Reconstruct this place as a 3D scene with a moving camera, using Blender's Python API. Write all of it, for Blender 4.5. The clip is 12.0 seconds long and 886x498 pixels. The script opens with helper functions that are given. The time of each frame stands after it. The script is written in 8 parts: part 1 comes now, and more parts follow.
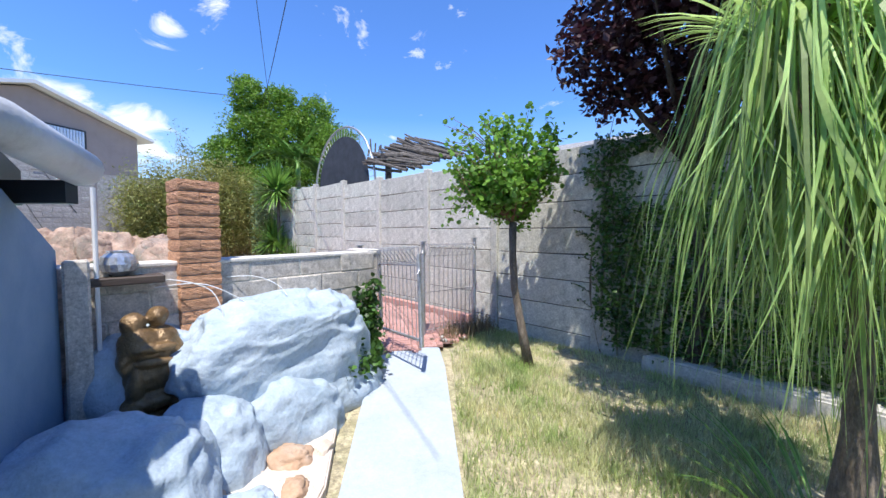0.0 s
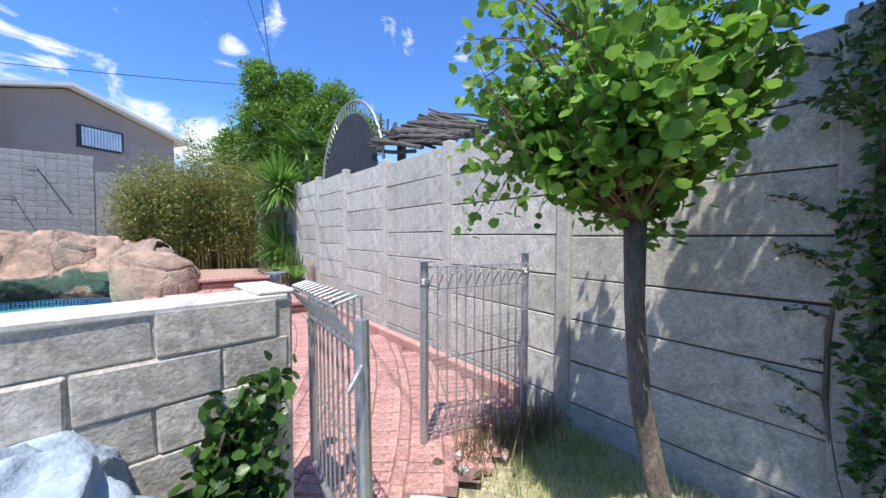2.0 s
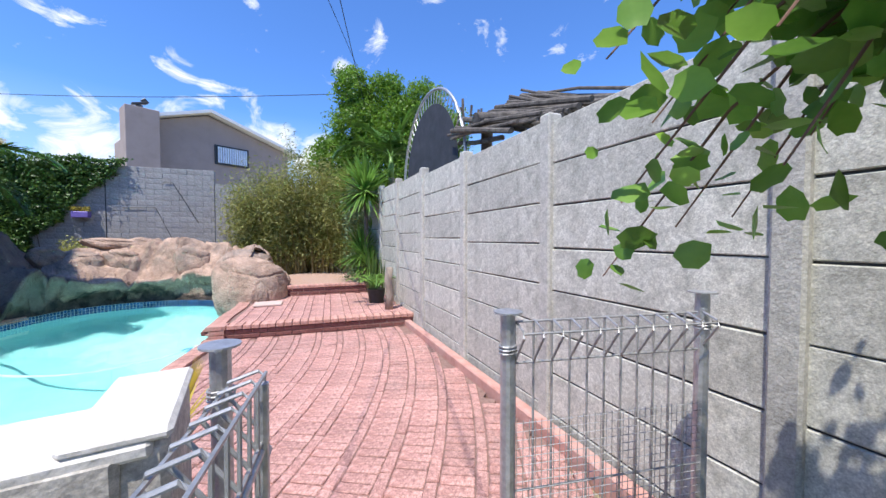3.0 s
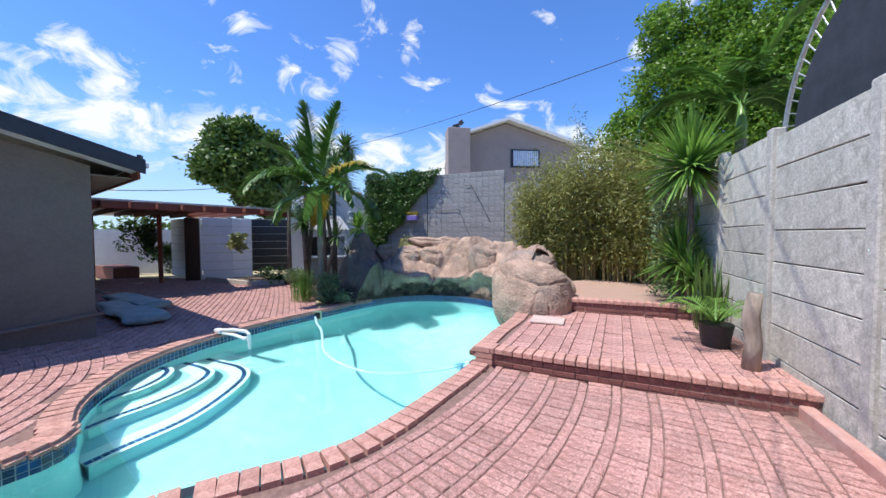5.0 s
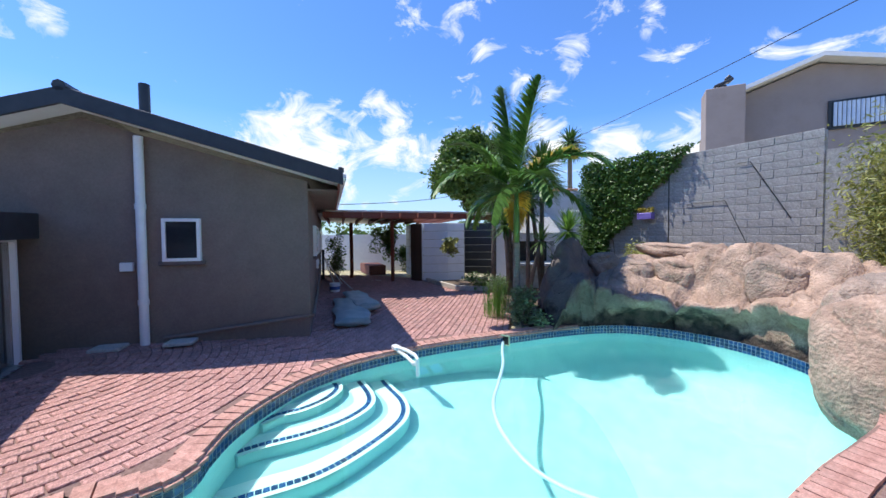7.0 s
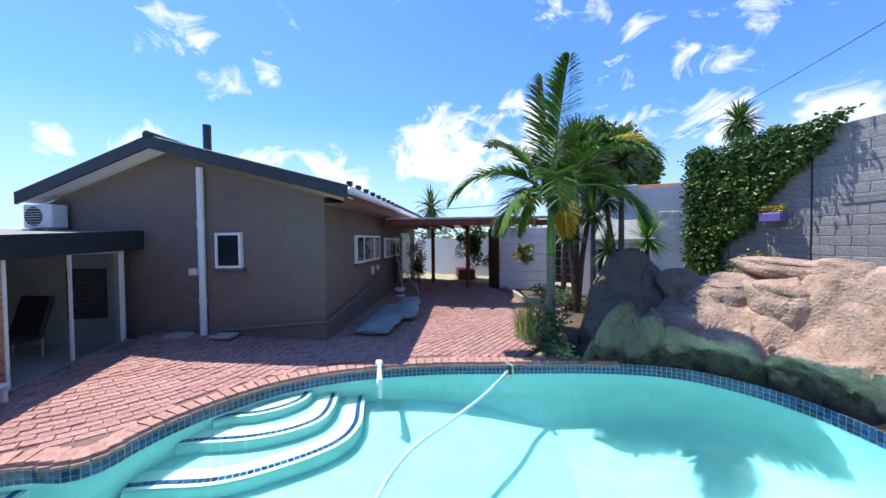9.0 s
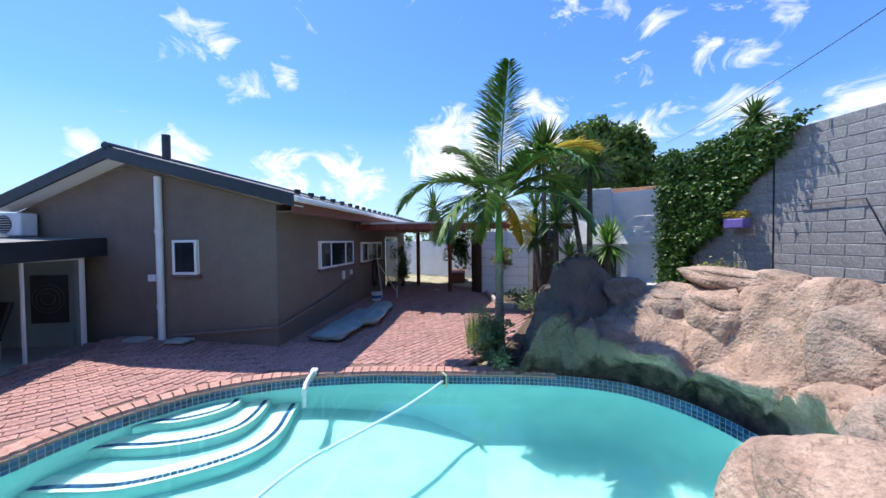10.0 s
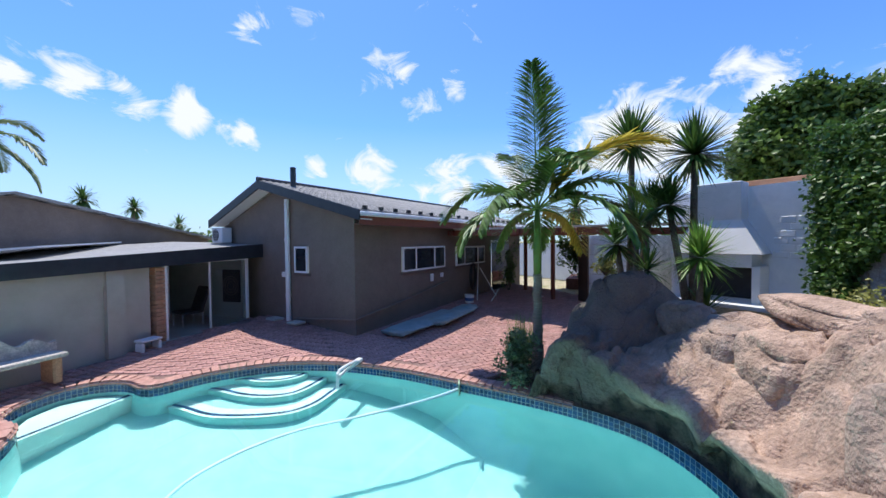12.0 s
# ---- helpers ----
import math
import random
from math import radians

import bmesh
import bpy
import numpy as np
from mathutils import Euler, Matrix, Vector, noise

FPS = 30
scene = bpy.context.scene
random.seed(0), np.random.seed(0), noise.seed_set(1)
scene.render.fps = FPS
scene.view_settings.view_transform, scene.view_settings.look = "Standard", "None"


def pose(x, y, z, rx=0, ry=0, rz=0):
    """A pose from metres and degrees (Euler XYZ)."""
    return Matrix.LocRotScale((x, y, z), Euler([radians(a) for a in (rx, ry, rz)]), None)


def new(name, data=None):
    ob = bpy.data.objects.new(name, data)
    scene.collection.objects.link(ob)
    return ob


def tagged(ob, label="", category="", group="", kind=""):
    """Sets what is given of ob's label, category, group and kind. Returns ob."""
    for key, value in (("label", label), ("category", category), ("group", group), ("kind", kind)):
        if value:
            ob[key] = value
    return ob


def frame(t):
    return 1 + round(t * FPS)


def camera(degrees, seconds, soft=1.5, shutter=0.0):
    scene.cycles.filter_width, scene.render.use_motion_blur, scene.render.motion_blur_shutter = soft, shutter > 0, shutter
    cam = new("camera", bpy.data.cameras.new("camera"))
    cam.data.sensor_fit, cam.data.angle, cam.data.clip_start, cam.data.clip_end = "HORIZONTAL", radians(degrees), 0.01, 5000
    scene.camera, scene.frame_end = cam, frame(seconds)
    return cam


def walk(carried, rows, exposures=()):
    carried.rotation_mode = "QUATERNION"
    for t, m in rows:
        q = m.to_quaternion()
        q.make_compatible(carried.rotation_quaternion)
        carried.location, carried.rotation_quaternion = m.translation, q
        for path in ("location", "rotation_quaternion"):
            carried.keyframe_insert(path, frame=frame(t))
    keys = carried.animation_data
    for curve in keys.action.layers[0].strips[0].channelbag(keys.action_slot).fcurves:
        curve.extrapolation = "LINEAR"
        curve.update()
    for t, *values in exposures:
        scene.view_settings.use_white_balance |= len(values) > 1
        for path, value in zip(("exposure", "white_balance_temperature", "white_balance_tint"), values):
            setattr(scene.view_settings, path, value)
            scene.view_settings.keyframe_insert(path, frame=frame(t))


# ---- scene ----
cam = camera(102.8, 12.0)
METRES, EYE, TILT, LEAN, TURN = 12.0, 1.305, 0.0, 0.0, 0.0
ROWS = [
    (0.0, 0.0, 0.0, 0.0, -0.0, -2.53, 0.05),
    (0.5, 0.0033, 0.0398, 0.0031, 2.69, -2.41, -0.03),
    (1.0, 0.0086, 0.0851, 0.0021, 2.79, -2.27, -0.2),
    (1.5, 0.0087, 0.1345, 0.0027, 2.86, -2.07, -0.3),
    (2.0, 0.0115, 0.1822, 0.0048, 6.9, -2.05, -0.19),
    (2.5, 0.0117, 0.2268, 0.0099, 10.51, -2.05, -0.04),
    (3.0, -0.0006, 0.2656, 0.0131, 21.76, -1.91, 0.13),
    (3.5, -0.0171, 0.3042, 0.0117, 31.94, -2.01, -0.04),
    (5.5, -0.1458, 0.386, 0.0199, 76.26, -2.02, 0.29),
    (6.0, -0.1802, 0.394, 0.0242, 84.24, -1.96, 0.26),
    (6.5, -0.2089, 0.4092, 0.0232, 91.08, -1.85, 0.36),
    (7.0, -0.2362, 0.4323, 0.0242, 101.47, -1.8, 0.52),
    (7.5, -0.2669, 0.4619, 0.0236, 111.43, -1.75, 0.6),
    (9.5, -0.3552, 0.6135, 0.0426, 124.26, -1.47, 0.55),
    (10.0, -0.3842, 0.6492, 0.0456, 125.72, -1.45, 0.58),
    (10.5, -0.4095, 0.69, 0.0445, 129.91, -1.39, 0.61),
    (11.0, -0.434, 0.7228, 0.0458, 135.45, -1.39, 0.54),
    (11.5, -0.4615, 0.7495, 0.0545, 141.36, -1.39, 0.55),
    (12.0, -0.4946, 0.7655, 0.0589, 151.28, -1.41, 0.5),
]
walk(cam, [(t, pose(0, 0, EYE, TILT, LEAN, TURN) @ pose(METRES * x, METRES * y, METRES * z, 90 + pitch, roll, yaw)) for t, x, y, z, yaw, pitch, roll in ROWS],
     [(0.0, 0.42), (0.5, 0.35), (1.0, 0.20), (1.5, 0.25), (2.0, 0.34), (2.5, 0.34), (3.5, 0.24), (5.5, 0.12), (6.0, 0.08), (7.5, 0.30), (9.5, 0.36), (10.0, 0.30), (11.0, 0.18), (12.0, 0.10)])

# ---- world and sun ----
SUN_ELEV, SUN_FROM = 66.0, (-0.07, -1.0)
world = bpy.data.worlds.new("sky")
scene.world = world
world.use_nodes = True
wt = world.node_tree
wt.nodes.clear()
sky = wt.nodes.new("ShaderNodeTexSky")
sky.sky_type = "NISHITA"
sky.sun_disc = False
sky.sun_elevation = radians(SUN_ELEV)
sky.sun_rotation = math.atan2(SUN_FROM[0], SUN_FROM[1])
sky.air_density, sky.dust_density, sky.ozone_density = 1.0, 0.3, 3.0
w_co = wt.nodes.new("ShaderNodeTexCoord")
w_map = wt.nodes.new("ShaderNodeMapping")
w_map.inputs["Scale"].default_value = (1.0, 1.0, 1.7)
w_n1 = wt.nodes.new("ShaderNodeTexNoise")
w_n1.inputs["Scale"].default_value = 8.0
w_n1.inputs["Detail"].default_value = 9
w_n1.inputs["Roughness"].default_value = 0.62
w_n1.inputs["Distortion"].default_value = 0.9
w_r1 = wt.nodes.new("ShaderNodeValToRGB")
w_r1.color_ramp.elements[0].position, w_r1.color_ramp.elements[0].color = 0.50, (0, 0, 0, 1)
w_r1.color_ramp.elements[1].position, w_r1.color_ramp.elements[1].color = 0.86, (1, 1, 1, 1)
w_add = wt.nodes.new("ShaderNodeMath")
w_add.operation = "ADD"
wl = wt.links.new
w_dir = wt.nodes.new("ShaderNodeVectorMath")
w_dir.operation = "NORMALIZE"
wl(w_co.outputs["Generated"], w_dir.inputs[0])


def cloud_mask(spots, gain):
    """Where clouds stand in the sky: bearing, height and reach of each in degrees."""
    last = None
    for bearing, height, reach in spots:
        far_off = wt.nodes.new("ShaderNodeVectorMath")
        far_off.operation = "DISTANCE"
        b, h = radians(bearing), radians(height)
        far_off.inputs[1].default_value = (math.cos(b) * math.cos(h), math.sin(b) * math.cos(h), math.sin(h))
        wl(w_dir.outputs["Vector"], far_off.inputs[0])
        m = wt.nodes.new("ShaderNodeMapRange")
        m.inputs["From Min"].default_value, m.inputs["From Max"].default_value = radians(reach) * 1.25, 0.0
        m.inputs["To Max"].default_value = gain
        m.interpolation_type = "SMOOTHSTEP"
        wl(far_off.outputs["Value"], m.inputs["Value"])
        out = m.outputs["Result"]
        if last is not None:
            top = wt.nodes.new("ShaderNodeMath")
            top.operation = "MAXIMUM"
            wl(last, top.inputs[0])
            wl(out, top.inputs[1])
            out = top.outputs[0]
        last = out
    return last


PUFFS = [(202, 21, 3), (187, 22, 4), (185, 27, 3), (178, 22, 5), (166, 30, 5), (159, 23, 5), (189, 31, 5), (161, 28, 4), (148, 21, 3), (144, 19, 3),
         (172, 26, 4), (196, 31, 4), (249, 25, 5.5), (245, 21, 4), (269, 28, 3), (239, 23, 3), (203, 21, 4), (103, 29, 4), (94, 28, 3.5), (128, 24, 3.5), (90, 26, 2.5), (123, 29, 3), (139, 30, 3)]
STREAKS = [(292, 17.5, 3), (287, 17, 3.5), (282, 17, 3.5), (277, 16, 3.5), (271, 15, 3), (210, 12, 9), (200, 14, 9), (216, 14, 8), (230, 10, 7), (240, 9, 6), (189, 13, 7), (175, 14, 6), (165, 12, 7), (157, 11, 7),
           (148, 12, 6), (137, 14, 7), (131, 12, 6), (253, 10, 5), (261, 11, 3)]
w_puffs, w_banks = cloud_mask(PUFFS, 0.50), cloud_mask(STREAKS, 0.72)
w_both = wt.nodes.new("ShaderNodeMath")
w_both.operation = "MAXIMUM"
wl(w_puffs, w_both.inputs[0])
wl(w_banks, w_both.inputs[1])
w_lift = wt.nodes.new("ShaderNodeMath")
w_lift.operation = "SUBTRACT"
w_lift.inputs[1].default_value = 0.34
wl(w_both.outputs[0], w_lift.inputs[0])
w_mix = wt.nodes.new("ShaderNodeMixRGB")
w_mix.inputs["Color2"].default_value = (7.2, 7.6, 8.0, 1)
w_tint = wt.nodes.new("ShaderNodeMixRGB")
w_tint.blend_type = "MULTIPLY"
w_tint.inputs["Fac"].default_value = 1.0
w_tint.inputs["Color2"].default_value = (0.76, 1.16, 1.78, 1)
w_sep = wt.nodes.new("ShaderNodeSeparateXYZ")
w_low = wt.nodes.new("ShaderNodeMapRange")
w_low.inputs["From Min"].default_value, w_low.inputs["From Max"].default_value = 0.30, -0.02
w_low.inputs["To Max"].default_value = 0.85
w_haze = wt.nodes.new("ShaderNodeMixRGB")
w_haze.inputs["Color2"].default_value = (4.6, 5.9, 7.4, 1)
w_bg = wt.nodes.new("ShaderNodeBackground")
w_bg.inputs["Strength"].default_value = 0.122
w_out = wt.nodes.new("ShaderNodeOutputWorld")
wl(w_co.outputs["Generated"], w_map.inputs["Vector"])
wl(w_map.outputs["Vector"], w_n1.inputs["Vector"])
w_spread = wt.nodes.new("ShaderNodeMapRange")
w_spread.clamp = False
w_spread.inputs["From Min"].default_value, w_spread.inputs["From Max"].default_value = 0.3, 0.7
w_spread.inputs["To Min"].default_value, w_spread.inputs["To Max"].default_value = 0.02, 0.98
wl(w_n1.outputs["Fac"], w_spread.inputs["Value"])
wl(w_spread.outputs["Result"], w_add.inputs[0])
wl(w_lift.outputs[0], w_add.inputs[1])
wl(w_add.outputs[0], w_r1.inputs["Fac"])
wl(w_r1.outputs["Color"], w_mix.inputs["Fac"])
wl(sky.outputs["Color"], w_tint.inputs["Color1"])
wl(w_dir.outputs["Vector"], w_sep.inputs["Vector"])
wl(w_sep.outputs["Z"], w_low.inputs["Value"])
wl(w_low.outputs["Result"], w_haze.inputs["Fac"])
wl(w_tint.outputs["Color"], w_haze.inputs["Color1"])
wl(w_haze.outputs["Color"], w_mix.inputs["Color1"])
wl(w_mix.outputs["Color"], w_bg.inputs["Color"])
wl(w_bg.outputs["Background"], w_out.inputs["Surface"])

sun_data = bpy.data.lights.new("sun", "SUN")
sun_data.energy, sun_data.angle, sun_data.color = 5.0, radians(0.53), (1.0, 0.95, 0.87)
sun = new("sun", sun_data)
_h = Vector((SUN_FROM[0], SUN_FROM[1], 0)).normalized() * math.cos(radians(SUN_ELEV))
SUN_VEC = Vector((_h.x, _h.y, math.sin(radians(SUN_ELEV))))
sun.rotation_mode = "QUATERNION"
sun.rotation_quaternion = SUN_VEC.to_track_quat("Z", "Y")

# ---- materials ----
def surface(name, a, b, scale=8.0, rough=0.8, bump=0.3, fine=60.0, metal=0.0, stain=None, stain_scale=1.2, stain_amount=0.5,
            rnd=0.0, island=0.0, dist=0.01, stretch=(1, 1, 1), speck=0.0, speck_scale=150.0, trans=0.0, spec=None):
    m = bpy.data.materials.new(name)
    m.use_nodes = True
    t = m.node_tree
    n, l = t.nodes, t.links.new
    p = n["Principled BSDF"]
    p.inputs["Roughness"].default_value = rough
    p.inputs["Metallic"].default_value = metal
    if spec is not None:
        p.inputs["Specular IOR Level"].default_value = spec
    co = n.new("ShaderNodeTexCoord")
    mp = n.new("ShaderNodeMapping")
    mp.inputs["Scale"].default_value = stretch
    l(co.outputs["Object"], mp.inputs["Vector"])
    n1 = n.new("ShaderNodeTexNoise")
    n1.inputs["Scale"].default_value, n1.inputs["Detail"].default_value, n1.inputs["Roughness"].default_value = scale, 6, 0.65
    l(mp.outputs["Vector"], n1.inputs["Vector"])
    r1 = n.new("ShaderNodeValToRGB")
    r1.color_ramp.elements[0].position, r1.color_ramp.elements[1].position = 0.32, 0.68
    r1.color_ramp.elements[0].color, r1.color_ramp.elements[1].color = (*a, 1), (*b, 1)
    l(n1.outputs["Fac"], r1.inputs["Fac"])
    out = r1.outputs["Color"]
    if stain:
        n2 = n.new("ShaderNodeTexNoise")
        n2.inputs["Scale"].default_value, n2.inputs["Detail"].default_value, n2.inputs["Roughness"].default_value = stain_scale, 8, 0.7
        l(mp.outputs["Vector"], n2.inputs["Vector"])
        r2 = n.new("ShaderNodeMapRange")
        r2.inputs["From Min"].default_value, r2.inputs["From Max"].default_value = 0.48, 0.72
        r2.inputs["To Max"].default_value = stain_amount
        l(n2.outputs["Fac"], r2.inputs["Value"])
        mx = n.new("ShaderNodeMixRGB")
        mx.inputs["Color2"].default_value = (*stain, 1)
        l(r2.outputs["Result"], mx.inputs["Fac"])
        l(out, mx.inputs["Color1"])
        out = mx.outputs["Color"]
    for k, scale_ in enumerate((speck_scale, speck_scale * 0.3) if speck else ()):
        sn = n.new("ShaderNodeTexNoise")
        sn.inputs["Scale"].default_value, sn.inputs["Detail"].default_value, sn.inputs["Roughness"].default_value = scale_, 4, 0.8
        l(mp.outputs["Vector"], sn.inputs["Vector"])
        sr = n.new("ShaderNodeMapRange")
        sr.inputs["From Min"].default_value, sr.inputs["From Max"].default_value = 0.36, 0.64
        sr.inputs["To Min"].default_value, sr.inputs["To Max"].default_value = 1 - speck, 1 + speck * 0.6
        l(sn.outputs["Fac"], sr.inputs["Value"])
        sh = n.new("ShaderNodeHueSaturation")
        l(sr.outputs["Result"], sh.inputs["Value"])
        l(out, sh.inputs["Color"])
        out = sh.outputs["Color"]
    for amount, node, sock in ((rnd, "ShaderNodeObjectInfo", "Random"), (island, "ShaderNodeNewGeometry", "Random Per Island")):
        if amount:
            oi = n.new(node)
            mr = n.new("ShaderNodeMapRange")
            mr.inputs["To Min"].default_value, mr.inputs["To Max"].default_value = 1 - amount, 1 + amount
            l(oi.outputs[sock], mr.inputs["Value"])
            hs = n.new("ShaderNodeHueSaturation")
            l(mr.outputs["Result"], hs.inputs["Value"])
            l(out, hs.inputs["Color"])
            out = hs.outputs["Color"]
    l(out, p.inputs["Base Color"])
    if bump:
        n3 = n.new("ShaderNodeTexNoise")
        n3.inputs["Scale"].default_value, n3.inputs["Detail"].default_value = fine, 5
        l(mp.outputs["Vector"], n3.inputs["Vector"])
        ad = n.new("ShaderNodeMath")
        ad.operation = "ADD"
        l(n3.outputs["Fac"], ad.inputs[0])
        l(n1.outputs["Fac"], ad.inputs[1])
        bp = n.new("ShaderNodeBump")
        bp.inputs["Strength"].default_value, bp.inputs["Distance"].default_value = bump, dist
        l(ad.outputs[0], bp.inputs["Height"])
        l(bp.outputs["Normal"], p.inputs["Normal"])
    if trans:
        tr = n.new("ShaderNodeBsdfTranslucent")
        l(out, tr.inputs["Color"])
        ms = n.new("ShaderNodeMixShader")
        ms.inputs["Fac"].default_value = trans
        l(p.outputs["BSDF"], ms.inputs[1])
        l(tr.outputs["BSDF"], ms.inputs[2])
        l(ms.outputs["Shader"], n["Material Output"].inputs["Surface"])
    return m


def glassy(name, color, rough=0.0, ior=1.45):
    m = bpy.data.materials.new(name)
    m.use_nodes = True
    p = m.node_tree.nodes["Principled BSDF"]
    p.inputs["Base Color"].default_value = (*color, 1)
    p.inputs["Roughness"].default_value = rough
    p.inputs["Transmission Weight"].default_value = 1.0
    p.inputs["IOR"].default_value = ior
    return m


M_CONC = surface("precast_concrete", (0.50, 0.49, 0.43), (0.70, 0.685, 0.61), 5, 0.95, 0.25, 150, stain=(0.22, 0.22, 0.18), stain_scale=4.0, stain_amount=0.65, rnd=0.12, speck=0.27, speck_scale=120.0)
M_POST = surface("concrete_post", (0.46, 0.45, 0.40), (0.60, 0.58, 0.53), 12, 0.9, 0.35, 80, stain=(0.20, 0.19, 0.18), rnd=0.08, speck=0.22, speck_scale=120.0)
M_BLOCK = surface("grey_cement_block", (0.31, 0.30, 0.30), (0.44, 0.43, 0.42), 14, 0.95, 0.7, 70, stain=(0.20, 0.20, 0.21), stain_scale=0.9, island=0.08, rnd=0.08, dist=0.012, speck=0.28, speck_scale=70.0)
M_MORTAR = surface("cement_mortar", (0.26, 0.26, 0.26), (0.36, 0.36, 0.36), 20, 0.95, 0.5, 90)
M_JOINT_BACKING = surface("dark_joint_backing", (0.05, 0.048, 0.045), (0.10, 0.095, 0.09), 20, 0.95, 0.2, 60)
M_RENDERED = surface("bagged_blockwork", (0.49, 0.44, 0.385), (0.70, 0.64, 0.575), 11, 0.92, 0.35, 60, stain=(0.34, 0.32, 0.29), stain_scale=4.5, rnd=0.08, dist=0.010, speck=0.25, speck_scale=80.0)
M_WHITE = surface("white_wall_paint", (0.72, 0.74, 0.77), (0.82, 0.83, 0.85), 6, 0.7, 0.3, 50, stain=(0.55, 0.56, 0.58), stain_scale=1.5, stain_amount=0.35, rnd=0.03)
M_GLOSSW = surface("white_gloss_paint", (0.78, 0.79, 0.80), (0.84, 0.84, 0.84), 5, 0.35, 0.05, 40)
M_PATH = surface("pale_blue_floor_paint", (0.42, 0.48, 0.56), (0.50, 0.555, 0.63), 3, 0.65, 0.2, 70, stain=(0.36, 0.41, 0.47), stain_scale=2.5, stain_amount=0.3, speck=0.08, speck_scale=90.0)
M_BLUEROCK = surface("light_blue_painted_rock", (0.33, 0.42, 0.51), (0.46, 0.54, 0.62), 5, 0.75, 0.8, 26, stain=(0.42, 0.48, 0.55), stain_scale=2.0, stain_amount=0.4, dist=0.012, speck=0.10, speck_scale=60.0)
M_BLUEWALL = surface("blue_grey_wall_paint", (0.16, 0.27, 0.41), (0.22, 0.33, 0.47), 4, 0.7, 0.2, 60, stain=(0.17, 0.25, 0.33), stain_scale=1.0)
M_TAN = surface("taupe_wall_paint", (0.185, 0.145, 0.120), (0.220, 0.176, 0.148), 3, 0.85, 0.3, 120, stain=(0.13, 0.105, 0.09), stain_scale=0.8, stain_amount=0.5, speck=0.10, speck_scale=90.0)
M_TAN_L = surface("pale_taupe_wall_paint", (0.40, 0.36, 0.31), (0.46, 0.41, 0.36), 3, 0.85, 0.3, 100, stain=(0.33, 0.29, 0.25), stain_scale=1.0)
M_TRIM = surface("charcoal_trim_paint", (0.020, 0.024, 0.030), (0.035, 0.040, 0.048), 6, 0.45, 0.1, 50)
M_ROOF = surface("grey_roof_tile", (0.24, 0.24, 0.24), (0.36, 0.35, 0.34), 8, 0.7, 0.4, 60, stain=(0.16, 0.16, 0.15), stain_scale=2, rnd=0.05, speck=0.3, speck_scale=60.0)
M_RUST = surface("red_oxide_timber", (0.16, 0.045, 0.025), (0.24, 0.07, 0.04), 10, 0.7, 0.3, 60, stretch=(1, 1, 6))
M_PAVER = surface("worn_red_paver", (0.47, 0.24, 0.21), (0.60, 0.35, 0.31), 14, 0.9, 0.6, 90, stain=(0.42, 0.28, 0.25), stain_scale=2.2, stain_amount=0.6, island=0.13, rnd=0.12, speck=0.38, speck_scale=110.0)
M_COPING = surface("red_coping_brick", (0.50, 0.25, 0.20), (0.64, 0.36, 0.30), 10, 0.85, 0.5, 80, stain=(0.40, 0.27, 0.22), stain_scale=5, island=0.12, rnd=0.12, speck=0.25, speck_scale=110.0)
M_DARKBRICK = surface("dark_red_brick", (0.20, 0.075, 0.065), (0.31, 0.13, 0.11), 14, 0.85, 0.5, 90, stain=(0.17, 0.09, 0.08), stain_scale=6, island=0.12, rnd=0.15, speck=0.3)
M_JOINT = surface("paving_joint_sand", (0.17, 0.10, 0.085), (0.31, 0.20, 0.17), 25, 1.0, 0.6, 120)
M_FACEBRICK = surface("orange_face_brick", (0.54, 0.27, 0.15), (0.76, 0.44, 0.27), 20, 0.85, 0.9, 45, stain=(0.32, 0.14, 0.08), stain_scale=4, rnd=0.12, stretch=(1, 1, 4), dist=0.02, speck=0.25)
M_ROCK = surface("terracotta_moulded_rock", (0.27, 0.18, 0.13), (0.60, 0.42, 0.32), 3.2, 0.9, 0.8, 30, stain=(0.27, 0.23, 0.20), stain_scale=1.3, stain_amount=0.9, dist=0.04, speck=0.16, speck_scale=70.0)
M_TILE = surface("cobalt_mosaic_tile", (0.010, 0.040, 0.12), (0.03, 0.10, 0.24), 30, 0.15, 0.0, island=0.5)
M_GROUT = surface("pale_grout", (0.30, 0.38, 0.42), (0.42, 0.48, 0.50), 30, 0.8, 0.2, 90)
M_POOL = surface("pool_plaster", (0.28, 0.58, 0.59), (0.35, 0.66, 0.66), 2.5, 0.8, 0.2, 30, stain=(0.28, 0.58, 0.58), stain_scale=0.8, stain_amount=0.4)
M_STEP = surface("white_pool_step", (0.54, 0.70, 0.68), (0.64, 0.78, 0.76), 4, 0.7, 0.1, 40)
M_STEEL = surface("galvanised_steel", (0.42, 0.43, 0.45), (0.60, 0.61, 0.63), 40, 0.45, 0.3, 90, metal=0.75, stain=(0.25, 0.20, 0.17), stain_scale=14, stain_amount=0.4)
M_WIRE = surface("weathered_wire", (0.32, 0.32, 0.32), (0.50, 0.50, 0.51), 40, 0.5, 0.0, metal=0.6)
M_BLACK = surface("black_plastic", (0.015, 0.015, 0.017), (0.03, 0.03, 0.033), 10, 0.5, 0.1, 40)
M_DARKGLASS = surface("dark_window_glass", (0.015, 0.02, 0.025), (0.03, 0.035, 0.04), 2, 0.05, 0.0)
M_SOIL = surface("dry_garden_soil", (0.10, 0.07, 0.05), (0.18, 0.13, 0.09), 9, 1.0, 1.0, 50, dist=0.03)
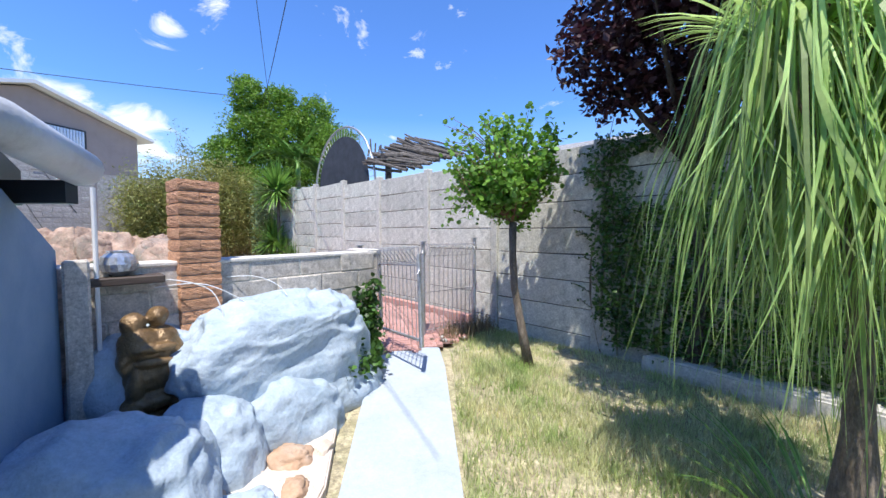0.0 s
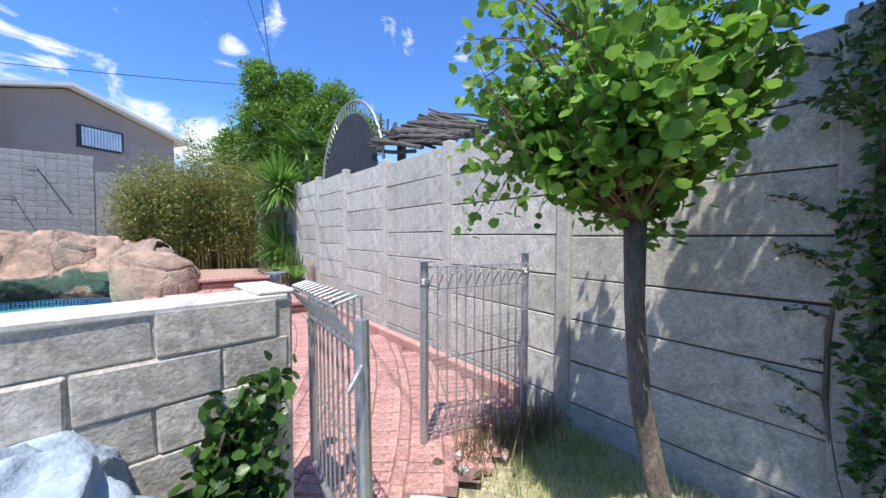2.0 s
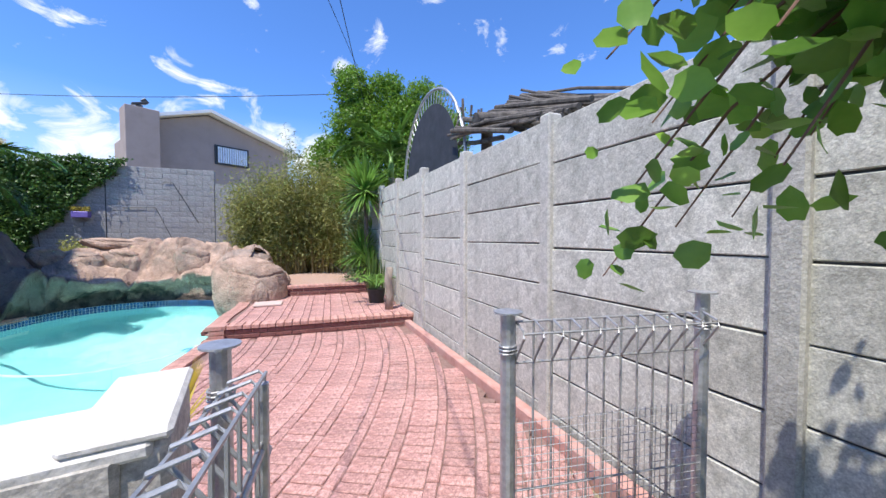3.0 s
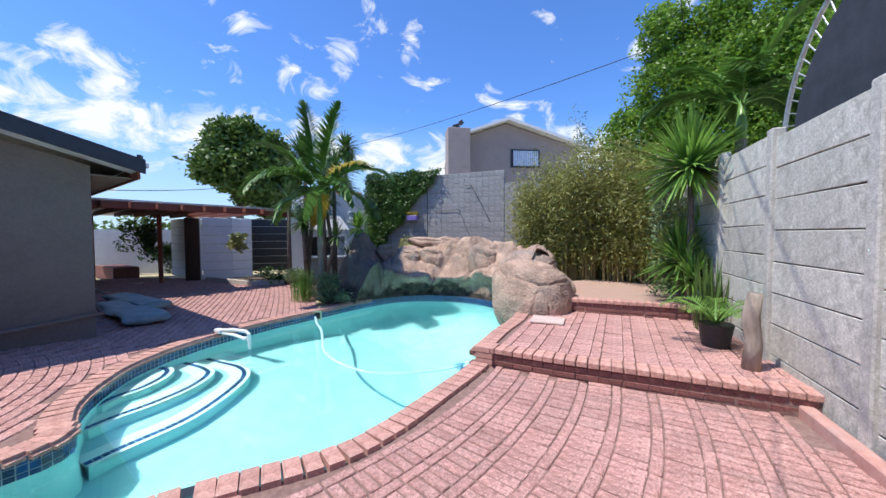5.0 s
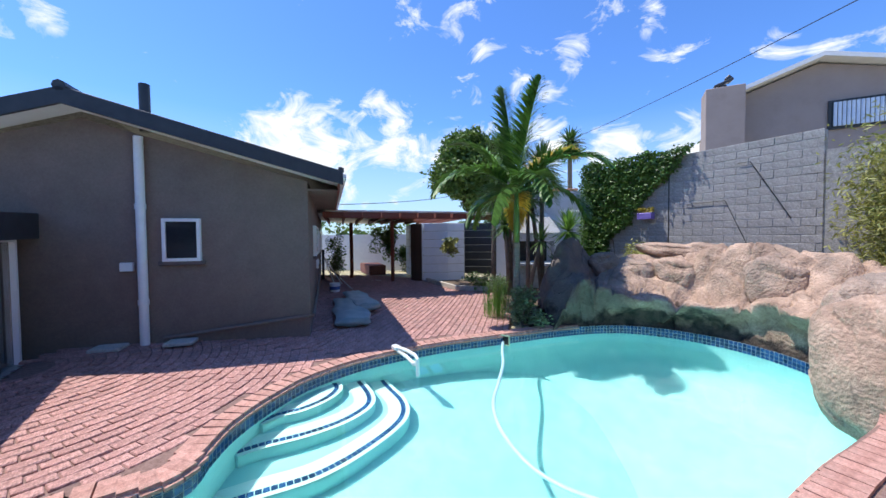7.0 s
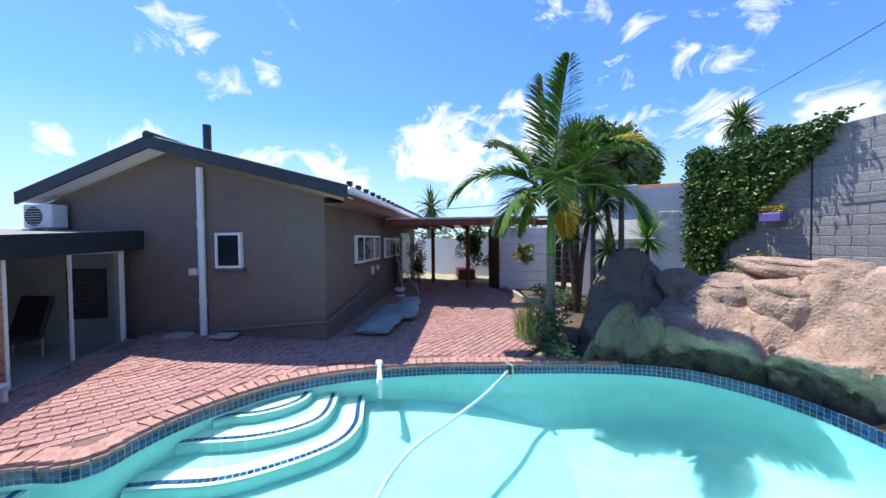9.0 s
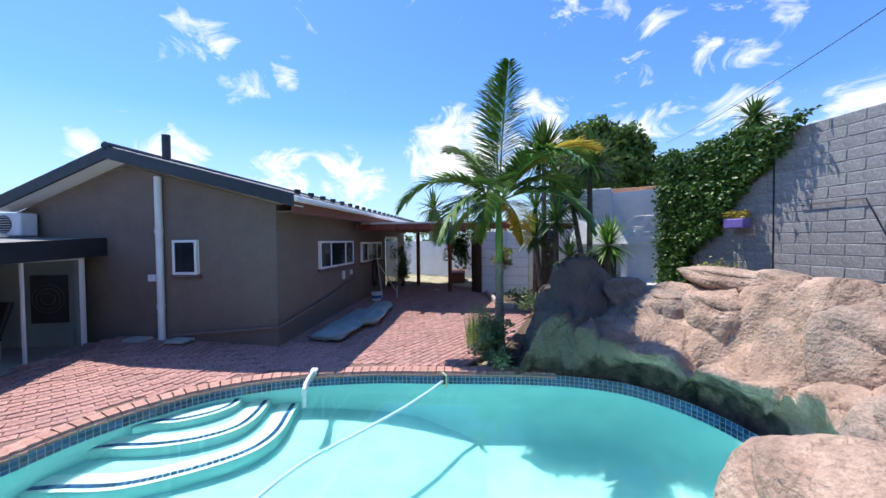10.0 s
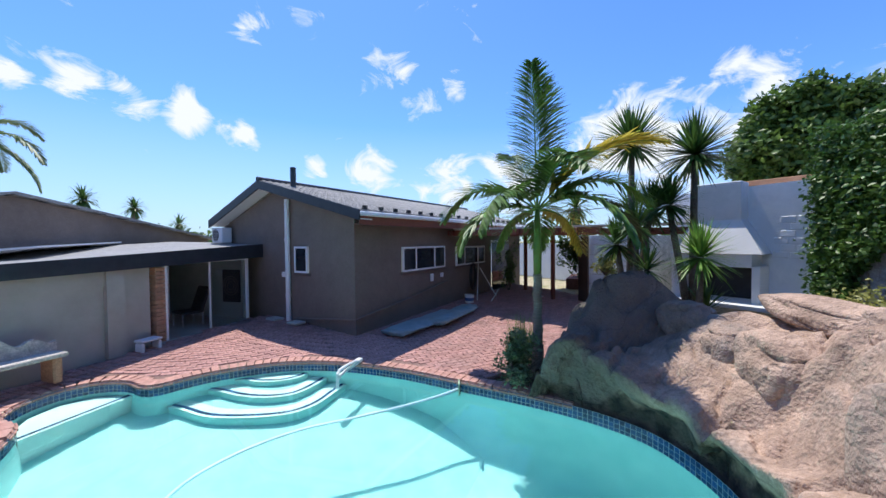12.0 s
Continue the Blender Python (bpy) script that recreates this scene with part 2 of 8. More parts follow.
M_GROUND = surface("lawn_soil", (0.40, 0.34, 0.22), (0.60, 0.53, 0.36), 5, 1.0, 0.8, 60, stain=(0.20, 0.25, 0.08), stain_scale=1.6, stain_amount=0.8, dist=0.02, speck=0.35, speck_scale=60.0)
M_GRASS = surface("short_lawn_grass", (0.26, 0.40, 0.10), (0.80, 0.74, 0.46), 2.2, 0.7, 0.0, island=0.35, trans=0.35)
M_BARK = surface("grey_brown_bark", (0.12, 0.095, 0.075), (0.24, 0.20, 0.16), 18, 0.95, 1.0, 40, stretch=(1, 1, 0.35), dist=0.02, speck=0.3)
M_BARK_D = surface("dark_bark", (0.035, 0.028, 0.024), (0.09, 0.075, 0.065), 18, 0.95, 1.0, 40, stretch=(1, 1, 0.35), dist=0.02)
M_PALMTRUNK = surface("ringed_palm_trunk", (0.20, 0.19, 0.15), (0.34, 0.32, 0.26), 9, 0.85, 0.7, 20, stretch=(0.4, 0.4, 4), dist=0.02, speck=0.25)
M_CROWNSHAFT = surface("green_crownshaft", (0.10, 0.22, 0.04), (0.17, 0.31, 0.07), 5, 0.4, 0.1, 20, stretch=(3, 3, 0.5))
M_CANE = surface("bamboo_cane", (0.22, 0.17, 0.06), (0.36, 0.29, 0.12), 8, 0.5, 0.2, 30)
M_ROPE = surface("thatch_pole", (0.05, 0.042, 0.035), (0.17, 0.15, 0.13), 12, 0.9, 0.5, 50)
M_BRONZE = surface("bronze_painted_plaster", (0.13, 0.08, 0.035), (0.30, 0.19, 0.09), 7, 0.35, 0.5, 30, metal=0.3, stain=(0.04, 0.025, 0.015), stain_scale=3, dist=0.02)
M_PIPE = surface("white_plastic_pipe", (0.74, 0.76, 0.78), (0.80, 0.81, 0.82), 6, 0.4, 0.05, 30, stain=(0.5, 0.5, 0.5), stain_scale=5, stain_amount=0.25)
M_COVER = surface("folded_grey_green_pool_cover", (0.22, 0.32, 0.33), (0.34, 0.44, 0.44), 5, 0.45, 0.4, 20)
M_WATER = glassy("pool_water", (0.62, 0.93, 0.92), 0.0, 1.33)
M_PANE = glassy("clear_glass", (0.9, 0.95, 0.95), 0.0, 1.45)


def leafmat(name, a, b, trans=0.4, rough=0.45, scale=3.0, island=0.3):
    return surface(name, a, b, scale, rough, 0.0, island=island, trans=trans)


M_L_CAROB = leafmat("carob_leaf", (0.07, 0.20, 0.02), (0.30, 0.52, 0.09), 0.42)
M_L_CREEPER = leafmat("creeper_leaf", (0.025, 0.075, 0.012), (0.10, 0.21, 0.04), 0.3, 0.4)
M_L_DARK = leafmat("dark_tree_leaf", (0.035, 0.085, 0.015), (0.16, 0.26, 0.06), 0.3)
M_L_LIME = leafmat("lime_conifer_leaf", (0.06, 0.17, 0.02), (0.28, 0.44, 0.06), 0.4)
M_L_PURPLE = leafmat("purple_leaf", (0.025, 0.010, 0.016), (0.07, 0.022, 0.032), 0.3)
M_L_IVY = leafmat("ivy_leaf", (0.03, 0.085, 0.016), (0.13, 0.24, 0.05), 0.25)
M_L_BAMBOO = leafmat("bamboo_leaf", (0.16, 0.20, 0.04), (0.48, 0.46, 0.16), 0.4)
M_L_PALM = leafmat("palm_leaflet", (0.04, 0.12, 0.02), (0.16, 0.31, 0.06), 0.25)
M_L_YELLOW = leafmat("yellowing_leaflet", (0.45, 0.36, 0.05), (0.62, 0.52, 0.10), 0.4)
M_L_YUCCA = leafmat("yucca_blade", (0.08, 0.20, 0.03), (0.26, 0.44, 0.09), 0.35)
M_L_YUCCA_D = leafmat("dark_yucca_blade", (0.03, 0.08, 0.015), (0.11, 0.21, 0.05), 0.2)
M_L_STRAP = leafmat("strap_leaf", (0.13, 0.27, 0.05), (0.58, 0.76, 0.28), 0.45, island=0.6)
M_L_GREY = leafmat("grey_green_leaf", (0.10, 0.17, 0.07), (0.26, 0.34, 0.18), 0.35)


def rock_material():
    """Terracotta render with cracks; shade painted into a dark waterline foot and grey peak."""
    m = M_ROCK
    t = m.node_tree
    n, l = t.nodes, t.links.new
    p = n["Principled BSDF"]
    old = p.inputs["Base Color"].links[0].from_socket
    geo = n.new("ShaderNodeNewGeometry")
    sep = n.new("ShaderNodeSeparateXYZ")
    l(geo.outputs["Position"], sep.inputs["Vector"])
    nz = n.new("ShaderNodeTexNoise")
    nz.inputs["Scale"].default_value, nz.inputs["Detail"].default_value = 2.2, 8
    l(geo.outputs["Position"], nz.inputs["Vector"])
    ad = n.new("ShaderNodeMath")
    ad.operation = "MULTIPLY_ADD"
    ad.inputs[1].default_value = 1.3
    l(nz.outputs["Fac"], ad.inputs[0])
    l(sep.outputs["Z"], ad.inputs[2])
    mr = n.new("ShaderNodeMapRange")
    mr.inputs["From Min"].default_value, mr.inputs["From Max"].default_value = 0.98, 0.86
    l(ad.outputs[0], mr.inputs["Value"])
    side = n.new("ShaderNodeMath")
    side.operation = "LESS_THAN"
    side.inputs[1].default_value = -6.9
    sx = n.new("ShaderNodeSeparateXYZ")
    l(geo.outputs["Position"], sx.inputs["Vector"])
    l(sx.outputs["X"], side.inputs[0])
    mu = n.new("ShaderNodeMath")
    mu.operation = "MULTIPLY"
    l(mr.outputs["Result"], mu.inputs[0])
    l(side.outputs[0], mu.inputs[1])
    streak = n.new("ShaderNodeTexNoise")
    streak.inputs["Scale"].default_value, streak.inputs["Detail"].default_value = 7, 8
    l(geo.outputs["Position"], streak.inputs["Vector"])
    # Colour of the foot: teal paint darkened to grey-brown for the overhang's shade.
    cr = n.new("ShaderNodeValToRGB")
    cr.color_ramp.elements[0].position, cr.color_ramp.elements[1].position = 0.35, 0.7
    cr.color_ramp.elements[0].color, cr.color_ramp.elements[1].color = (0.020, 0.018, 0.016, 1), (0.13, 0.095, 0.075, 1)
    l(streak.outputs["Fac"], cr.inputs["Fac"])
    mx = n.new("ShaderNodeMixRGB")
    l(mu.outputs[0], mx.inputs["Fac"])
    l(old, mx.inputs["Color1"])
    l(cr.outputs["Color"], mx.inputs["Color2"])
    # Grey wash over the peak end paints in the shade on its face.
    gx = n.new("ShaderNodeMapRange")
    gx.inputs["From Min"].default_value, gx.inputs["From Max"].default_value = 7.2, 6.5
    gx.inputs["To Max"].default_value = 0.8
    gn = n.new("ShaderNodeMath")
    gn.operation = "ADD"
    gs = n.new("ShaderNodeMath")
    gs.operation = "SUBTRACT"
    gs.inputs[1].default_value = 0.5
    l(nz.outputs["Fac"], gs.inputs[0])
    l(sx.outputs["Y"], gn.inputs[0])
    l(gs.outputs[0], gn.inputs[1])
    l(gn.outputs[0], gx.inputs["Value"])
    gm = n.new("ShaderNodeMixRGB")
    gm.inputs["Color2"].default_value = (0.10, 0.092, 0.088, 1)
    l(gx.outputs["Result"], gm.inputs["Fac"])
    l(old, gm.inputs["Color1"])
    l(gm.outputs["Color"], mx.inputs["Color1"])
    vo = n.new("ShaderNodeTexVoronoi")
    vo.feature = "DISTANCE_TO_EDGE"
    vo.inputs["Scale"].default_value = 1.3
    wv = n.new("ShaderNodeTexNoise")
    wv.inputs["Scale"].default_value = 1.6
    wa = n.new("ShaderNodeMixRGB")
    wa.inputs["Fac"].default_value = 0.45
    l(geo.outputs["Position"], wv.inputs["Vector"])
    l(geo.outputs["Position"], wa.inputs["Color1"])
    l(wv.outputs["Color"], wa.inputs["Color2"])
    l(wa.outputs["Color"], vo.inputs["Vector"])
    ck = n.new("ShaderNodeMapRange")
    ck.inputs["From Min"].default_value, ck.inputs["From Max"].default_value = 0.0, 0.010
    ck.inputs["To Min"].default_value, ck.inputs["To Max"].default_value = 0.25, 1.0
    l(vo.outputs["Distance"], ck.inputs["Value"])
    cm = n.new("ShaderNodeMixRGB")
    cm.blend_type = "MULTIPLY"
    cm.inputs["Fac"].default_value = 0.35
    l(mx.outputs["Color"], cm.inputs["Color1"])
    l(ck.outputs["Result"], cm.inputs["Color2"])
    l(cm.outputs["Color"], p.inputs["Base Color"])


rock_material()


# ---- building blocks ----
def link(name, bm, material, parent=None, label="", smooth=False, kind=""):
    me = bpy.data.meshes.new(name)
    if smooth:
        for f in bm.faces:
            f.smooth = True
    bm.to_mesh(me)
    bm.free()
    if material:
        me.materials.append(material)
    ob = new(name, me)
    ob.parent = parent
    if label or kind:
        tagged(ob, label=label, kind=kind)
    return ob


def part(name, bm, material, parent, label="", smooth=False):
    return link(name, bm, material, parent, label, smooth)


def raw(name, verts, faces, material, parent=None, smooth=False):
    me = bpy.data.meshes.new(name)
    me.from_pydata(verts, [], faces)
    if smooth:
        me.polygons.foreach_set("use_smooth", [True] * len(me.polygons))
    me.materials.append(material)
    ob = new(name, me)
    ob.parent = parent
    return ob


def holder(name, label, category, m=None, group=""):
    ob = new(name)
    if m is not None:
        ob.matrix_world = m
    return tagged(ob, label, category, group)


def box(bm, size, m, bevel=0.0):
    r = bmesh.ops.create_cube(bm, size=1.0, matrix=m @ Matrix.Diagonal((*size, 1)))
    if bevel:
        es = {e for v in r["verts"] for e in v.link_edges}
        bmesh.ops.bevel(bm, geom=list(es), offset=bevel, segments=1, affect="EDGES")


def boxmesh(size, bevel=0.0, jitter=0.0):
    bm = bmesh.new()
    box(bm, size, Matrix(), bevel)
    if jitter:
        for v in bm.verts:
            v.co += Vector([random.uniform(-jitter, jitter) for _ in range(3)])
    return bm


def prism(bm, pts, z0, z1, bevel=0.0):
    """A prism over the outline pts; z1 may be a function of x and y."""
    top = [bm.verts.new((x, y, z1(x, y) if callable(z1) else z1)) for x, y in pts]
    low = [bm.verts.new((x, y, z0)) for x, y in pts]
    n = len(pts)
    fs = [bm.faces.new(top), bm.faces.new(low[::-1])]
    for i in range(n):
        fs.append(bm.faces.new((top[i], low[i], low[(i + 1) % n], top[(i + 1) % n])))
    bmesh.ops.recalc_face_normals(bm, faces=fs)
    if bevel:
        bmesh.ops.bevel(bm, geom=[e for e in fs[0].edges], offset=bevel, segments=2, affect="EDGES")


def tube(bm, pts, r, sides=8, cap=True):
    """A tube through pts; r is a number or a list."""
    pts = [Vector(p) for p in pts]
    rings = []
    for i, p in enumerate(pts):
        d = (pts[min(i + 1, len(pts) - 1)] - pts[max(i - 1, 0)]).normalized()
        ref = Vector((0, 0, 1)) if abs(d.z) < 0.9 else Vector((1, 0, 0))
        u = d.cross(ref).normalized()
        w = d.cross(u)
        rr = r[i] if isinstance(r, (list, tuple)) else r
        rings.append([bm.verts.new(p + (u * math.cos(a) + w * math.sin(a)) * rr) for a in [2 * math.pi * k / sides for k in range(sides)]])
    for a, b in zip(rings, rings[1:]):
        for k in range(sides):
            bm.faces.new((a[k], a[(k + 1) % sides], b[(k + 1) % sides], b[k]))
    if cap:
        bm.faces.new(rings[0][::-1])
        bm.faces.new(rings[-1])


def frame2(a, b, z=0.0):
    """A pose at a whose x axis runs to b, y to its left."""
    return pose(a[0], a[1], z, 0, 0, math.degrees(math.atan2(b[1] - a[1], b[0] - a[0])))


def inside(x, y, poly):
    c = False
    j = len(poly) - 1
    for i in range(len(poly)):
        (xi, yi), (xj, yj) = poly[i], poly[j]
        if (yi > y) != (yj > y) and x < (xj - xi) * (y - yi) / (yj - yi) + xi:
            c = not c
        j = i
    return c


def near_line(x, y, poly):
    best = 9.0
    for i in range(len(poly)):
        (ax, ay), (bx, by) = poly[i], poly[(i + 1) % len(poly)]
        dx, dy = bx - ax, by - ay
        k = max(0, min(1, ((x - ax) * dx + (y - ay) * dy) / (dx * dx + dy * dy + 1e-9)))
        best = min(best, math.hypot(x - ax - k * dx, y - ay - k * dy))
    return best


def curve_round(pts, step, closed=True):
    """Catmull-Rom through pts, resampled at even steps."""
    n = len(pts)
    fine_pts = []
    for i in range(n if closed else n - 1):
        g = (lambda k: Vector(pts[k % n])) if closed else (lambda k: Vector(pts[max(0, min(n - 1, k))]))
        p0, p1, p2, p3 = g(i - 1), g(i), g(i + 1), g(i + 2)
        for k in range(12):
            t = k / 12
            fine_pts.append(0.5 * ((2 * p1) + (p2 - p0) * t + (2 * p0 - 5 * p1 + 4 * p2 - p3) * t * t + (3 * p1 - p0 - 3 * p2 + p3) * t ** 3))
    fine_pts.append(Vector(pts[0]) if closed else Vector(pts[-1]))
    out, acc = [fine_pts[0]], 0.0
    for a, b in zip(fine_pts, fine_pts[1:]):
        d = (b - a).length
        while acc + d >= step and d > 1e-9:
            a = a.lerp(b, (step - acc) / d)
            out.append(a.copy())
            d = (b - a).length
            acc = 0.0
        acc += d
    return out

# ---- ground, path, lawn ----
POOL_KEYS = [(-3.75, 4.05), (-3.78, 4.75), (-3.98, 5.2), (-4.28, 5.65), (-4.82, 6.42), (-5.34, 7.03), (-6.0, 7.85), (-6.85, 8.45), (-7.8, 8.68), (-8.6, 8.45),
             (-9.2, 7.9), (-9.48, 7.2), (-9.4, 6.6), (-9.07, 5.9), (-8.44, 4.92), (-7.9, 4.12), (-7.2, 3.38), (-6.5, 2.95), (-5.9, 2.83), (-5.4, 2.84), (-5.05, 2.93),
             (-4.80, 3.03), (-4.60, 2.96), (-4.44, 2.72), (-4.22, 2.55), (-3.95, 2.48), (-3.62, 2.58), (-3.42, 2.9), (-3.42, 3.3), (-3.66, 3.6)]
POOL = [(p.x, p.y) for p in curve_round(POOL_KEYS, 0.115)]
if math.dist(POOL[0], POOL[-1]) < 0.07:
    POOL.pop()
DECK_Z, WATER_Z = 0.05, -0.10
WALL_A, WALL_D = Vector((1.8, 3.85)), Vector((-0.6966, 0.7175))
HOUSE, HU, HV = Vector((-7.8, 2.05)), Vector((0.487, -0.873)), Vector((-0.873, -0.487))
BLOCK_A, BLOCK_B = (-2.45, 1.42), (-0.74, 3.60)


def hp(u, v):
    p = HOUSE + HU * u + HV * v
    return (p.x, p.y)


def offset_loop(loop, d):
    """The loop pushed outwards by d (loops run clockwise or not; the sign is worked out)."""
    n = len(loop)
    area = sum(loop[i][0] * loop[(i + 1) % n][1] - loop[(i + 1) % n][0] * loop[i][1] for i in range(n))
    s = 1 if area > 0 else -1
    out = []
    for i in range(n):
        ax, ay = loop[i - 2]
        bx, by = loop[(i + 2) % n]
        l = math.hypot(bx - ax, by - ay) or 1
        out.append((loop[i][0] + s * (by - ay) / l * d, loop[i][1] - s * (bx - ax) / l * d))
    return out


def ground_z(x, y):
    """Rises gently towards the house behind the pool."""
    return 0.05 + 0.14 * max(0.0, min(1.0, (2.6 - y) / 2.6)) if x < -3 else 0.0


def build_ground():
    # one sheet with a hole for the pool
    outer = [(-300, -300), (300, -300), (300, 300), (-300, 300)]
    bm = bmesh.new()
    ring = offset_loop(POOL, 0.10)
    ov = [bm.verts.new((x, y, -0.04)) for x, y in outer]
    iv = [bm.verts.new((x, y, -0.04)) for x, y in ring]
    es = [bm.edges.new((a[i], a[(i + 1) % len(a)])) for a in (ov, iv) for i in range(len(a))]
    bmesh.ops.triangle_fill(bm, use_beauty=True, use_dissolve=False, edges=es)
    bmesh.ops.recalc_face_normals(bm, faces=bm.faces)
    for f in list(bm.faces):
        if f.normal.z < 0:
            f.normal_flip()
        c = f.calc_center_median()
        if inside(c.x, c.y, ring):
            bm.faces.remove(f)
    tagged(link("ground", bm, M_GROUND), "sandy ground sheet reaching far beyond the garden walls", "ground", kind="structure")


build_ground()

# painted path
bm = bmesh.new()
prism(bm, [(-0.62, -2.5), (0.14, -2.5), (0.10, 1.7), (0.02, 3.4), (-0.06, 4.12), (-0.66, 3.9), (-0.66, 3.0), (-0.52, 1.7)], -0.06, 0.012, 0.01)
tagged(link("path", bm, M_PATH), "pale blue painted concrete garden path", "path", kind="structure")

# ---- precast boundary wall ----
def wpt(s, off=0.0):
    p = WALL_A + WALL_D * s
    return (p.x + WALL_D.y * off * -1, p.y + WALL_D.x * off)


def build_precast():
    """Posts with grooves and six to eight stacked panels a bay."""
    wall = holder("wall_east", "weathered grey precast concrete panel wall with slotted posts", "boundary wall")
    tagged(wall, kind="structure")
    rz = math.degrees(math.atan2(WALL_D.y, WALL_D.x))
    step, ph = 1.42, 0.31
    tops = {-4: 2.3, -3: 2.3, -2: 2.3, -1: 2.3, 0: 2.3, 1: 2.31, 2: 2.34, 3: 2.38, 4: 2.46, 5: 2.52, 6: 2.58, 7: 2.64}
    bm = boxmesh((step - 0.10, 0.045, ph - 0.011), 0.005)
    panel = link("panel", bm, M_CONC, wall)
    first = True
    for k in range(-4, 8):
        s0 = 0.1 + step * k
        top = tops[k]
        for j in range(8):
            z = top - ph * (j + 0.5)
            if z < -0.3:
                break
            x, y = wpt(s0 + step / 2)
            ob = panel if first else panel.copy()
            if not first:
                scene.collection.objects.link(ob)
            first = False
            ob.matrix_world = pose(x, y, z, random.uniform(-0.5, 0.5), random.uniform(-0.35, 0.35), rz + random.uniform(-0.3, 0.3))
        x, y = wpt(s0 + step / 2)
        # Dark sheet added behind the panels so the gaps between them read dark.
        ob = part("core", boxmesh((step - 0.04, 0.018, top + 0.2), 0.0), M_JOINT_BACKING, wall)
        ob.matrix_world = pose(x, y, (top - 0.22) / 2, 0, 0, rz)
        x, y = wpt(s0)
        ptop = max(top, tops.get(k - 1, top)) + 0.03
        bm = boxmesh((0.115, 0.12, ptop + 0.3), 0.012)
        post = part("post", bm, M_POST, wall)
        post.matrix_world = pose(x, y, (ptop - 0.3) / 2, 0, 0, rz)
    return wall


build_precast()


# ---- tall block wall behind the pool ----
def build_blocks(name, a, b, z0, z1, thick, length, height, mat, label, jitter=0.004, core=None, gap=0.009):
    """Blocks in stretcher bond on a mortar core."""
    wall = holder(name, label, "wall", frame2(a, b, 0))
    tagged(wall, kind="structure")
    L = math.dist(a, b)
    bm = bmesh.new()
    box(bm, (L - 0.02, thick - 0.016, z1 - z0 - 0.01), pose(L / 2, 0, (z0 + z1) / 2))
    part("mortar_core", bm, core or M_MORTAR, wall)
    sizes = {}
    rows = int(round((z1 - z0) / height))
    for j in range(rows):
        x = -length / 2 if j % 2 else 0.0
        while x < L - 0.02:
            x0, x1 = max(0, x), min(L, x + length)
            w = round(x1 - x0, 2)
            if w > 0.06:
                if w not in sizes:
                    sizes[w] = []
                    for _ in range(2):
                        me = bpy.data.meshes.new("block")
                        b2 = boxmesh((w - gap, thick, height - gap), 0.006, jitter * 0.5)
                        b2.to_mesh(me)
                        b2.free()
                        me.materials.append(mat)
                        sizes[w].append(me)
                ob = new("block", random.choice(sizes[w]))
                ob.parent = wall
                ob.matrix_basis = pose((x0 + x1) / 2, random.uniform(-jitter, jitter), z0 + (j + 0.5) * height)
            x += length
    return wall


build_blocks("wall_north", (-13.80, 7.32), (-10.3, 10.55), 0.05, 3.45, 0.2, 0.39, 0.1545, M_BLOCK, "tall grey cement block wall, partly hung with ivy")
build_blocks("wall_gate", BLOCK_A, BLOCK_B, 0.0, 1.12, 0.2, 0.39, 0.16, M_RENDERED, "low bagged cement block wall beside the garden gate", 0.008, M_CONC, 0.007)
bm = bmesh.new()
L_ = math.dist(BLOCK_A, BLOCK_B)
box(bm, (L_, 0.207, 0.030), pose(L_ / 2, 0, 1.116), 0.008)
M_WASH = surface("whitewashed_mortar", (0.62, 0.58, 0.53), (0.76, 0.72, 0.67), 9, 0.9, 0.3, 60, stain=(0.5, 0.46, 0.42), stain_scale=3, stain_amount=0.4, speck=0.12)
ob = link("wall_gate_capping", bm, M_WASH)
ob.matrix_world = frame2(BLOCK_A, BLOCK_B, 0)
tagged(ob, "whitewashed mortar capping on the low block wall", "capping", kind="structure")

# lower precast wall behind the bamboo and boundary beyond
bm = bmesh.new()
prism(bm, [(-10.25, 10.55), (-8.3, 12.6), (-6.6, 14.4), (-6.5, 14.25), (-8.15, 12.45), (-10.12, 10.42)], 0, 3.05)
tagged(link("wall_behind_bamboo", bm, M_BLOCK), "grey block wall in shade behind the bamboo", "wall", kind="structure")
bm = bmesh.new()
prism(bm, [(-6.6, 14.4), (-3.9, 9.9), (-3.75, 9.98), (-6.45, 14.5)], 0, 2.6)
tagged(link("wall_behind_yucca", bm, M_CONC), "grey precast wall corner behind the yuccas", "wall", kind="structure")

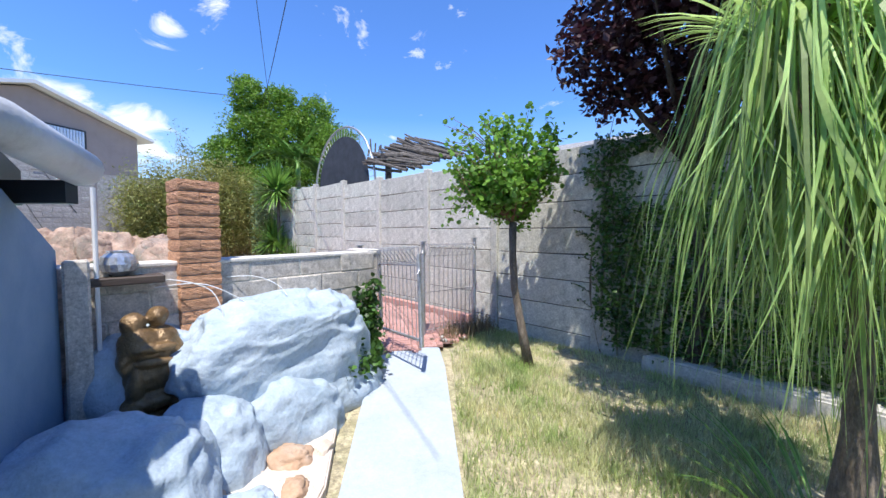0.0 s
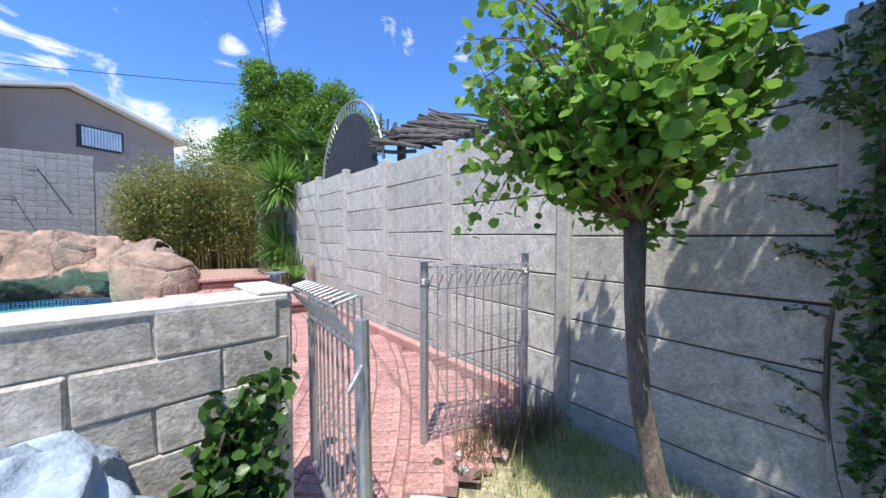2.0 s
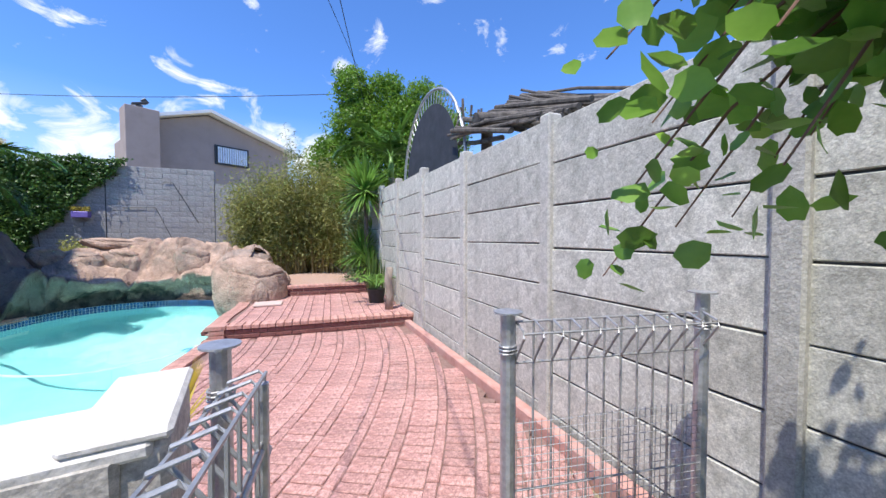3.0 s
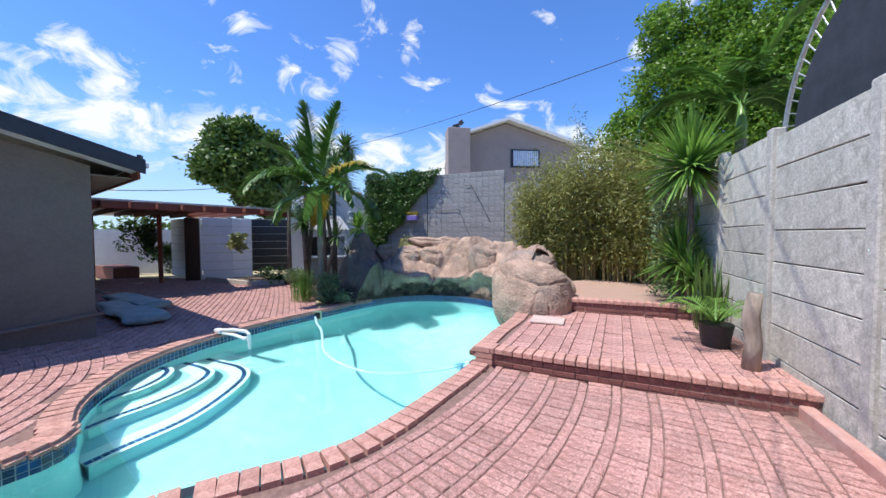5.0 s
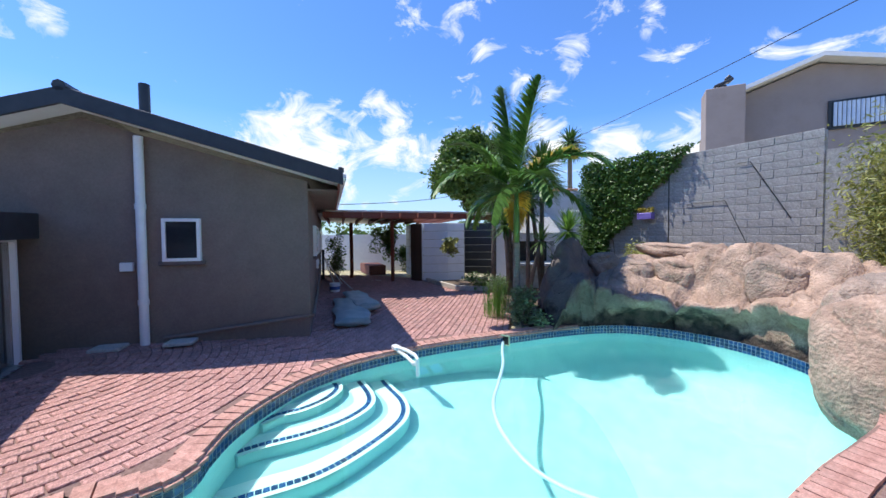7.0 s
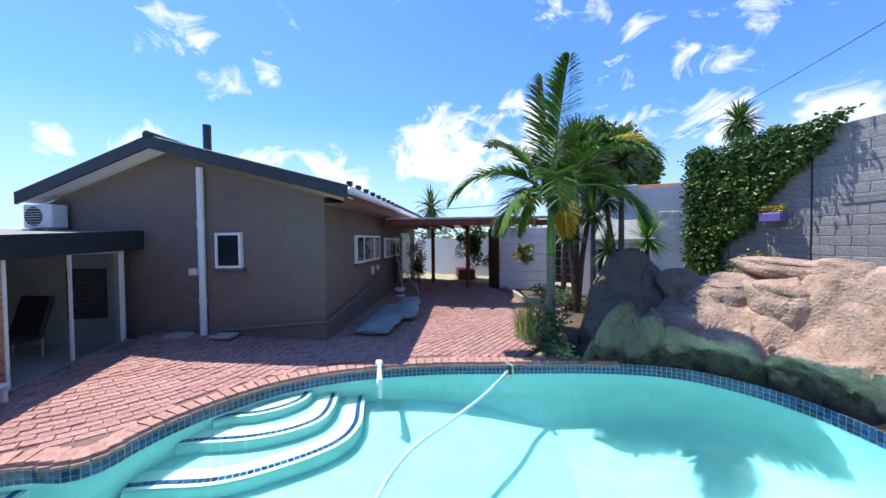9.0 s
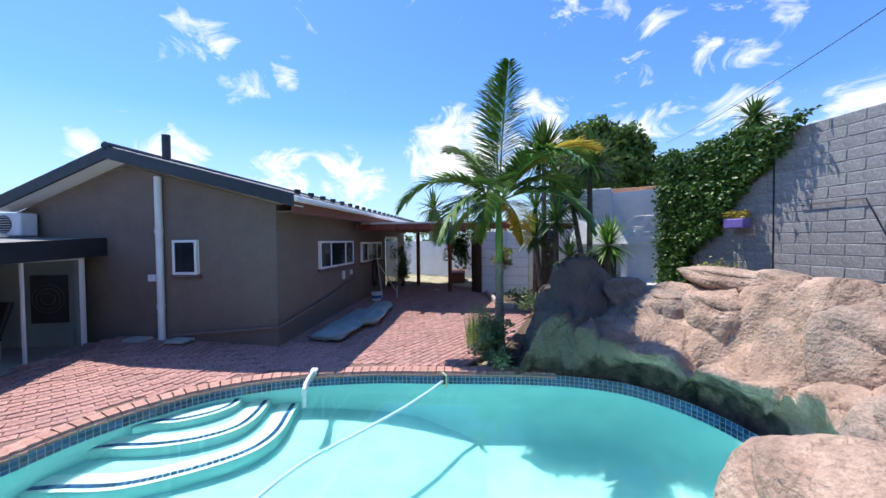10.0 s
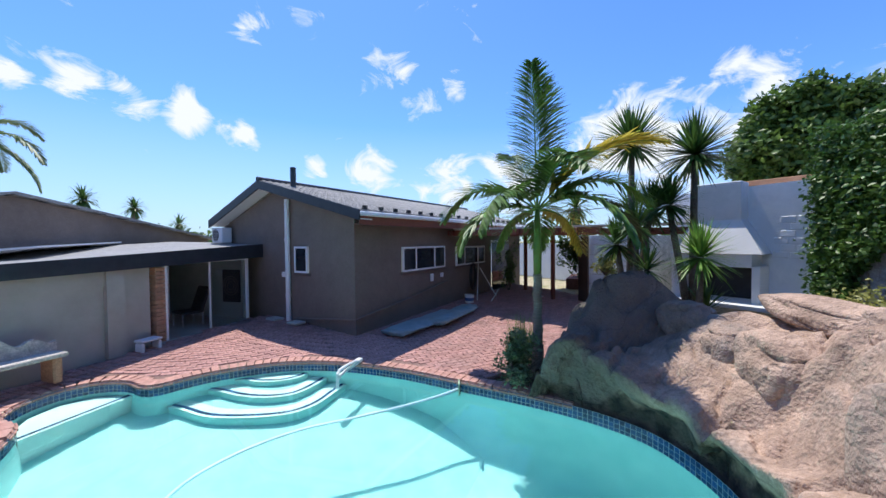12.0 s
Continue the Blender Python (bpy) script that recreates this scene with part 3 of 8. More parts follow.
# ---- pool ----
def build_pool():
    pool = holder("pool", "kidney-shaped swimming pool with turquoise water and a blue tile band", "swimming pool", pose(-6.5, 5.5, 0))
    inv = pool.matrix_world.inverted()
    n = len(POOL)
    out = offset_loop(POOL, 0.12)
    # shell: wall and floor
    verts, faces = [], []
    rings = [(0.0, -0.02), (0.0, -0.25), (-0.05, -1.1), (-0.35, -1.35)]
    for d, z in rings:
        for x, y in offset_loop(POOL, d) if d else POOL:
            verts.append(inv @ Vector((x, y, z)))
    for k in range(len(rings) - 1):
        for i in range(n):
            a, b = k * n + i, k * n + (i + 1) % n
            faces.append((a, b, b + n, a + n))
    verts.append(inv @ Vector((-6.3, 5.4, -1.5)))
    k = (len(rings) - 1) * n
    for i in range(n):
        faces.append((k + i, k + (i + 1) % n, len(verts) - 1))
    raw("shell", verts, faces, M_POOL, pool, True)
    # water
    bm = bmesh.new()
    wv = [bm.verts.new(inv @ Vector((x, y, WATER_Z))) for x, y in POOL]
    bmesh.ops.triangle_fill(bm, use_beauty=True, use_dissolve=False, edges=[bm.edges.new((wv[i], wv[(i + 1) % n])) for i in range(n)])
    for f in bm.faces:
        if f.normal.z < 0:
            f.normal_flip()
    w = part("water", bm, M_WATER, pool, "clear turquoise pool water")
    w.visible_shadow = False
    # grout band and mosaic tiles
    band = offset_loop(POOL, -0.004)
    verts = [inv @ Vector((x, y, z)) for z in (0.035, -0.13) for x, y in band]
    faces = [(i, (i + 1) % n, n + (i + 1) % n, n + i) for i in range(n)]
    raw("grout_band", verts, faces, M_GROUT, pool)
    verts, faces = [], []
    inner = offset_loop(POOL, -0.009)
    for i in range(n):
        a, b = Vector(inner[i]), Vector(inner[(i + 1) % n])
        if (b - a).length > 0.3:
            continue
        for half in range(2):
            p, q = a.lerp(b, half / 2 + 0.03), a.lerp(b, half / 2 + 0.47)
            for row in range(3):
                z1 = 0.032 - row * 0.052
                z0 = z1 - 0.047
                o = len(verts)
                verts += [inv @ Vector((p.x, p.y, z0)), inv @ Vector((q.x, q.y, z0)), inv @ Vector((q.x, q.y, z1)), inv @ Vector((p.x, p.y, z1))]
                faces.append((o, o + 1, o + 2, o + 3))
    t = raw("mosaic_tiles", verts, faces, M_TILE, pool)
    tagged(t, "cobalt blue mosaic tiles at the waterline", kind="stuff")
    return pool


pool = build_pool()

# ---- house ----


def build_house():
    house = holder("house", "single-storey taupe plastered house with a low gable and charcoal trim", "house", pose(*hp(0, 0), 0))
    inv = house.matrix_world.inverted()
    GL, LL = 5.3, 9.6
    # gable wall as a prism in the plane, with a window opening at u 0.8..1.3
    def gable_top(u):
        return 2.56 + 0.262 * u if u <= 2.75 else 3.28 - 0.33 * (u - 2.75)
    bm = bmesh.new()
    cols = [0.0, 1.43, 1.89, 2.75, GL]
    for u0, u1 in zip(cols, cols[1:]):
        spans = [(0.0, 1.30), (1.90, None)] if (u0, u1) == (1.43, 1.89) else [(0.0, None)]
        for z0, z1 in spans:
            q = []
            for u, z in ((u0, z0), (u1, z0), (u1, z1 if z1 else gable_top(u1) - 0.08), (u0, z1 if z1 else gable_top(u0) - 0.08)):
                q.append((u, z))
            f = [bm.verts.new(Vector((*hp(u, 0), z))) for u, z in q]
            r = [bm.verts.new(Vector((*hp(u, 0.22), z))) for u, z in q]
            bm.faces.new(f)
            bm.faces.new(r[::-1])
            for i in range(4):
                bm.faces.new((f[i], r[i], r[(i + 1) % 4], f[(i + 1) % 4]))
    # long wall with two windows and a door
    for v0, v1, z0, z1 in ((0.0, 1.5, 0, 2.5), (1.5, 3.4, 0, 1.26), (1.5, 3.4, 1.86, 2.5), (3.4, 4.05, 0, 2.5), (4.05, 6.0, 0, 1.24), (4.05, 6.0, 1.82, 2.5),
                           (6.0, 6.6, 0, 2.5), (6.6, 8.4, 2.0, 2.5), (8.4, LL, 0, 2.5)):
        a, b = hp(0, v0 if v0 else 0.22), hp(0, v1)
        L = math.dist(a, b)
        b2 = bmesh.new()
        box(b2, (L, 0.22, z1 - z0), inv @ frame2(a, b, 0) @ pose(L / 2, 0.11, (z0 + z1) / 2))
        part("wall", b2, M_TAN, house, "taupe plaster wall")
    bmesh.ops.remove_doubles(bm, verts=bm.verts, dist=0.001)
    bmesh.ops.recalc_face_normals(bm, faces=bm.faces)
    bmesh.ops.transform(bm, matrix=inv, verts=bm.verts)
    part("gable_wall", bm, M_TAN, house, "taupe plaster gable wall")
    # roof planes
    bm = bmesh.new()
    for s in (1, -1):
        u0, u1 = (-0.50, 2.75) if s == 1 else (5.1, 2.75)
        z0, z1 = 2.56, 3.42
        c = [Vector((*hp(u0, -0.35), z0)), Vector((*hp(u1, -0.35), z1)), Vector((*hp(u1, LL + 0.3), z1)), Vector((*hp(u0, LL + 0.3), z0))]
        t = [bm.verts.new(p + Vector((0, 0, 0.03))) for p in c]
        d = [bm.verts.new(p - Vector((0, 0, 0.03))) for p in c]
        bm.faces.new(t)
        bm.faces.new(d[::-1])
        for i in range(4):
            bm.faces.new((t[i], d[i], d[(i + 1) % 4], t[(i + 1) % 4]))
    bmesh.ops.recalc_face_normals(bm, faces=bm.faces)
    bmesh.ops.transform(bm, matrix=inv, verts=bm.verts)
    part("roof", bm, M_ROOF, house, "grey tiled low-pitched roof")
    # barge boards
    for u0, u1, z0, z1 in ((-0.52, 2.75, 2.40, 3.26), (2.75, 5.12, 3.26, 2.40)):
        bm = bmesh.new()
        a, b = Vector((*hp(u0, -0.38), z0)), Vector((*hp(u1, -0.38), z1))
        f = [a, b, b + Vector((0, 0, 0.2)), a + Vector((0, 0, 0.2))]
        off = Vector((*(HV * 0.04), 0))
        va = [bm.verts.new(p) for p in f]
        vb = [bm.verts.new(p + off) for p in f]
        bm.faces.new(va)
        bm.faces.new(vb[::-1])
        for i in range(4):
            bm.faces.new((va[i], vb[i], vb[(i + 1) % 4], va[(i + 1) % 4]))
        bmesh.ops.recalc_face_normals(bm, faces=bm.faces)
        bmesh.ops.transform(bm, matrix=inv, verts=bm.verts)
        part("barge_board", bm, M_TRIM, house, "charcoal painted barge board")
    # soffit under the overhang, ridge caps, tile courses
    bm = bmesh.new()
    for u0, u1, z0, z1 in ((-0.48, 2.75, 2.40, 3.27), (2.75, 5.1, 3.27, 2.42)):
        c = [Vector((*hp(u0, -0.33), z0)), Vector((*hp(u1, -0.33), z1)), Vector((*hp(u1, 0.02), z1)), Vector((*hp(u0, 0.02), z0))]
        va = [bm.verts.new(p + Vector((0, 0, 0.04))) for p in c]
        vb = [bm.verts.new(p + Vector((0, 0, 0.02))) for p in c]
        bm.faces.new(va)
        bm.faces.new(vb[::-1])
        for i in range(4):
            bm.faces.new((va[i], vb[i], vb[(i + 1) % 4], va[(i + 1) % 4]))
    bmesh.ops.recalc_face_normals(bm, faces=bm.faces)
    bmesh.ops.transform(bm, matrix=inv, verts=bm.verts)
    part("soffit", bm, M_GLOSSW, house, "white painted soffit board")
    bm = bmesh.new()
    for k in range(60):
        v = -0.3 + k * 0.165
        a, b = Vector((*hp(-0.5, v), 2.60)), Vector((*hp(2.75, v), 3.46))
        tube(bm, [a, b], 0.022, 5)
    for k in range(17):
        q = k / 17
        a, b = Vector((*hp(-0.5 + 3.25 * q, -0.36), 2.60 + 0.86 * q)), Vector((*hp(-0.5 + 3.25 * q, LL + 0.3), 2.60 + 0.86 * q))
        tube(bm, [a, b], 0.012, 4)
    bmesh.ops.transform(bm, matrix=inv, verts=bm.verts)
    part("roof_ribs", bm, M_ROOF, house, "ribs of the roof tiles")
    bm = bmesh.new()
    tube(bm, [Vector((*hp(2.75, -0.38), 3.47)), Vector((*hp(2.75, LL + 0.3), 3.47))], 0.07, 8)
    for k in range(22):
        v = -0.2 + k * 0.45
        box(bm, (0.09, 0.05, 0.07), Matrix.Translation(Vector((*hp(-0.50, v), 2.65))))
    bmesh.ops.transform(bm, matrix=inv, verts=bm.verts)
    part("ridge_cap", bm, M_TRIM, house, "dark ridge capping")
    # gutter and fascia along the long wall
    bm = bmesh.new()
    a, b = hp(-0.52, -0.35), hp(-0.52, LL + 0.3)
    box(bm, (math.dist(a, b), 0.10, 0.09), frame2(a, b, 2.53) @ pose(math.dist(a, b) / 2, 0, 0), 0.02)
    bmesh.ops.transform(bm, matrix=inv, verts=bm.verts)
    part("gutter", bm, M_GLOSSW, house, "white box gutter")
    bm = bmesh.new()
    a, b = hp(-0.46, -0.3), hp(-0.46, LL + 0.3)
    box(bm, (math.dist(a, b), 0.03, 0.17), frame2(a, b, 2.41) @ pose(math.dist(a, b) / 2, 0, 0))
    bmesh.ops.transform(bm, matrix=inv, verts=bm.verts)
    part("fascia", bm, M_RUST, house, "red oxide painted fascia board")
    # soffit of the long side
    bm = bmesh.new()
    box(bm, (LL, 0.46, 0.02), frame2(hp(-0.23, 0), hp(-0.23, LL), 2.36) @ pose(LL / 2, 0, 0))
    bmesh.ops.transform(bm, matrix=inv, verts=bm.verts)
    part("soffit", bm, M_TAN, house)
    # windows
    def window(m, w, h, bars, sill=True):
        win = new("window")
        win.parent = house
        win.matrix_basis = inv @ m
        f = bmesh.new()
        t = 0.045
        for x, z, ww, hh in ((0, h / 2 - t / 2, w, t), (0, -h / 2 + t / 2, w, t), (-w / 2 + t / 2, 0, t, h - 2 * t), (w / 2 - t / 2, 0, t, h - 2 * t)):
            box(f, (ww, 0.06, hh), pose(x, 0.03, z), 0.004)
        for x in bars:
            box(f, (0.05, 0.05, h - 2 * t), pose(x, 0.032, 0), 0.004)
        part("window_frame", f, M_GLOSSW, win, "white painted steel window frame")
        xs = [-w / 2 + t] + [b for b in bars] + [w / 2 - t]
        for x0, x1 in zip(xs, xs[1:]):
            g = bmesh.new()
            box(g, (x1 - x0 - 0.01, 0.008, h - 2 * t), pose((x0 + x1) / 2, 0.045, 0))
            part("pane", g, M_DARKGLASS, win, "dark window pane")
        if sill:
            g = bmesh.new()
            box(g, (w + 0.1, 0.12, 0.06), pose(0, -0.005, -h / 2 - 0.03, 8, 0, 0), 0.008)
            part("window_sill", g, surface("dark_sill", (0.10, 0.08, 0.07), (0.14, 0.11, 0.10), 8, 0.7, 0.2), win, "dark plastered sill")
        return win
    rg = math.degrees(math.atan2(HU.y, HU.x))
    rv = math.degrees(math.atan2(HV.y, HV.x))
    window(pose(*hp(1.66, 0.0), 1.60, 0, 0, rg), 0.46, 0.60, [])
    window(pose(*hp(0.0, 2.45), 1.56, 0, 0, rv + 180), 1.9, 0.60, [-0.42, 0.42])
    window(pose(*hp(0.0, 5.02), 1.53, 0, 0, rv + 180), 1.95, 0.58, [-0.45, 0.45])
    # back door with a lattice gate
    door = new("door")
    door.parent = house
    door.matrix_basis = inv @ pose(*hp(0.06, 7.5), 0.1, 0, 0, rv + 180)
    f = bmesh.new()
    for x, z, ww, hh in ((-0.86, 0.95, 0.08, 1.9), (0.86, 0.95, 0.08, 1.9), (0, 1.86, 1.64, 0.08)):
        box(f, (ww, 0.08, hh), pose(x, 0, z), 0.004)
    part("door_frame", f, M_GLOSSW, door, "white door frame")
    f = bmesh.new()
    box(f, (1.64, 0.02, 1.82), pose(0, 0.07, 0.91))
    part("door_leaf", f, M_DARKGLASS, door, "dark glazed door leaf")
    f = bmesh.new()
    for k in range(9):
        box(f, (0.014, 0.014, 1.8), pose(-0.8 + 0.2 * k, -0.03, 0.9))
    for k in range(9):
        box(f, (1.62, 0.014, 0.014), pose(0, -0.03, 0.1 + 0.21 * k))
    part("security_gate", f, M_GLOSSW, door, "white steel lattice security gate")
    return house


house = build_house()

# ---- moulded rock formation round the far end of the pool ----
ROCK = [  # pool edge, lip height, ridge with height, back
    ((-8.95, 5.66), 0.10, (-9.6, 5.62, 0.35), (-10.3, 5.6)), ((-9.12, 5.98), 0.62, (-10.1, 5.95, 1.30), (-11.1, 5.8)), ((-9.26, 6.3), 0.80, (-10.45, 6.3, 1.47), (-11.5, 6.1)),
    ((-9.44, 6.75), 0.66, (-10.6, 6.85, 1.02), (-12.0, 6.6)), ((-9.42, 7.25), 0.64, (-10.55, 7.6, 1.16), (-11.8, 7.7)), ((-9.16, 7.9), 0.66, (-10.0, 8.45, 1.22), (-11.1, 8.9)),
    ((-8.6, 8.48), 0.62, (-9.19, 9.0, 1.40), (-10.5, 9.9)), ((-7.8, 8.70), 0.60, (-8.4, 9.7, 1.15), (-9.4, 10.6)), ((-7.1, 8.6), 0.62, (-7.5, 9.5, 1.32), (-8.0, 10.4)),
    ((-6.6, 8.4), 0.5, (-6.9, 9.2, 1.28), (-7.2, 10.1))]


def build_rock():
    keys = []
    for k, (e, lip, r, b) in enumerate(ROCK):
        e0, r0, b0 = Vector((*e, -0.07)), Vector(r), Vector((*b, 0.05))
        out = (Vector((r0.x, r0.y, 0)) - Vector((e0.x, e0.y, 0))).normalized()
        p1 = e0 + out * 0.10 + Vector((0, 0, lip * 0.45 + 0.03))
        p2 = e0 - out * 0.10 + Vector((0, 0, lip + 0.02))
        p3 = e0 + out * 0.22 + Vector((0, 0, lip + 0.16))
        p4 = e0.lerp(r0, 0.62)
        p4.z = lip + (r0.z - lip) * 0.55 + 0.12
        keys.append([e0 + out * 0.05, p1, p2, p3, p4, r0, r0.lerp(b0, 0.5) + Vector((0, 0, 0.12)), b0])
    lines = [curve_round([k[i] for k in keys], 0.02, False) for i in range(8)]
    N, M_ = 300, 14
    K = 7 * M_
    verts, faces = [], []
    for i in range(N + 1):
        c = [l[min(len(l) - 1, int(round(i / N * (len(l) - 1))))] for l in lines]
        for j in range(K + 1):
            s = min(6, j // M_)
            t = (j - s * M_) / M_
            p0, p1, p2, p3 = c[max(0, s - 1)], c[s], c[s + 1], c[min(7, s + 2)]
            p = 0.5 * ((2 * p1) + (p2 - p0) * t + (2 * p0 - 5 * p1 + 4 * p2 - p3) * t * t + (3 * p1 - p0 - 3 * p2 + p3) * t ** 3)
            q = j / K
            w = min(1.0, q * 7) * min(1.0, (1 - q) * 5)
            ridge = abs(noise.noise(p * 0.85 + Vector((2, 9, 1))))
            crease = -0.15 * max(0, 0.12 - ridge) / 0.12
            small = abs(noise.noise(p * 3.6 + Vector((7, 0, 3))))
            d = noise.noise_vector(p * 1.15) * 0.20 + noise.noise_vector(p * 3.0) * 0.055 + noise.noise_vector(p * 8.0) * 0.012
            p = p + d * w
            fold = abs(noise.noise(p * 2.1 + Vector((4, 4, 9))))
            p.z += w * (crease + 0.13 * noise.noise(p * 1.6) - 0.03 * max(0, 0.06 - small) / 0.06 - 0.09 * max(0, 0.08 - fold) / 0.08 + 0.012 * noise.noise(p * 7) + 0.004 * noise.noise(p * 19))
            verts.append(p)
    for i in range(N):
        for j in range(K):
            a = i * (K + 1) + j
            faces.append((a, a + 1, a + K + 2, a + K + 1))
    rock = holder("rock_formation", "terracotta moulded artificial rock overhanging the pool, its teal painted foot and peak darkened with painted shade", "rock formation")
    raw("rock_body", verts, faces, M_ROCK, rock, True)
    return rock


rock = build_rock()


def moulded(name, c, r, turn, seed, label, amp=0.16, sub=5, parent=None):
    noise.seed_set(seed)
    bm = bmesh.new()
    bmesh.ops.create_icosphere(bm, subdivisions=sub, radius=1.0)
    rm = Euler([radians(a) for a in turn]).to_matrix()
    for v in bm.verts:
        p = v.co.copy()
        rd = abs(noise.noise(p * 1.7))
        k = 1 + amp * 1.3 * noise.noise(p * 1.1) - amp * 0.4 * max(0, 0.1 - rd) / 0.1 + amp * 0.18 * noise.noise(p * 3) + 0.012 * noise.noise(p * 14)
        q = Vector((math.copysign(abs(p.x) ** 0.72, p.x), math.copysign(abs(p.y) ** 0.72, p.y), math.copysign(abs(p.z) ** 0.72, p.z)))
        v.co = rm @ Vector((q.x * r[0] * k, q.y * r[1] * k, q.z * r[2] * k)) + Vector(c)
    noise.seed_set(1)
    ob = link(name, bm, M_ROCK, parent, label if parent else "", smooth=True)
    return ob if parent else tagged(ob, label, "rock")


moulded("rock", (-6.38, 8.50, 0.34), (0.72, 0.58, 0.68), (0, 8, 20), 31, "big rounded terracotta moulded rock at the terrace end", 0.14, 6)
moulded("rock_lump", (-7.15, 9.05, 0.45), (0.62, 0.55, 0.72), (0, 0, 40), 15, "terracotta moulded rock joining the pool formation", 0.14, 6, parent=rock)
moulded("rock_ledge", (-10.36, 8.12, 1.32), (0.60, 0.26, 0.13), (4, 3, 56), 7, "flat terracotta moulded rock ledge by the block wall", 0.22, parent=rock)
moulded("rock_ledge", (-10.05, 8.62, 1.25), (0.36, 0.26, 0.20), (0, 6, 40), 19, "terracotta moulded rock end of the ledge", 0.22, parent=rock)
moulded("rock_lump", (-9.82, 8.02, 0.92), (0.36, 0.30, 0.26), (0, 6, 50), 11, "rounded terracotta moulded rock below the ledge", 0.24, parent=rock)
moulded("rock_lump", (-10.40, 6.96, 1.02), (0.30, 0.22, 0.26), (0, -14, 80), 13, "pointed pale terracotta moulded rock beside the peak", 0.2, parent=rock)
moulded("rock_lump", (-10.25, 7.45, 0.96), (0.42, 0.30, 0.20), (0, 4, 30), 23, "low terracotta moulded rock hump behind the pool edge", 0.2, parent=rock)
moulded("rock_lump", (-8.85, 8.95, 0.78), (0.40, 0.34, 0.46), (0, 10, 40), 29, "tall rounded terracotta moulded rock hump beside the pool", 0.22, parent=rock)
moulded("rock", (-9.55, 5.62, 0.02), (0.30, 0.20, 0.12), (0, 0, 10), 17, "small moulded rock at the pool coping", 0.2, 4)

# ---- terraces, coping and paving: the plan ----
T1_Z, T2_Z, LANE_Z = 0.22, 0.43, 0.03
T1 = [(-4.83, 6.50), (-4.2, 7.0), (-3.46, 7.63), (-2.50, 8.42), (-4.35, 10.25), (-4.8, 9.9), (-5.7, 8.95), (-6.1, 8.3), (-5.95, 7.78), (-5.35, 7.02)]
T2 = [(-5.75, 8.9), (-4.9, 9.75), (-4.25, 10.3), (-5.9, 12.0), (-7.6, 11.4), (-7.6, 10.6), (-6.7, 9.7)]
bm = bmesh.new()
prism(bm, T1, -0.05, T1_Z - 0.02)
tagged(link("terrace_lower", bm, M_JOINT), "raised brick terrace bed beside the pool", "terrace", kind="structure")
bm = bmesh.new()
prism(bm, T2, -0.05, T2_Z)
tagged(link("terrace_upper", bm, surface("washed_pebble_screed", (0.38, 0.25, 0.19), (0.56, 0.39, 0.31), 60, 0.95, 0.9, 120, stain=(0.50, 0.24, 0.18), stain_scale=1.5)), "pebbled upper terrace with a brick rim", "terrace", kind="structure")

bm = bmesh.new()
box(bm, (0.47, 0.40, 0.03), Matrix(), 0.006)
slab = link("stepping_slab", bm, surface("pinkish_paving_slab", (0.50, 0.38, 0.33), (0.60, 0.48, 0.43), 8, 0.9, 0.4, 90))
slab.matrix_world = pose(-5.42, 8.03, T1_Z + 0.02, 0, 0, 43)
tagged(slab, "pale concrete slab lying on the brick terrace", "slab")

# kerb of rendered brick at the foot of the precast wall
bm = bmesh.new()
a, b = wpt(1.9, 0.11), wpt(8.8, 0.11)
box(bm, (math.dist(a, b), 0.10, 0.20), pose(math.dist(a, b) / 2, 0, 0.02), 0.012)
ob = link("wall_kerb", bm, surface("red_screed_kerb", (0.45, 0.22, 0.18), (0.58, 0.34, 0.29), 8, 0.9, 0.5, 70, stain=(0.4, 0.33, 0.3), stain_scale=3))
ob.matrix_world = frame2(a, b, 0.0)
tagged(ob, "low red screeded kerb along the precast wall", "kerb", kind="structure")

# ---- things in and at the pool ----
STEPS = [(-0.20, [(-5.72, 2.80), (-5.9, 2.88), (-6.05, 3.04), (-6.3, 3.16), (-6.55, 3.16), (-6.72, 3.02)]),
         (-0.38, [(-5.40, 2.84), (-5.55, 2.98), (-5.79, 3.27), (-6.08, 3.50), (-6.40, 3.60), (-6.65, 3.50), (-6.95, 3.24)]),
         (-0.58, [(-4.95, 3.02), (-5.12, 3.20), (-5.44, 3.58), (-5.88, 3.84), (-6.35, 3.99), (-6.70, 3.90), (-7.02, 3.62), (-7.25, 3.42)])]


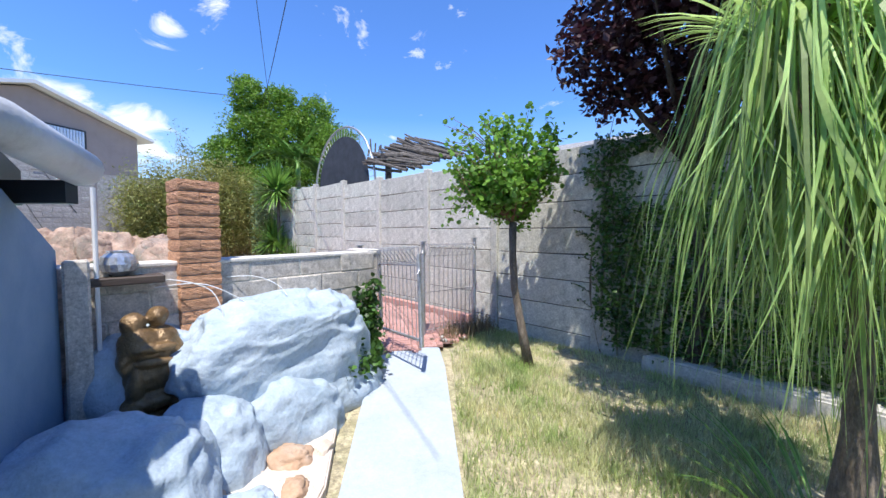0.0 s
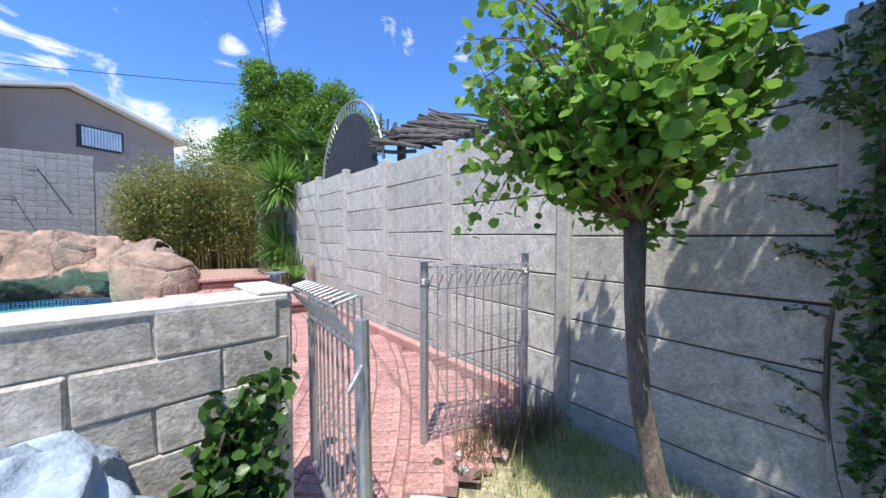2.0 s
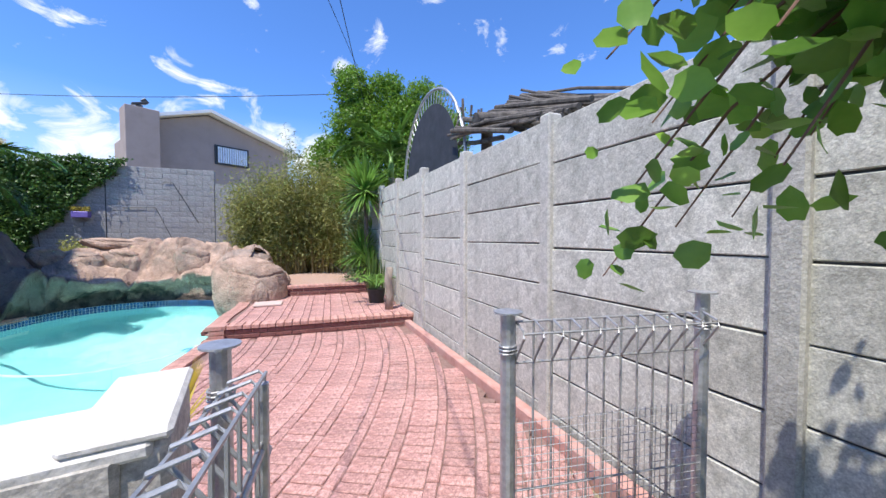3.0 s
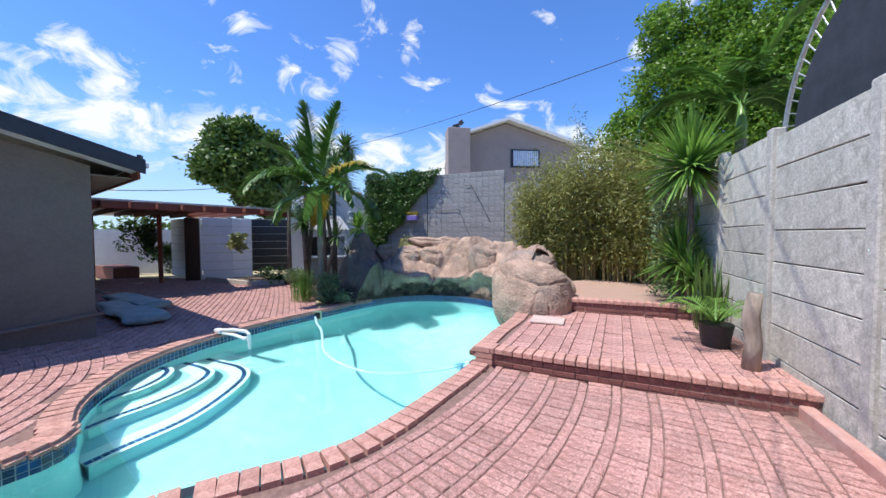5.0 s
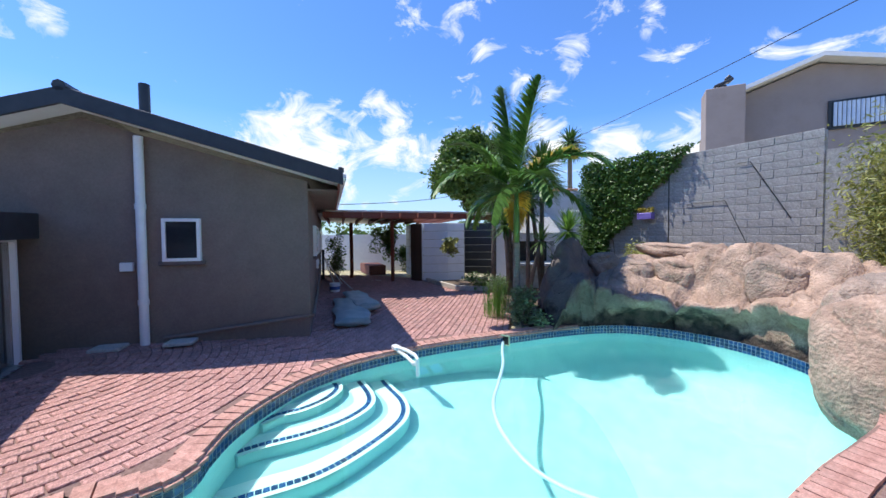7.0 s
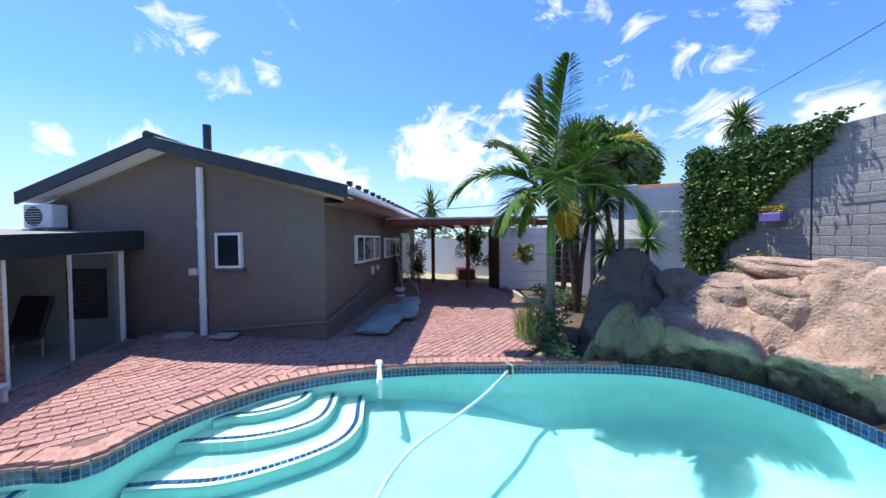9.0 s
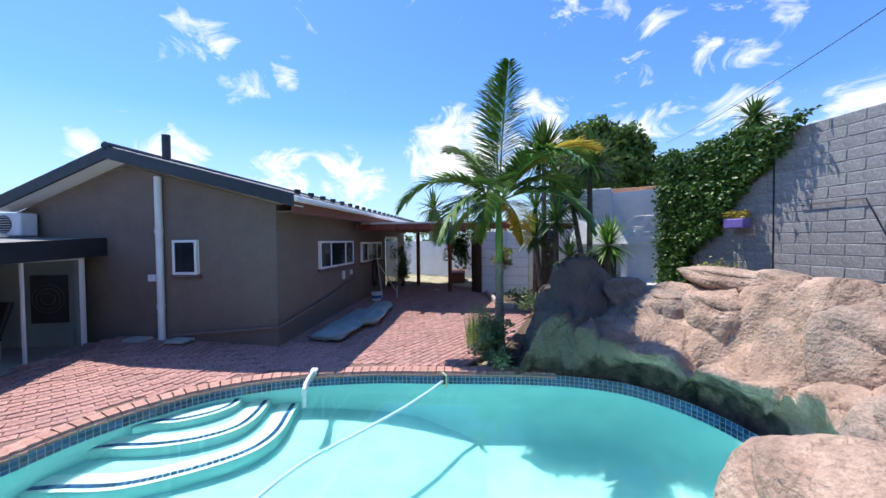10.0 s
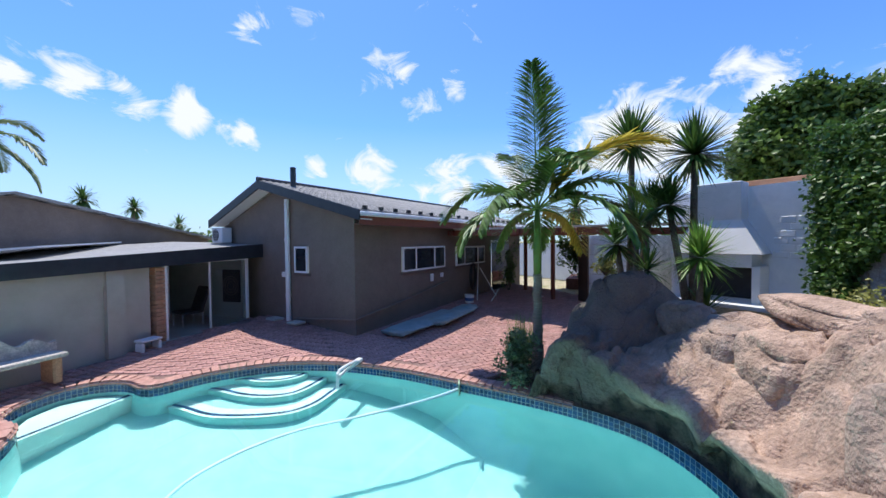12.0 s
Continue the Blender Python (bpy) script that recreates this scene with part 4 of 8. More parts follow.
def build_steps():
    steps = holder("pool_steps", "three curved white pool steps with blue tile nosing lines under water", "pool steps", pose(-5.95, 2.9, -0.6))
    inv = steps.matrix_world.inverted()
    for z, keys in STEPS:
        pts = [tuple(p) for p in curve_round(keys, 0.056, False)]
        nose = []
        for k, p in enumerate(pts):
            a, b = Vector(pts[max(0, k - 1)]), Vector(pts[min(len(pts) - 1, k + 1)])
            d = (b - a).normalized()
            nose.append((p[0] + d.y * 0.07, p[1] - d.x * 0.07))
        # Turquoise body and white edge band paint in how water shades each tread.
        bm = bmesh.new()
        prism(bm, nose + [(pts[-1][0], pts[-1][1] - 0.35), (pts[0][0], pts[0][1] - 0.12)] if z > -0.5 else nose + [(-7.0, 3.12), (-6.4, 2.88), (-5.9, 2.80), (-5.3, 2.82)], -1.3, z, 0.0)
        bmesh.ops.transform(bm, matrix=inv, verts=bm.verts)
        part("step", bm, M_POOL, steps, "plastered step with the water's shading painted in as turquoise")
        bm = bmesh.new()
        inner_ = []
        for k, p in enumerate(pts):
            a, b = Vector(pts[max(0, k - 1)]), Vector(pts[min(len(pts) - 1, k + 1)])
            d = (b - a).normalized()
            inner_.append((p[0] - d.y * 0.17, p[1] + d.x * 0.17))
        for k in range(len(pts) - 1):
            q4 = [bm.verts.new((*nose[k], z + 0.003)), bm.verts.new((*nose[k + 1], z + 0.003)), bm.verts.new((*inner_[k + 1], z + 0.003)), bm.verts.new((*inner_[k], z + 0.003))]
            f_ = bm.faces.new(q4)
        bmesh.ops.remove_doubles(bm, verts=bm.verts, dist=0.0005)
        r_ = bmesh.ops.extrude_face_region(bm, geom=bm.faces[:])
        bmesh.ops.translate(bm, verts=[v for v in r_["geom"] if isinstance(v, bmesh.types.BMVert)], vec=(0, 0, -0.03))
        bmesh.ops.recalc_face_normals(bm, faces=bm.faces)
        bmesh.ops.transform(bm, matrix=inv, verts=bm.verts)
        part("nosing", bm, M_STEP, steps, "white step nosing")
        bm = bmesh.new()
        for p, q in zip(pts, pts[1:]):
            m = frame2(p, q, z + 0.007)
            box(bm, (0.049, 0.05, 0.008), m @ pose(0.028, 0, 0))
        bmesh.ops.transform(bm, matrix=inv, verts=bm.verts)
        part("tile_line", bm, M_TILE, steps, "line of blue mosaic tiles")
    # raised shallow floor that falls away round the steps
    verts, faces = [], []
    for i in range(16):
        q = i / 15
        for j in range(64):
            a = 2 * math.pi * j / 64
            verts.append(inv @ Vector((-6.1 + (0.5 + 2.9 * q) * 1.45 * math.cos(a), 2.9 + (0.5 + 2.9 * q) * math.sin(a), -0.80 - 0.85 * max(0, q - 0.2) ** 1.3)))
    for i in range(15):
        for j in range(64):
            b_ = i * 64 + (j + 1) % 64
            faces.append((i * 64 + j, b_, b_ + 64, i * 64 + j + 64))
    raw("shallow_floor", verts, faces, M_POOL, steps, True)
    # seat in the niche
    bm = bmesh.new()
    prism(bm, [(-4.46, 2.72), (-4.3, 2.64), (-4.0, 2.55), (-3.66, 2.66), (-3.5, 2.95), (-3.5, 3.3), (-3.66, 3.58)], -1.3, -0.24)
    bmesh.ops.transform(bm, matrix=inv, verts=bm.verts)
    part("seat", bm, M_STEP, steps, "white underwater seat in the niche")
    bm = bmesh.new()
    for k in range(20):
        a = Vector((-4.44, 2.70)).lerp(Vector((-3.64, 3.56)), (k + 0.5) / 20)
        box(bm, (0.05, 0.05, 0.008), frame2((-4.44, 2.70), (-3.64, 3.56), -0.235) @ pose((a - Vector((-4.44, 2.70))).length, -0.04, 0))
    bmesh.ops.transform(bm, matrix=inv, verts=bm.verts)
    part("tile_line", bm, M_TILE, steps, "line of blue mosaic tiles")


build_steps()

bm = bmesh.new()
tube(bm, [(-7.40, 3.62, 0.06), (-7.20, 3.80, 0.06), (-7.06, 3.93, 0.03)], 0.024, 8)
tube(bm, [(-7.42, 3.60, 0.10), (-7.24, 3.78, 0.13), (-7.06, 3.96, 0.13), (-7.02, 4.0, 0.10), (-7.01, 4.01, -0.14)], 0.024, 10)
box(bm, (0.14, 0.09, 0.06), pose(-7.44, 3.58, 0.09, 0, 0, 45), 0.012)
box(bm, (0.06, 0.06, 0.05), pose(-7.05, 3.95, 0.03, 0, 0, 45), 0.01)
tagged(link("return_pipe", bm, M_PIPE, smooth=False), "bent white plastic water pipe clipped over the pool edge", "pool fitting")

sk = holder("skimmer", "square skimmer mouth with a green frame in the tile band", "pool skimmer", pose(-8.50, 5.02, -0.03, 0, 0, 57))
bm = bmesh.new()
for x_, z_, w_, h_ in ((0, 0.075, 0.26, 0.02), (0, -0.075, 0.26, 0.02), (-0.12, 0, 0.02, 0.15), (0.12, 0, 0.02, 0.15)):
    box(bm, (w_, 0.02, h_), pose(x_, -0.04, z_))
part("frame", bm, surface("pale_green_plastic", (0.30, 0.45, 0.30), (0.40, 0.52, 0.38), 5, 0.5, 0.05), sk)
bm = bmesh.new()
box(bm, (0.22, 0.01, 0.13), pose(0, -0.026, 0))
part("mouth", bm, M_BLACK, sk)

hose = [(-8.5, 5.0, -0.06), (-8.1, 5.0, -0.10), (-7.6, 5.03, -0.10), (-7.0, 5.0, -0.11), (-6.4, 4.97, -0.11), (-5.85, 5.10, -0.11), (-5.4, 5.38, -0.12), (-5.2, 5.8, -0.13), (-5.15, 6.25, -0.15), (-5.28, 6.52, -0.24)]
hose = [tuple(p) for p in curve_round(hose, 0.12, False)]
bm = bmesh.new()
tube(bm, hose, 0.022, 7)
tagged(link("suction_hose", bm, surface("pale_blue_hose", (0.42, 0.66, 0.74), (0.52, 0.74, 0.80), 6, 0.4, 0.1), smooth=True), "pale blue ribbed pool cleaner hose floating on the water", "pool hose")
cl = holder("pool_cleaner", "small blue automatic pool cleaner in the water", "pool cleaner", pose(-5.30, 6.58, -0.36, 0, 12, 30))
bm = bmesh.new()
bmesh.ops.create_uvsphere(bm, u_segments=18, v_segments=10, radius=0.13, matrix=Matrix.Diagonal((1.1, 0.9, 0.32, 1)))
part("body", bm, surface("blue_cleaner_plastic", (0.03, 0.22, 0.42), (0.05, 0.32, 0.52), 5, 0.3, 0.05), cl, "blue plastic body", True)
bm = bmesh.new()
tube(bm, [(0, 0, 0.02), (0.02, 0, 0.14), (0.0, 0.02, 0.2)], 0.03, 10)
part("swivel", bm, M_PIPE, cl)

# ---- paving pieces: courses of bricks laid in arcs ----
def brick_mesh(l, w, h, material, jitter=0.003):
    bm = boxmesh((l, w, h), 0.006, jitter)
    me = bpy.data.meshes.new("brick")
    bm.to_mesh(me)
    bm.free()
    me.materials.append(material)
    return me


def lay(centre, r0, r1, a0, a1, ok, height, near, pitch=0.108, along=0.212):
    """Courses of pavers in rings round centre. Gives (x, y, z, turn) of each."""
    out = []
    r = r0
    k = 0
    while r < r1:
        da = along / r
        a = a0 + (da / 2 if k % 2 else 0)
        while a < a1:
            x, y = centre[0] + r * math.cos(a), centre[1] + r * math.sin(a)
            if ok(x, y):
                out.append((x, y, height(x, y), math.degrees(a) + (90 if along > pitch else 0)))
            a += da
        r += pitch
        k += 1
    return out


def lay_mixed(centre, r0, r1, a0, a1, ok, height):
    """Rings that alternate stretchers along the course with bricks laid across it."""
    out, r, k = [], r0, 0
    while r < r1:
        wide = k % 2
        width, along = (0.212, 0.084) if wide else (0.080, 0.214)
        rc = r + width / 2
        a = a0 + random.uniform(0, along / rc)
        while a < a1:
            x, y = centre[0] + rc * math.cos(a), centre[1] + rc * math.sin(a)
            if ok(x, y):
                out.append((x, y, height(x, y), math.degrees(a) + (0 if wide else 90)))
            a += along / rc
        r += width
        k += 1
    return out


def put_bricks(owner_name, label, spots, near, material, limit=300, thick=0.05, size=(0.203, 0.099)):
    """The nearest pavers as objects of their own, the rest as one mesh."""
    owner = holder(owner_name, label, "paving")
    tagged(owner, kind="structure")
    spots.sort(key=lambda s: min(math.hypot(s[0] - n[0], s[1] - n[1]) for n in near))
    meshes = [brick_mesh(*size, thick, material) for _ in range(5)]
    for x, y, z, a in spots[:limit]:
        ob = new("brick", random.choice(meshes))
        ob.parent = owner
        ob.matrix_basis = pose(x, y, z - thick / 2 + random.uniform(-0.003, 0.003), random.uniform(-1, 1), random.uniform(-1, 1), a + random.uniform(-1.5, 1.5))
    base = boxmesh((*size, thick), 0.006)
    bv = [v.co.copy() for v in base.verts]
    bf = [[v.index for v in f.verts] for f in base.faces]
    base.free()
    verts, faces = [], []
    for x, y, z, a in spots[limit:]:
        m = pose(x, y, z - thick / 2 + random.uniform(-0.003, 0.003), random.uniform(-1, 1), random.uniform(-1, 1), a + random.uniform(-1.5, 1.5)) @ Matrix.Diagonal((random.uniform(0.95, 1.0), random.uniform(0.93, 1.0), 1, 1))
        o = len(verts)
        verts += [m @ v for v in bv]
        faces += [[i + o for i in f] for f in bf]
    if verts:
        rest = raw("bricks_rest", verts, faces, material, owner)
        tagged(rest, "worn red clay pavers", kind="stuff")
    return owner

# ---- things on and beside the house ----
RG = math.degrees(math.atan2(HU.y, HU.x))
RV = math.degrees(math.atan2(HV.y, HV.x))
x_, y_ = hp(2.11, -0.07)
dp = holder("downpipe", "white plastic drain pipe on the taupe gable wall", "downpipe", pose(x_, y_, 0.17))
bm = bmesh.new()
tube(bm, [(0, 0, 0), (0, 0, 2.82)], 0.055, 14)
part("pipe", bm, M_PIPE, dp, smooth=False)
for z_ in (0.55, 1.85):
    bm = bmesh.new()
    tube(bm, [(0, 0, z_), (0, 0, z_ + 0.07)], 0.064, 14)
    part("collar", bm, M_PIPE, dp)
x_, y_ = hp(2.09, 0.1)
bm = bmesh.new()
tube(bm, [(x_, y_, 3.1), (x_, y_, 3.75)], 0.065, 14)
tagged(link("flue", bm, M_TRIM), "charcoal metal flue pipe standing through the roof edge", "flue")
bm = bmesh.new()
box(bm, (0.15, 0.06, 0.12), pose(*hp(2.3, -0.03), 1.24, 0, 0, RG), 0.01)
tagged(link("meter_box", bm, M_PIPE), "small white electrical box on the gable wall", "electrical box")
for v_, z_, h_ in ((2.75, 1.02, 0.2), (3.25, 1.05, 0.12)):
    bm = bmesh.new()
    box(bm, (0.12, 0.05, h_), pose(*hp(-0.03, v_), z_, 0, 0, RV), 0.01)
    tagged(link("wall_box", bm, M_PIPE), "small white box on the taupe long wall", "electrical box")
bm = bmesh.new()
tube(bm, [(*hp(1.9, -0.06), 0.24), (*hp(0.6, -0.06), 0.36), (*hp(-0.06, -0.06), 0.42), (*hp(-0.07, 1.8), 0.62), (*hp(-0.07, 3.5), 0.86)], 0.025, 8)
tagged(link("wall_pipe", bm, M_TAN), "taupe painted water pipe along the foot of the wall", "pipe")
for u_ in (1.65, 2.45):
    bm = bmesh.new()
    box(bm, (0.34, 0.26, 0.05), pose(*hp(u_, -0.2), 0.2, 0, 0, RG), 0.01)
    tagged(link("drain_slab", bm, M_POST), "small concrete drain cover beside the wall", "drain cover")

ac = holder("air_conditioner", "white outdoor air conditioner unit on the gable wall", "air conditioner", pose(*hp(4.78, -0.2), 2.2, 0, 0, RG + 180))
bm = bmesh.new()
box(bm, (0.52, 0.26, 0.40), pose(0, 0, 0), 0.02)
part("casing", bm, M_PIPE, ac)
bm = bmesh.new()
tube(bm, [(-0.06, -0.128, 0), (-0.06, -0.138, 0)], 0.16, 24)
part("fan_opening", bm, M_BLACK, ac)
for k in range(7):
    bm = bmesh.new()
    box(bm, (0.30, 0.008, 0.008), pose(-0.06, -0.144, -0.13 + k * 0.043))
    part("grille_bar", bm, M_PIPE, ac)
for s_ in (-0.2, 0.2):
    bm = bmesh.new()
    box(bm, (0.03, 0.4, 0.03), pose(s_, 0.02, -0.225))
    part("bracket", bm, M_STEEL, ac)

# folded pool cover by the wall
def cover(m, l, w, seed, label):
    noise.seed_set(seed)
    verts, faces = [], []
    A_, B_ = 40, 24
    for i in range(A_ + 1):
        for j in range(B_ + 1):
            a = j / B_ * 2 * math.pi
            x = (i / A_ - 0.5) * l
            r = 1 + 0.25 * noise.noise(Vector((x * 1.8, math.cos(a) * 1.5, math.sin(a) * 1.5)))
            verts.append(m @ Vector((x + 0.04 * noise.noise(Vector((a, x, 3))), w / 2 * math.cos(a) * r, 0.07 + 0.075 * math.sin(a) * r + 0.03 * noise.noise(Vector((x * 3, a * 2, 1))))))
    for i in range(A_):
        for j in range(B_):
            q = i * (B_ + 1) + j
            faces.append((q, q + 1, q + B_ + 2, q + B_ + 1))
    faces.append(tuple(range(B_, -1, -1)))
    faces.append(tuple(A_ * (B_ + 1) + j for j in range(B_ + 1)))
    noise.seed_set(1)
    return tagged(raw("pool_cover", verts, faces, M_COVER, None, True), label, "pool cover")


cover(pose(-9.45, 1.92, 0.09, 0, 0, RV), 2.3, 0.62, 3, "folded grey-green plastic pool cover beside the house wall")
cover(pose(-10.35, 1.72, 0.14, 0, 0, RV + 6), 2.0, 0.5, 9, "rolled grey-green plastic pool cover on the paving")

bk = holder("bucket", "white plastic bucket with a printed band", "bucket", pose(*hp(-0.42, 4.15), 0.12))
bm = bmesh.new()
bmesh.ops.create_cone(bm, cap_ends=True, segments=24, radius1=0.12, radius2=0.145, depth=0.28, matrix=pose(0, 0, 0.14))
part("pail", bm, M_PIPE, bk)
bm = bmesh.new()
bmesh.ops.create_cone(bm, cap_ends=False, segments=24, radius1=0.132, radius2=0.138, depth=0.09, matrix=pose(0, 0, 0.15))
part("band", bm, surface("blue_print", (0.05, 0.10, 0.3), (0.08, 0.15, 0.35), 5, 0.5, 0), bk)

bm = bmesh.new()
for k in range(5):
    r_ = 0.34 - 0.03 * k
    c_ = Vector((*hp(-0.1 - 0.03 * (k % 2), 5.0), 0.85))
    tube(bm, [c_ + Vector((HV.x * r_ * math.cos(a) * 0.6, HV.y * r_ * math.cos(a) * 0.6, 0.42 * math.sin(a))) for a in [2 * math.pi * i / 20 for i in range(21)]], 0.02, 6)
tagged(link("garden_hose", bm, M_BLACK, smooth=True), "dark coiled garden hose hanging on the house wall", "garden hose")
for a_, b_ in (((-0.5, 4.5, 0.1), (-0.05, 5.5, 1.25)), ((-0.7, 5.6, 0.1), (-0.1, 5.5, 1.1)), ((-0.9, 4.6, 0.14), (-0.6, 5.9, 0.35))):
    bm = bmesh.new()
    tube(bm, [(*hp(a_[0], a_[1]), a_[2]), (*hp(b_[0], b_[1]), b_[2])], 0.016, 6)
    tagged(link("pole", bm, M_PIPE), "pale pole leaning against the house wall", "pole")

# ---- patio wing ----
WA, WB = Vector((-5.97, -0.55)), Vector((-2.70, 2.70))
WD = (WB - WA).normalized()
WN = Vector((-WD.y, WD.x))   # away from the pool? towards it: +WN
if (Vector((-6, 3)) - WA).dot(WN) < 0:
    WN = -WN


def wp(s, o=0.0):
    p = WA + WD * s + WN * o
    return (p.x, p.y)


M_ROOM = surface("pale_room_paint", (0.36, 0.39, 0.37), (0.44, 0.47, 0.44), 3, 0.8, 0.1, 60)


def build_wing():
    wing = holder("patio_wing", "flat-roofed patio wing with sliding door, brick pier and pale wall", "building", pose(*wp(0), 0))
    inv = wing.matrix_world.inverted()

    def put(name, a, b, z0, z1, th, mat, label="", bev=0.0, owner=None):
        bm = bmesh.new()
        L = math.dist(a, b)
        box(bm, (L, th, z1 - z0), inv @ frame2(a, b, 0) @ pose(L / 2, 0, (z0 + z1) / 2), bev)
        return part(name, bm, mat, owner or wing, label)
    put("wall", wp(2.22, -0.22), wp(4.25, -0.22), 0, 1.62, 0.22, M_TAN_L, "pale taupe plaster wall")
    put("pier", wp(2.66, -0.08), wp(2.92, -0.08), 0.1, 1.60, 0.10, M_TAN_L, "pale plastered pier")
    put("lintel_band", wp(2.92, -0.09), wp(4.24, -0.09), 1.30, 1.56, 0.04, M_TAN_L, "plaster band")
    put("wall", wp(-1.6, -3.4), wp(2.3, -3.4), 0, 1.9, 0.2, M_ROOM)
    put("wall", wp(-0.05, -3.4), wp(-0.05, -0.25), 0, 1.9, 0.2, M_ROOM, "pale grey-green painted end wall")
    put("floor", wp(0.0, -1.7), wp(2.3, -1.7), 0.10, 0.16, 3.4, surface("interior_tiles", (0.35, 0.33, 0.30), (0.45, 0.43, 0.40), 2, 0.3, 0.05), "pale interior floor")
    # roof slab with charcoal fascia
    def quad(name, pts, th, mat, label=""):
        bm = bmesh.new()
        t = [bm.verts.new(inv @ Vector(p)) for p in pts]
        d = [bm.verts.new(inv @ Vector((p[0] + th[0], p[1] + th[1], p[2] + th[2]))) for p in pts]
        bm.faces.new(t)
        bm.faces.new(d[::-1])
        for i in range(4):
            bm.faces.new((t[i], d[i], d[(i + 1) % 4], t[(i + 1) % 4]))
        bmesh.ops.recalc_face_normals(bm, faces=bm.faces)
        return part(name, bm, mat, wing, label)
    quad("roof", [(*wp(-0.95, -0.02), 1.96), (*wp(4.25, -0.02), 1.72), (*wp(4.25, -3.9), 1.78), (*wp(-0.95, -3.9), 2.04)], (0, 0, -0.04), M_ROOF, "grey sheet roof")
    quad("ceiling", [(*wp(-0.3, -0.1), 1.72), (*wp(2.3, -0.1), 1.66), (*wp(2.3, -3.4), 1.66), (*wp(-0.3, -3.4), 1.72)], (0, 0, -0.03), M_WHITE)
    quad("fascia", [(*wp(-0.96, 0.0), 1.65), (*wp(4.28, 0.0), 1.52), (*wp(4.28, 0.0), 1.74), (*wp(-0.96, 0.0), 1.985)], (WN.x * 0.04, WN.y * 0.04, 0), M_TRIM, "charcoal painted fascia")
    quad("side_fascia", [(*wp(4.26, -0.01), 1.50), (*wp(4.26, -3.9), 1.50), (*wp(4.26, -3.9), 1.80), (*wp(4.26, -0.01), 1.74)], (WD.x * 0.03, WD.y * 0.03, 0), M_TRIM)
    # sliding door
    door = new("door")
    door.parent = wing
    put("door_frame", wp(0.06, -0.06), wp(0.11, -0.06), 0.12, 1.64, 0.05, M_GLOSSW, "white aluminium frame", 0, door)
    put("door_frame", wp(1.96, -0.06), wp(2.0, -0.06), 0.12, 1.64, 0.08, M_GLOSSW, "", 0, door)
    put("door_frame", wp(0.12, -0.06), wp(1.96, -0.06), 0.12, 0.15, 0.08, M_GLOSSW, "", 0, door)
    put("door_frame", wp(0.12, -0.06), wp(1.96, -0.06), 1.59, 1.64, 0.08, M_GLOSSW, "", 0, door)
    put("stile", wp(1.02, -0.09), wp(1.05, -0.09), 0.15, 1.59, 0.03, M_GLOSSW, "", 0, door)
    put("pane", wp(0.12, -0.09), wp(1.02, -0.09), 0.15, 1.59, 0.008, M_PANE, "clear sliding glass", 0, door).visible_shadow = False
    # window seen through the room, and a dark picture
    put("picture", wp(0.08, -0.80), wp(0.08, -0.28), 0.55, 1.34, 0.03, M_BLACK, "dark wall hanging with a round ornament")
    for r_ in (0.10, 0.17, 0.23):
        bm = bmesh.new()
        tube(bm, [inv @ Vector((*wp(0.105, -0.54 + r_ * math.cos(a)), 0.95 + r_ * math.sin(a))) for a in [2 * math.pi * k / 24 for k in range(25)]], 0.008, 5)
        part("ornament_ring", bm, M_BARK, wing, "brown round ornament")
    put("inner_window", wp(1.2, -3.27), wp(1.9, -3.27), 0.7, 1.6, 0.05, M_GLOSSW, "white inner window frame")
    put("inner_pane", wp(1.26, -3.23), wp(1.84, -3.23), 0.76, 1.54, 0.03, M_DARKGLASS)
    put("inner_door_frame", wp(0.62, -1.9), wp(0.70, -1.9), 0.16, 1.62, 0.12, M_GLOSSW, "white inner door frame")
    put("inner_wall", wp(0.70, -1.9), wp(2.0, -1.9), 0.16, 1.64, 0.12, M_ROOM, "pale grey-green inner wall")
    # brick pier, each brick
    pier = new("brick_pier")
    pier.parent = wing
    for j in range(19):
        z = 0.15 + 0.076 * j
        offs = ((0.05, 0.20), (0.16, 0.09)) if j % 2 else ((0.105, 0.31),)
        xs = (2.06, 2.17) if j % 2 else (2.115,)
        for k, x in enumerate(xs):
            w = 0.105 if j % 2 else 0.22
            me = bpy.data.meshes.get("pier_brick_%d" % (j % 2))
            if not me:
                b2 = boxmesh((w, 0.2, 0.066), 0.005, 0.002)
                me = bpy.data.meshes.new("pier_brick_%d" % (j % 2))
                b2.to_mesh(me)
                b2.free()
                me.materials.append(M_FACEBRICK)
            ob = new("brick", me)
            ob.parent = pier
            ob.matrix_basis = inv @ pose(*wp(x - 0.06, -0.13), z, 0, 0, math.degrees(math.atan2(WD.y, WD.x)) + random.uniform(-1, 1))
    return wing


build_wing()

# chair and plant inside the room
ch = holder("lounge_chair", "dark low lounge chair inside the glazed room", "chair", pose(*wp(0.9, -0.9), 0.16, 0, 0, 30))
for nm, sz, m_ in (("seat", (0.45, 0.5, 0.06), pose(0, 0, 0.3)), ("backrest", (0.06, 0.5, 0.6), pose(-0.26, 0, 0.55, 0, -18, 0))):
    bm = bmesh.new()
    box(bm, sz, m_, 0.02)
    part(nm, bm, M_BLACK, ch)
for x_ in (-0.2, 0.2):
    for y_ in (-0.22, 0.22):
        bm = bmesh.new()
        tube(bm, [(x_, y_, 0), (x_, y_, 0.3)], 0.015, 6)
        part("leg", bm, M_STEEL, ch)

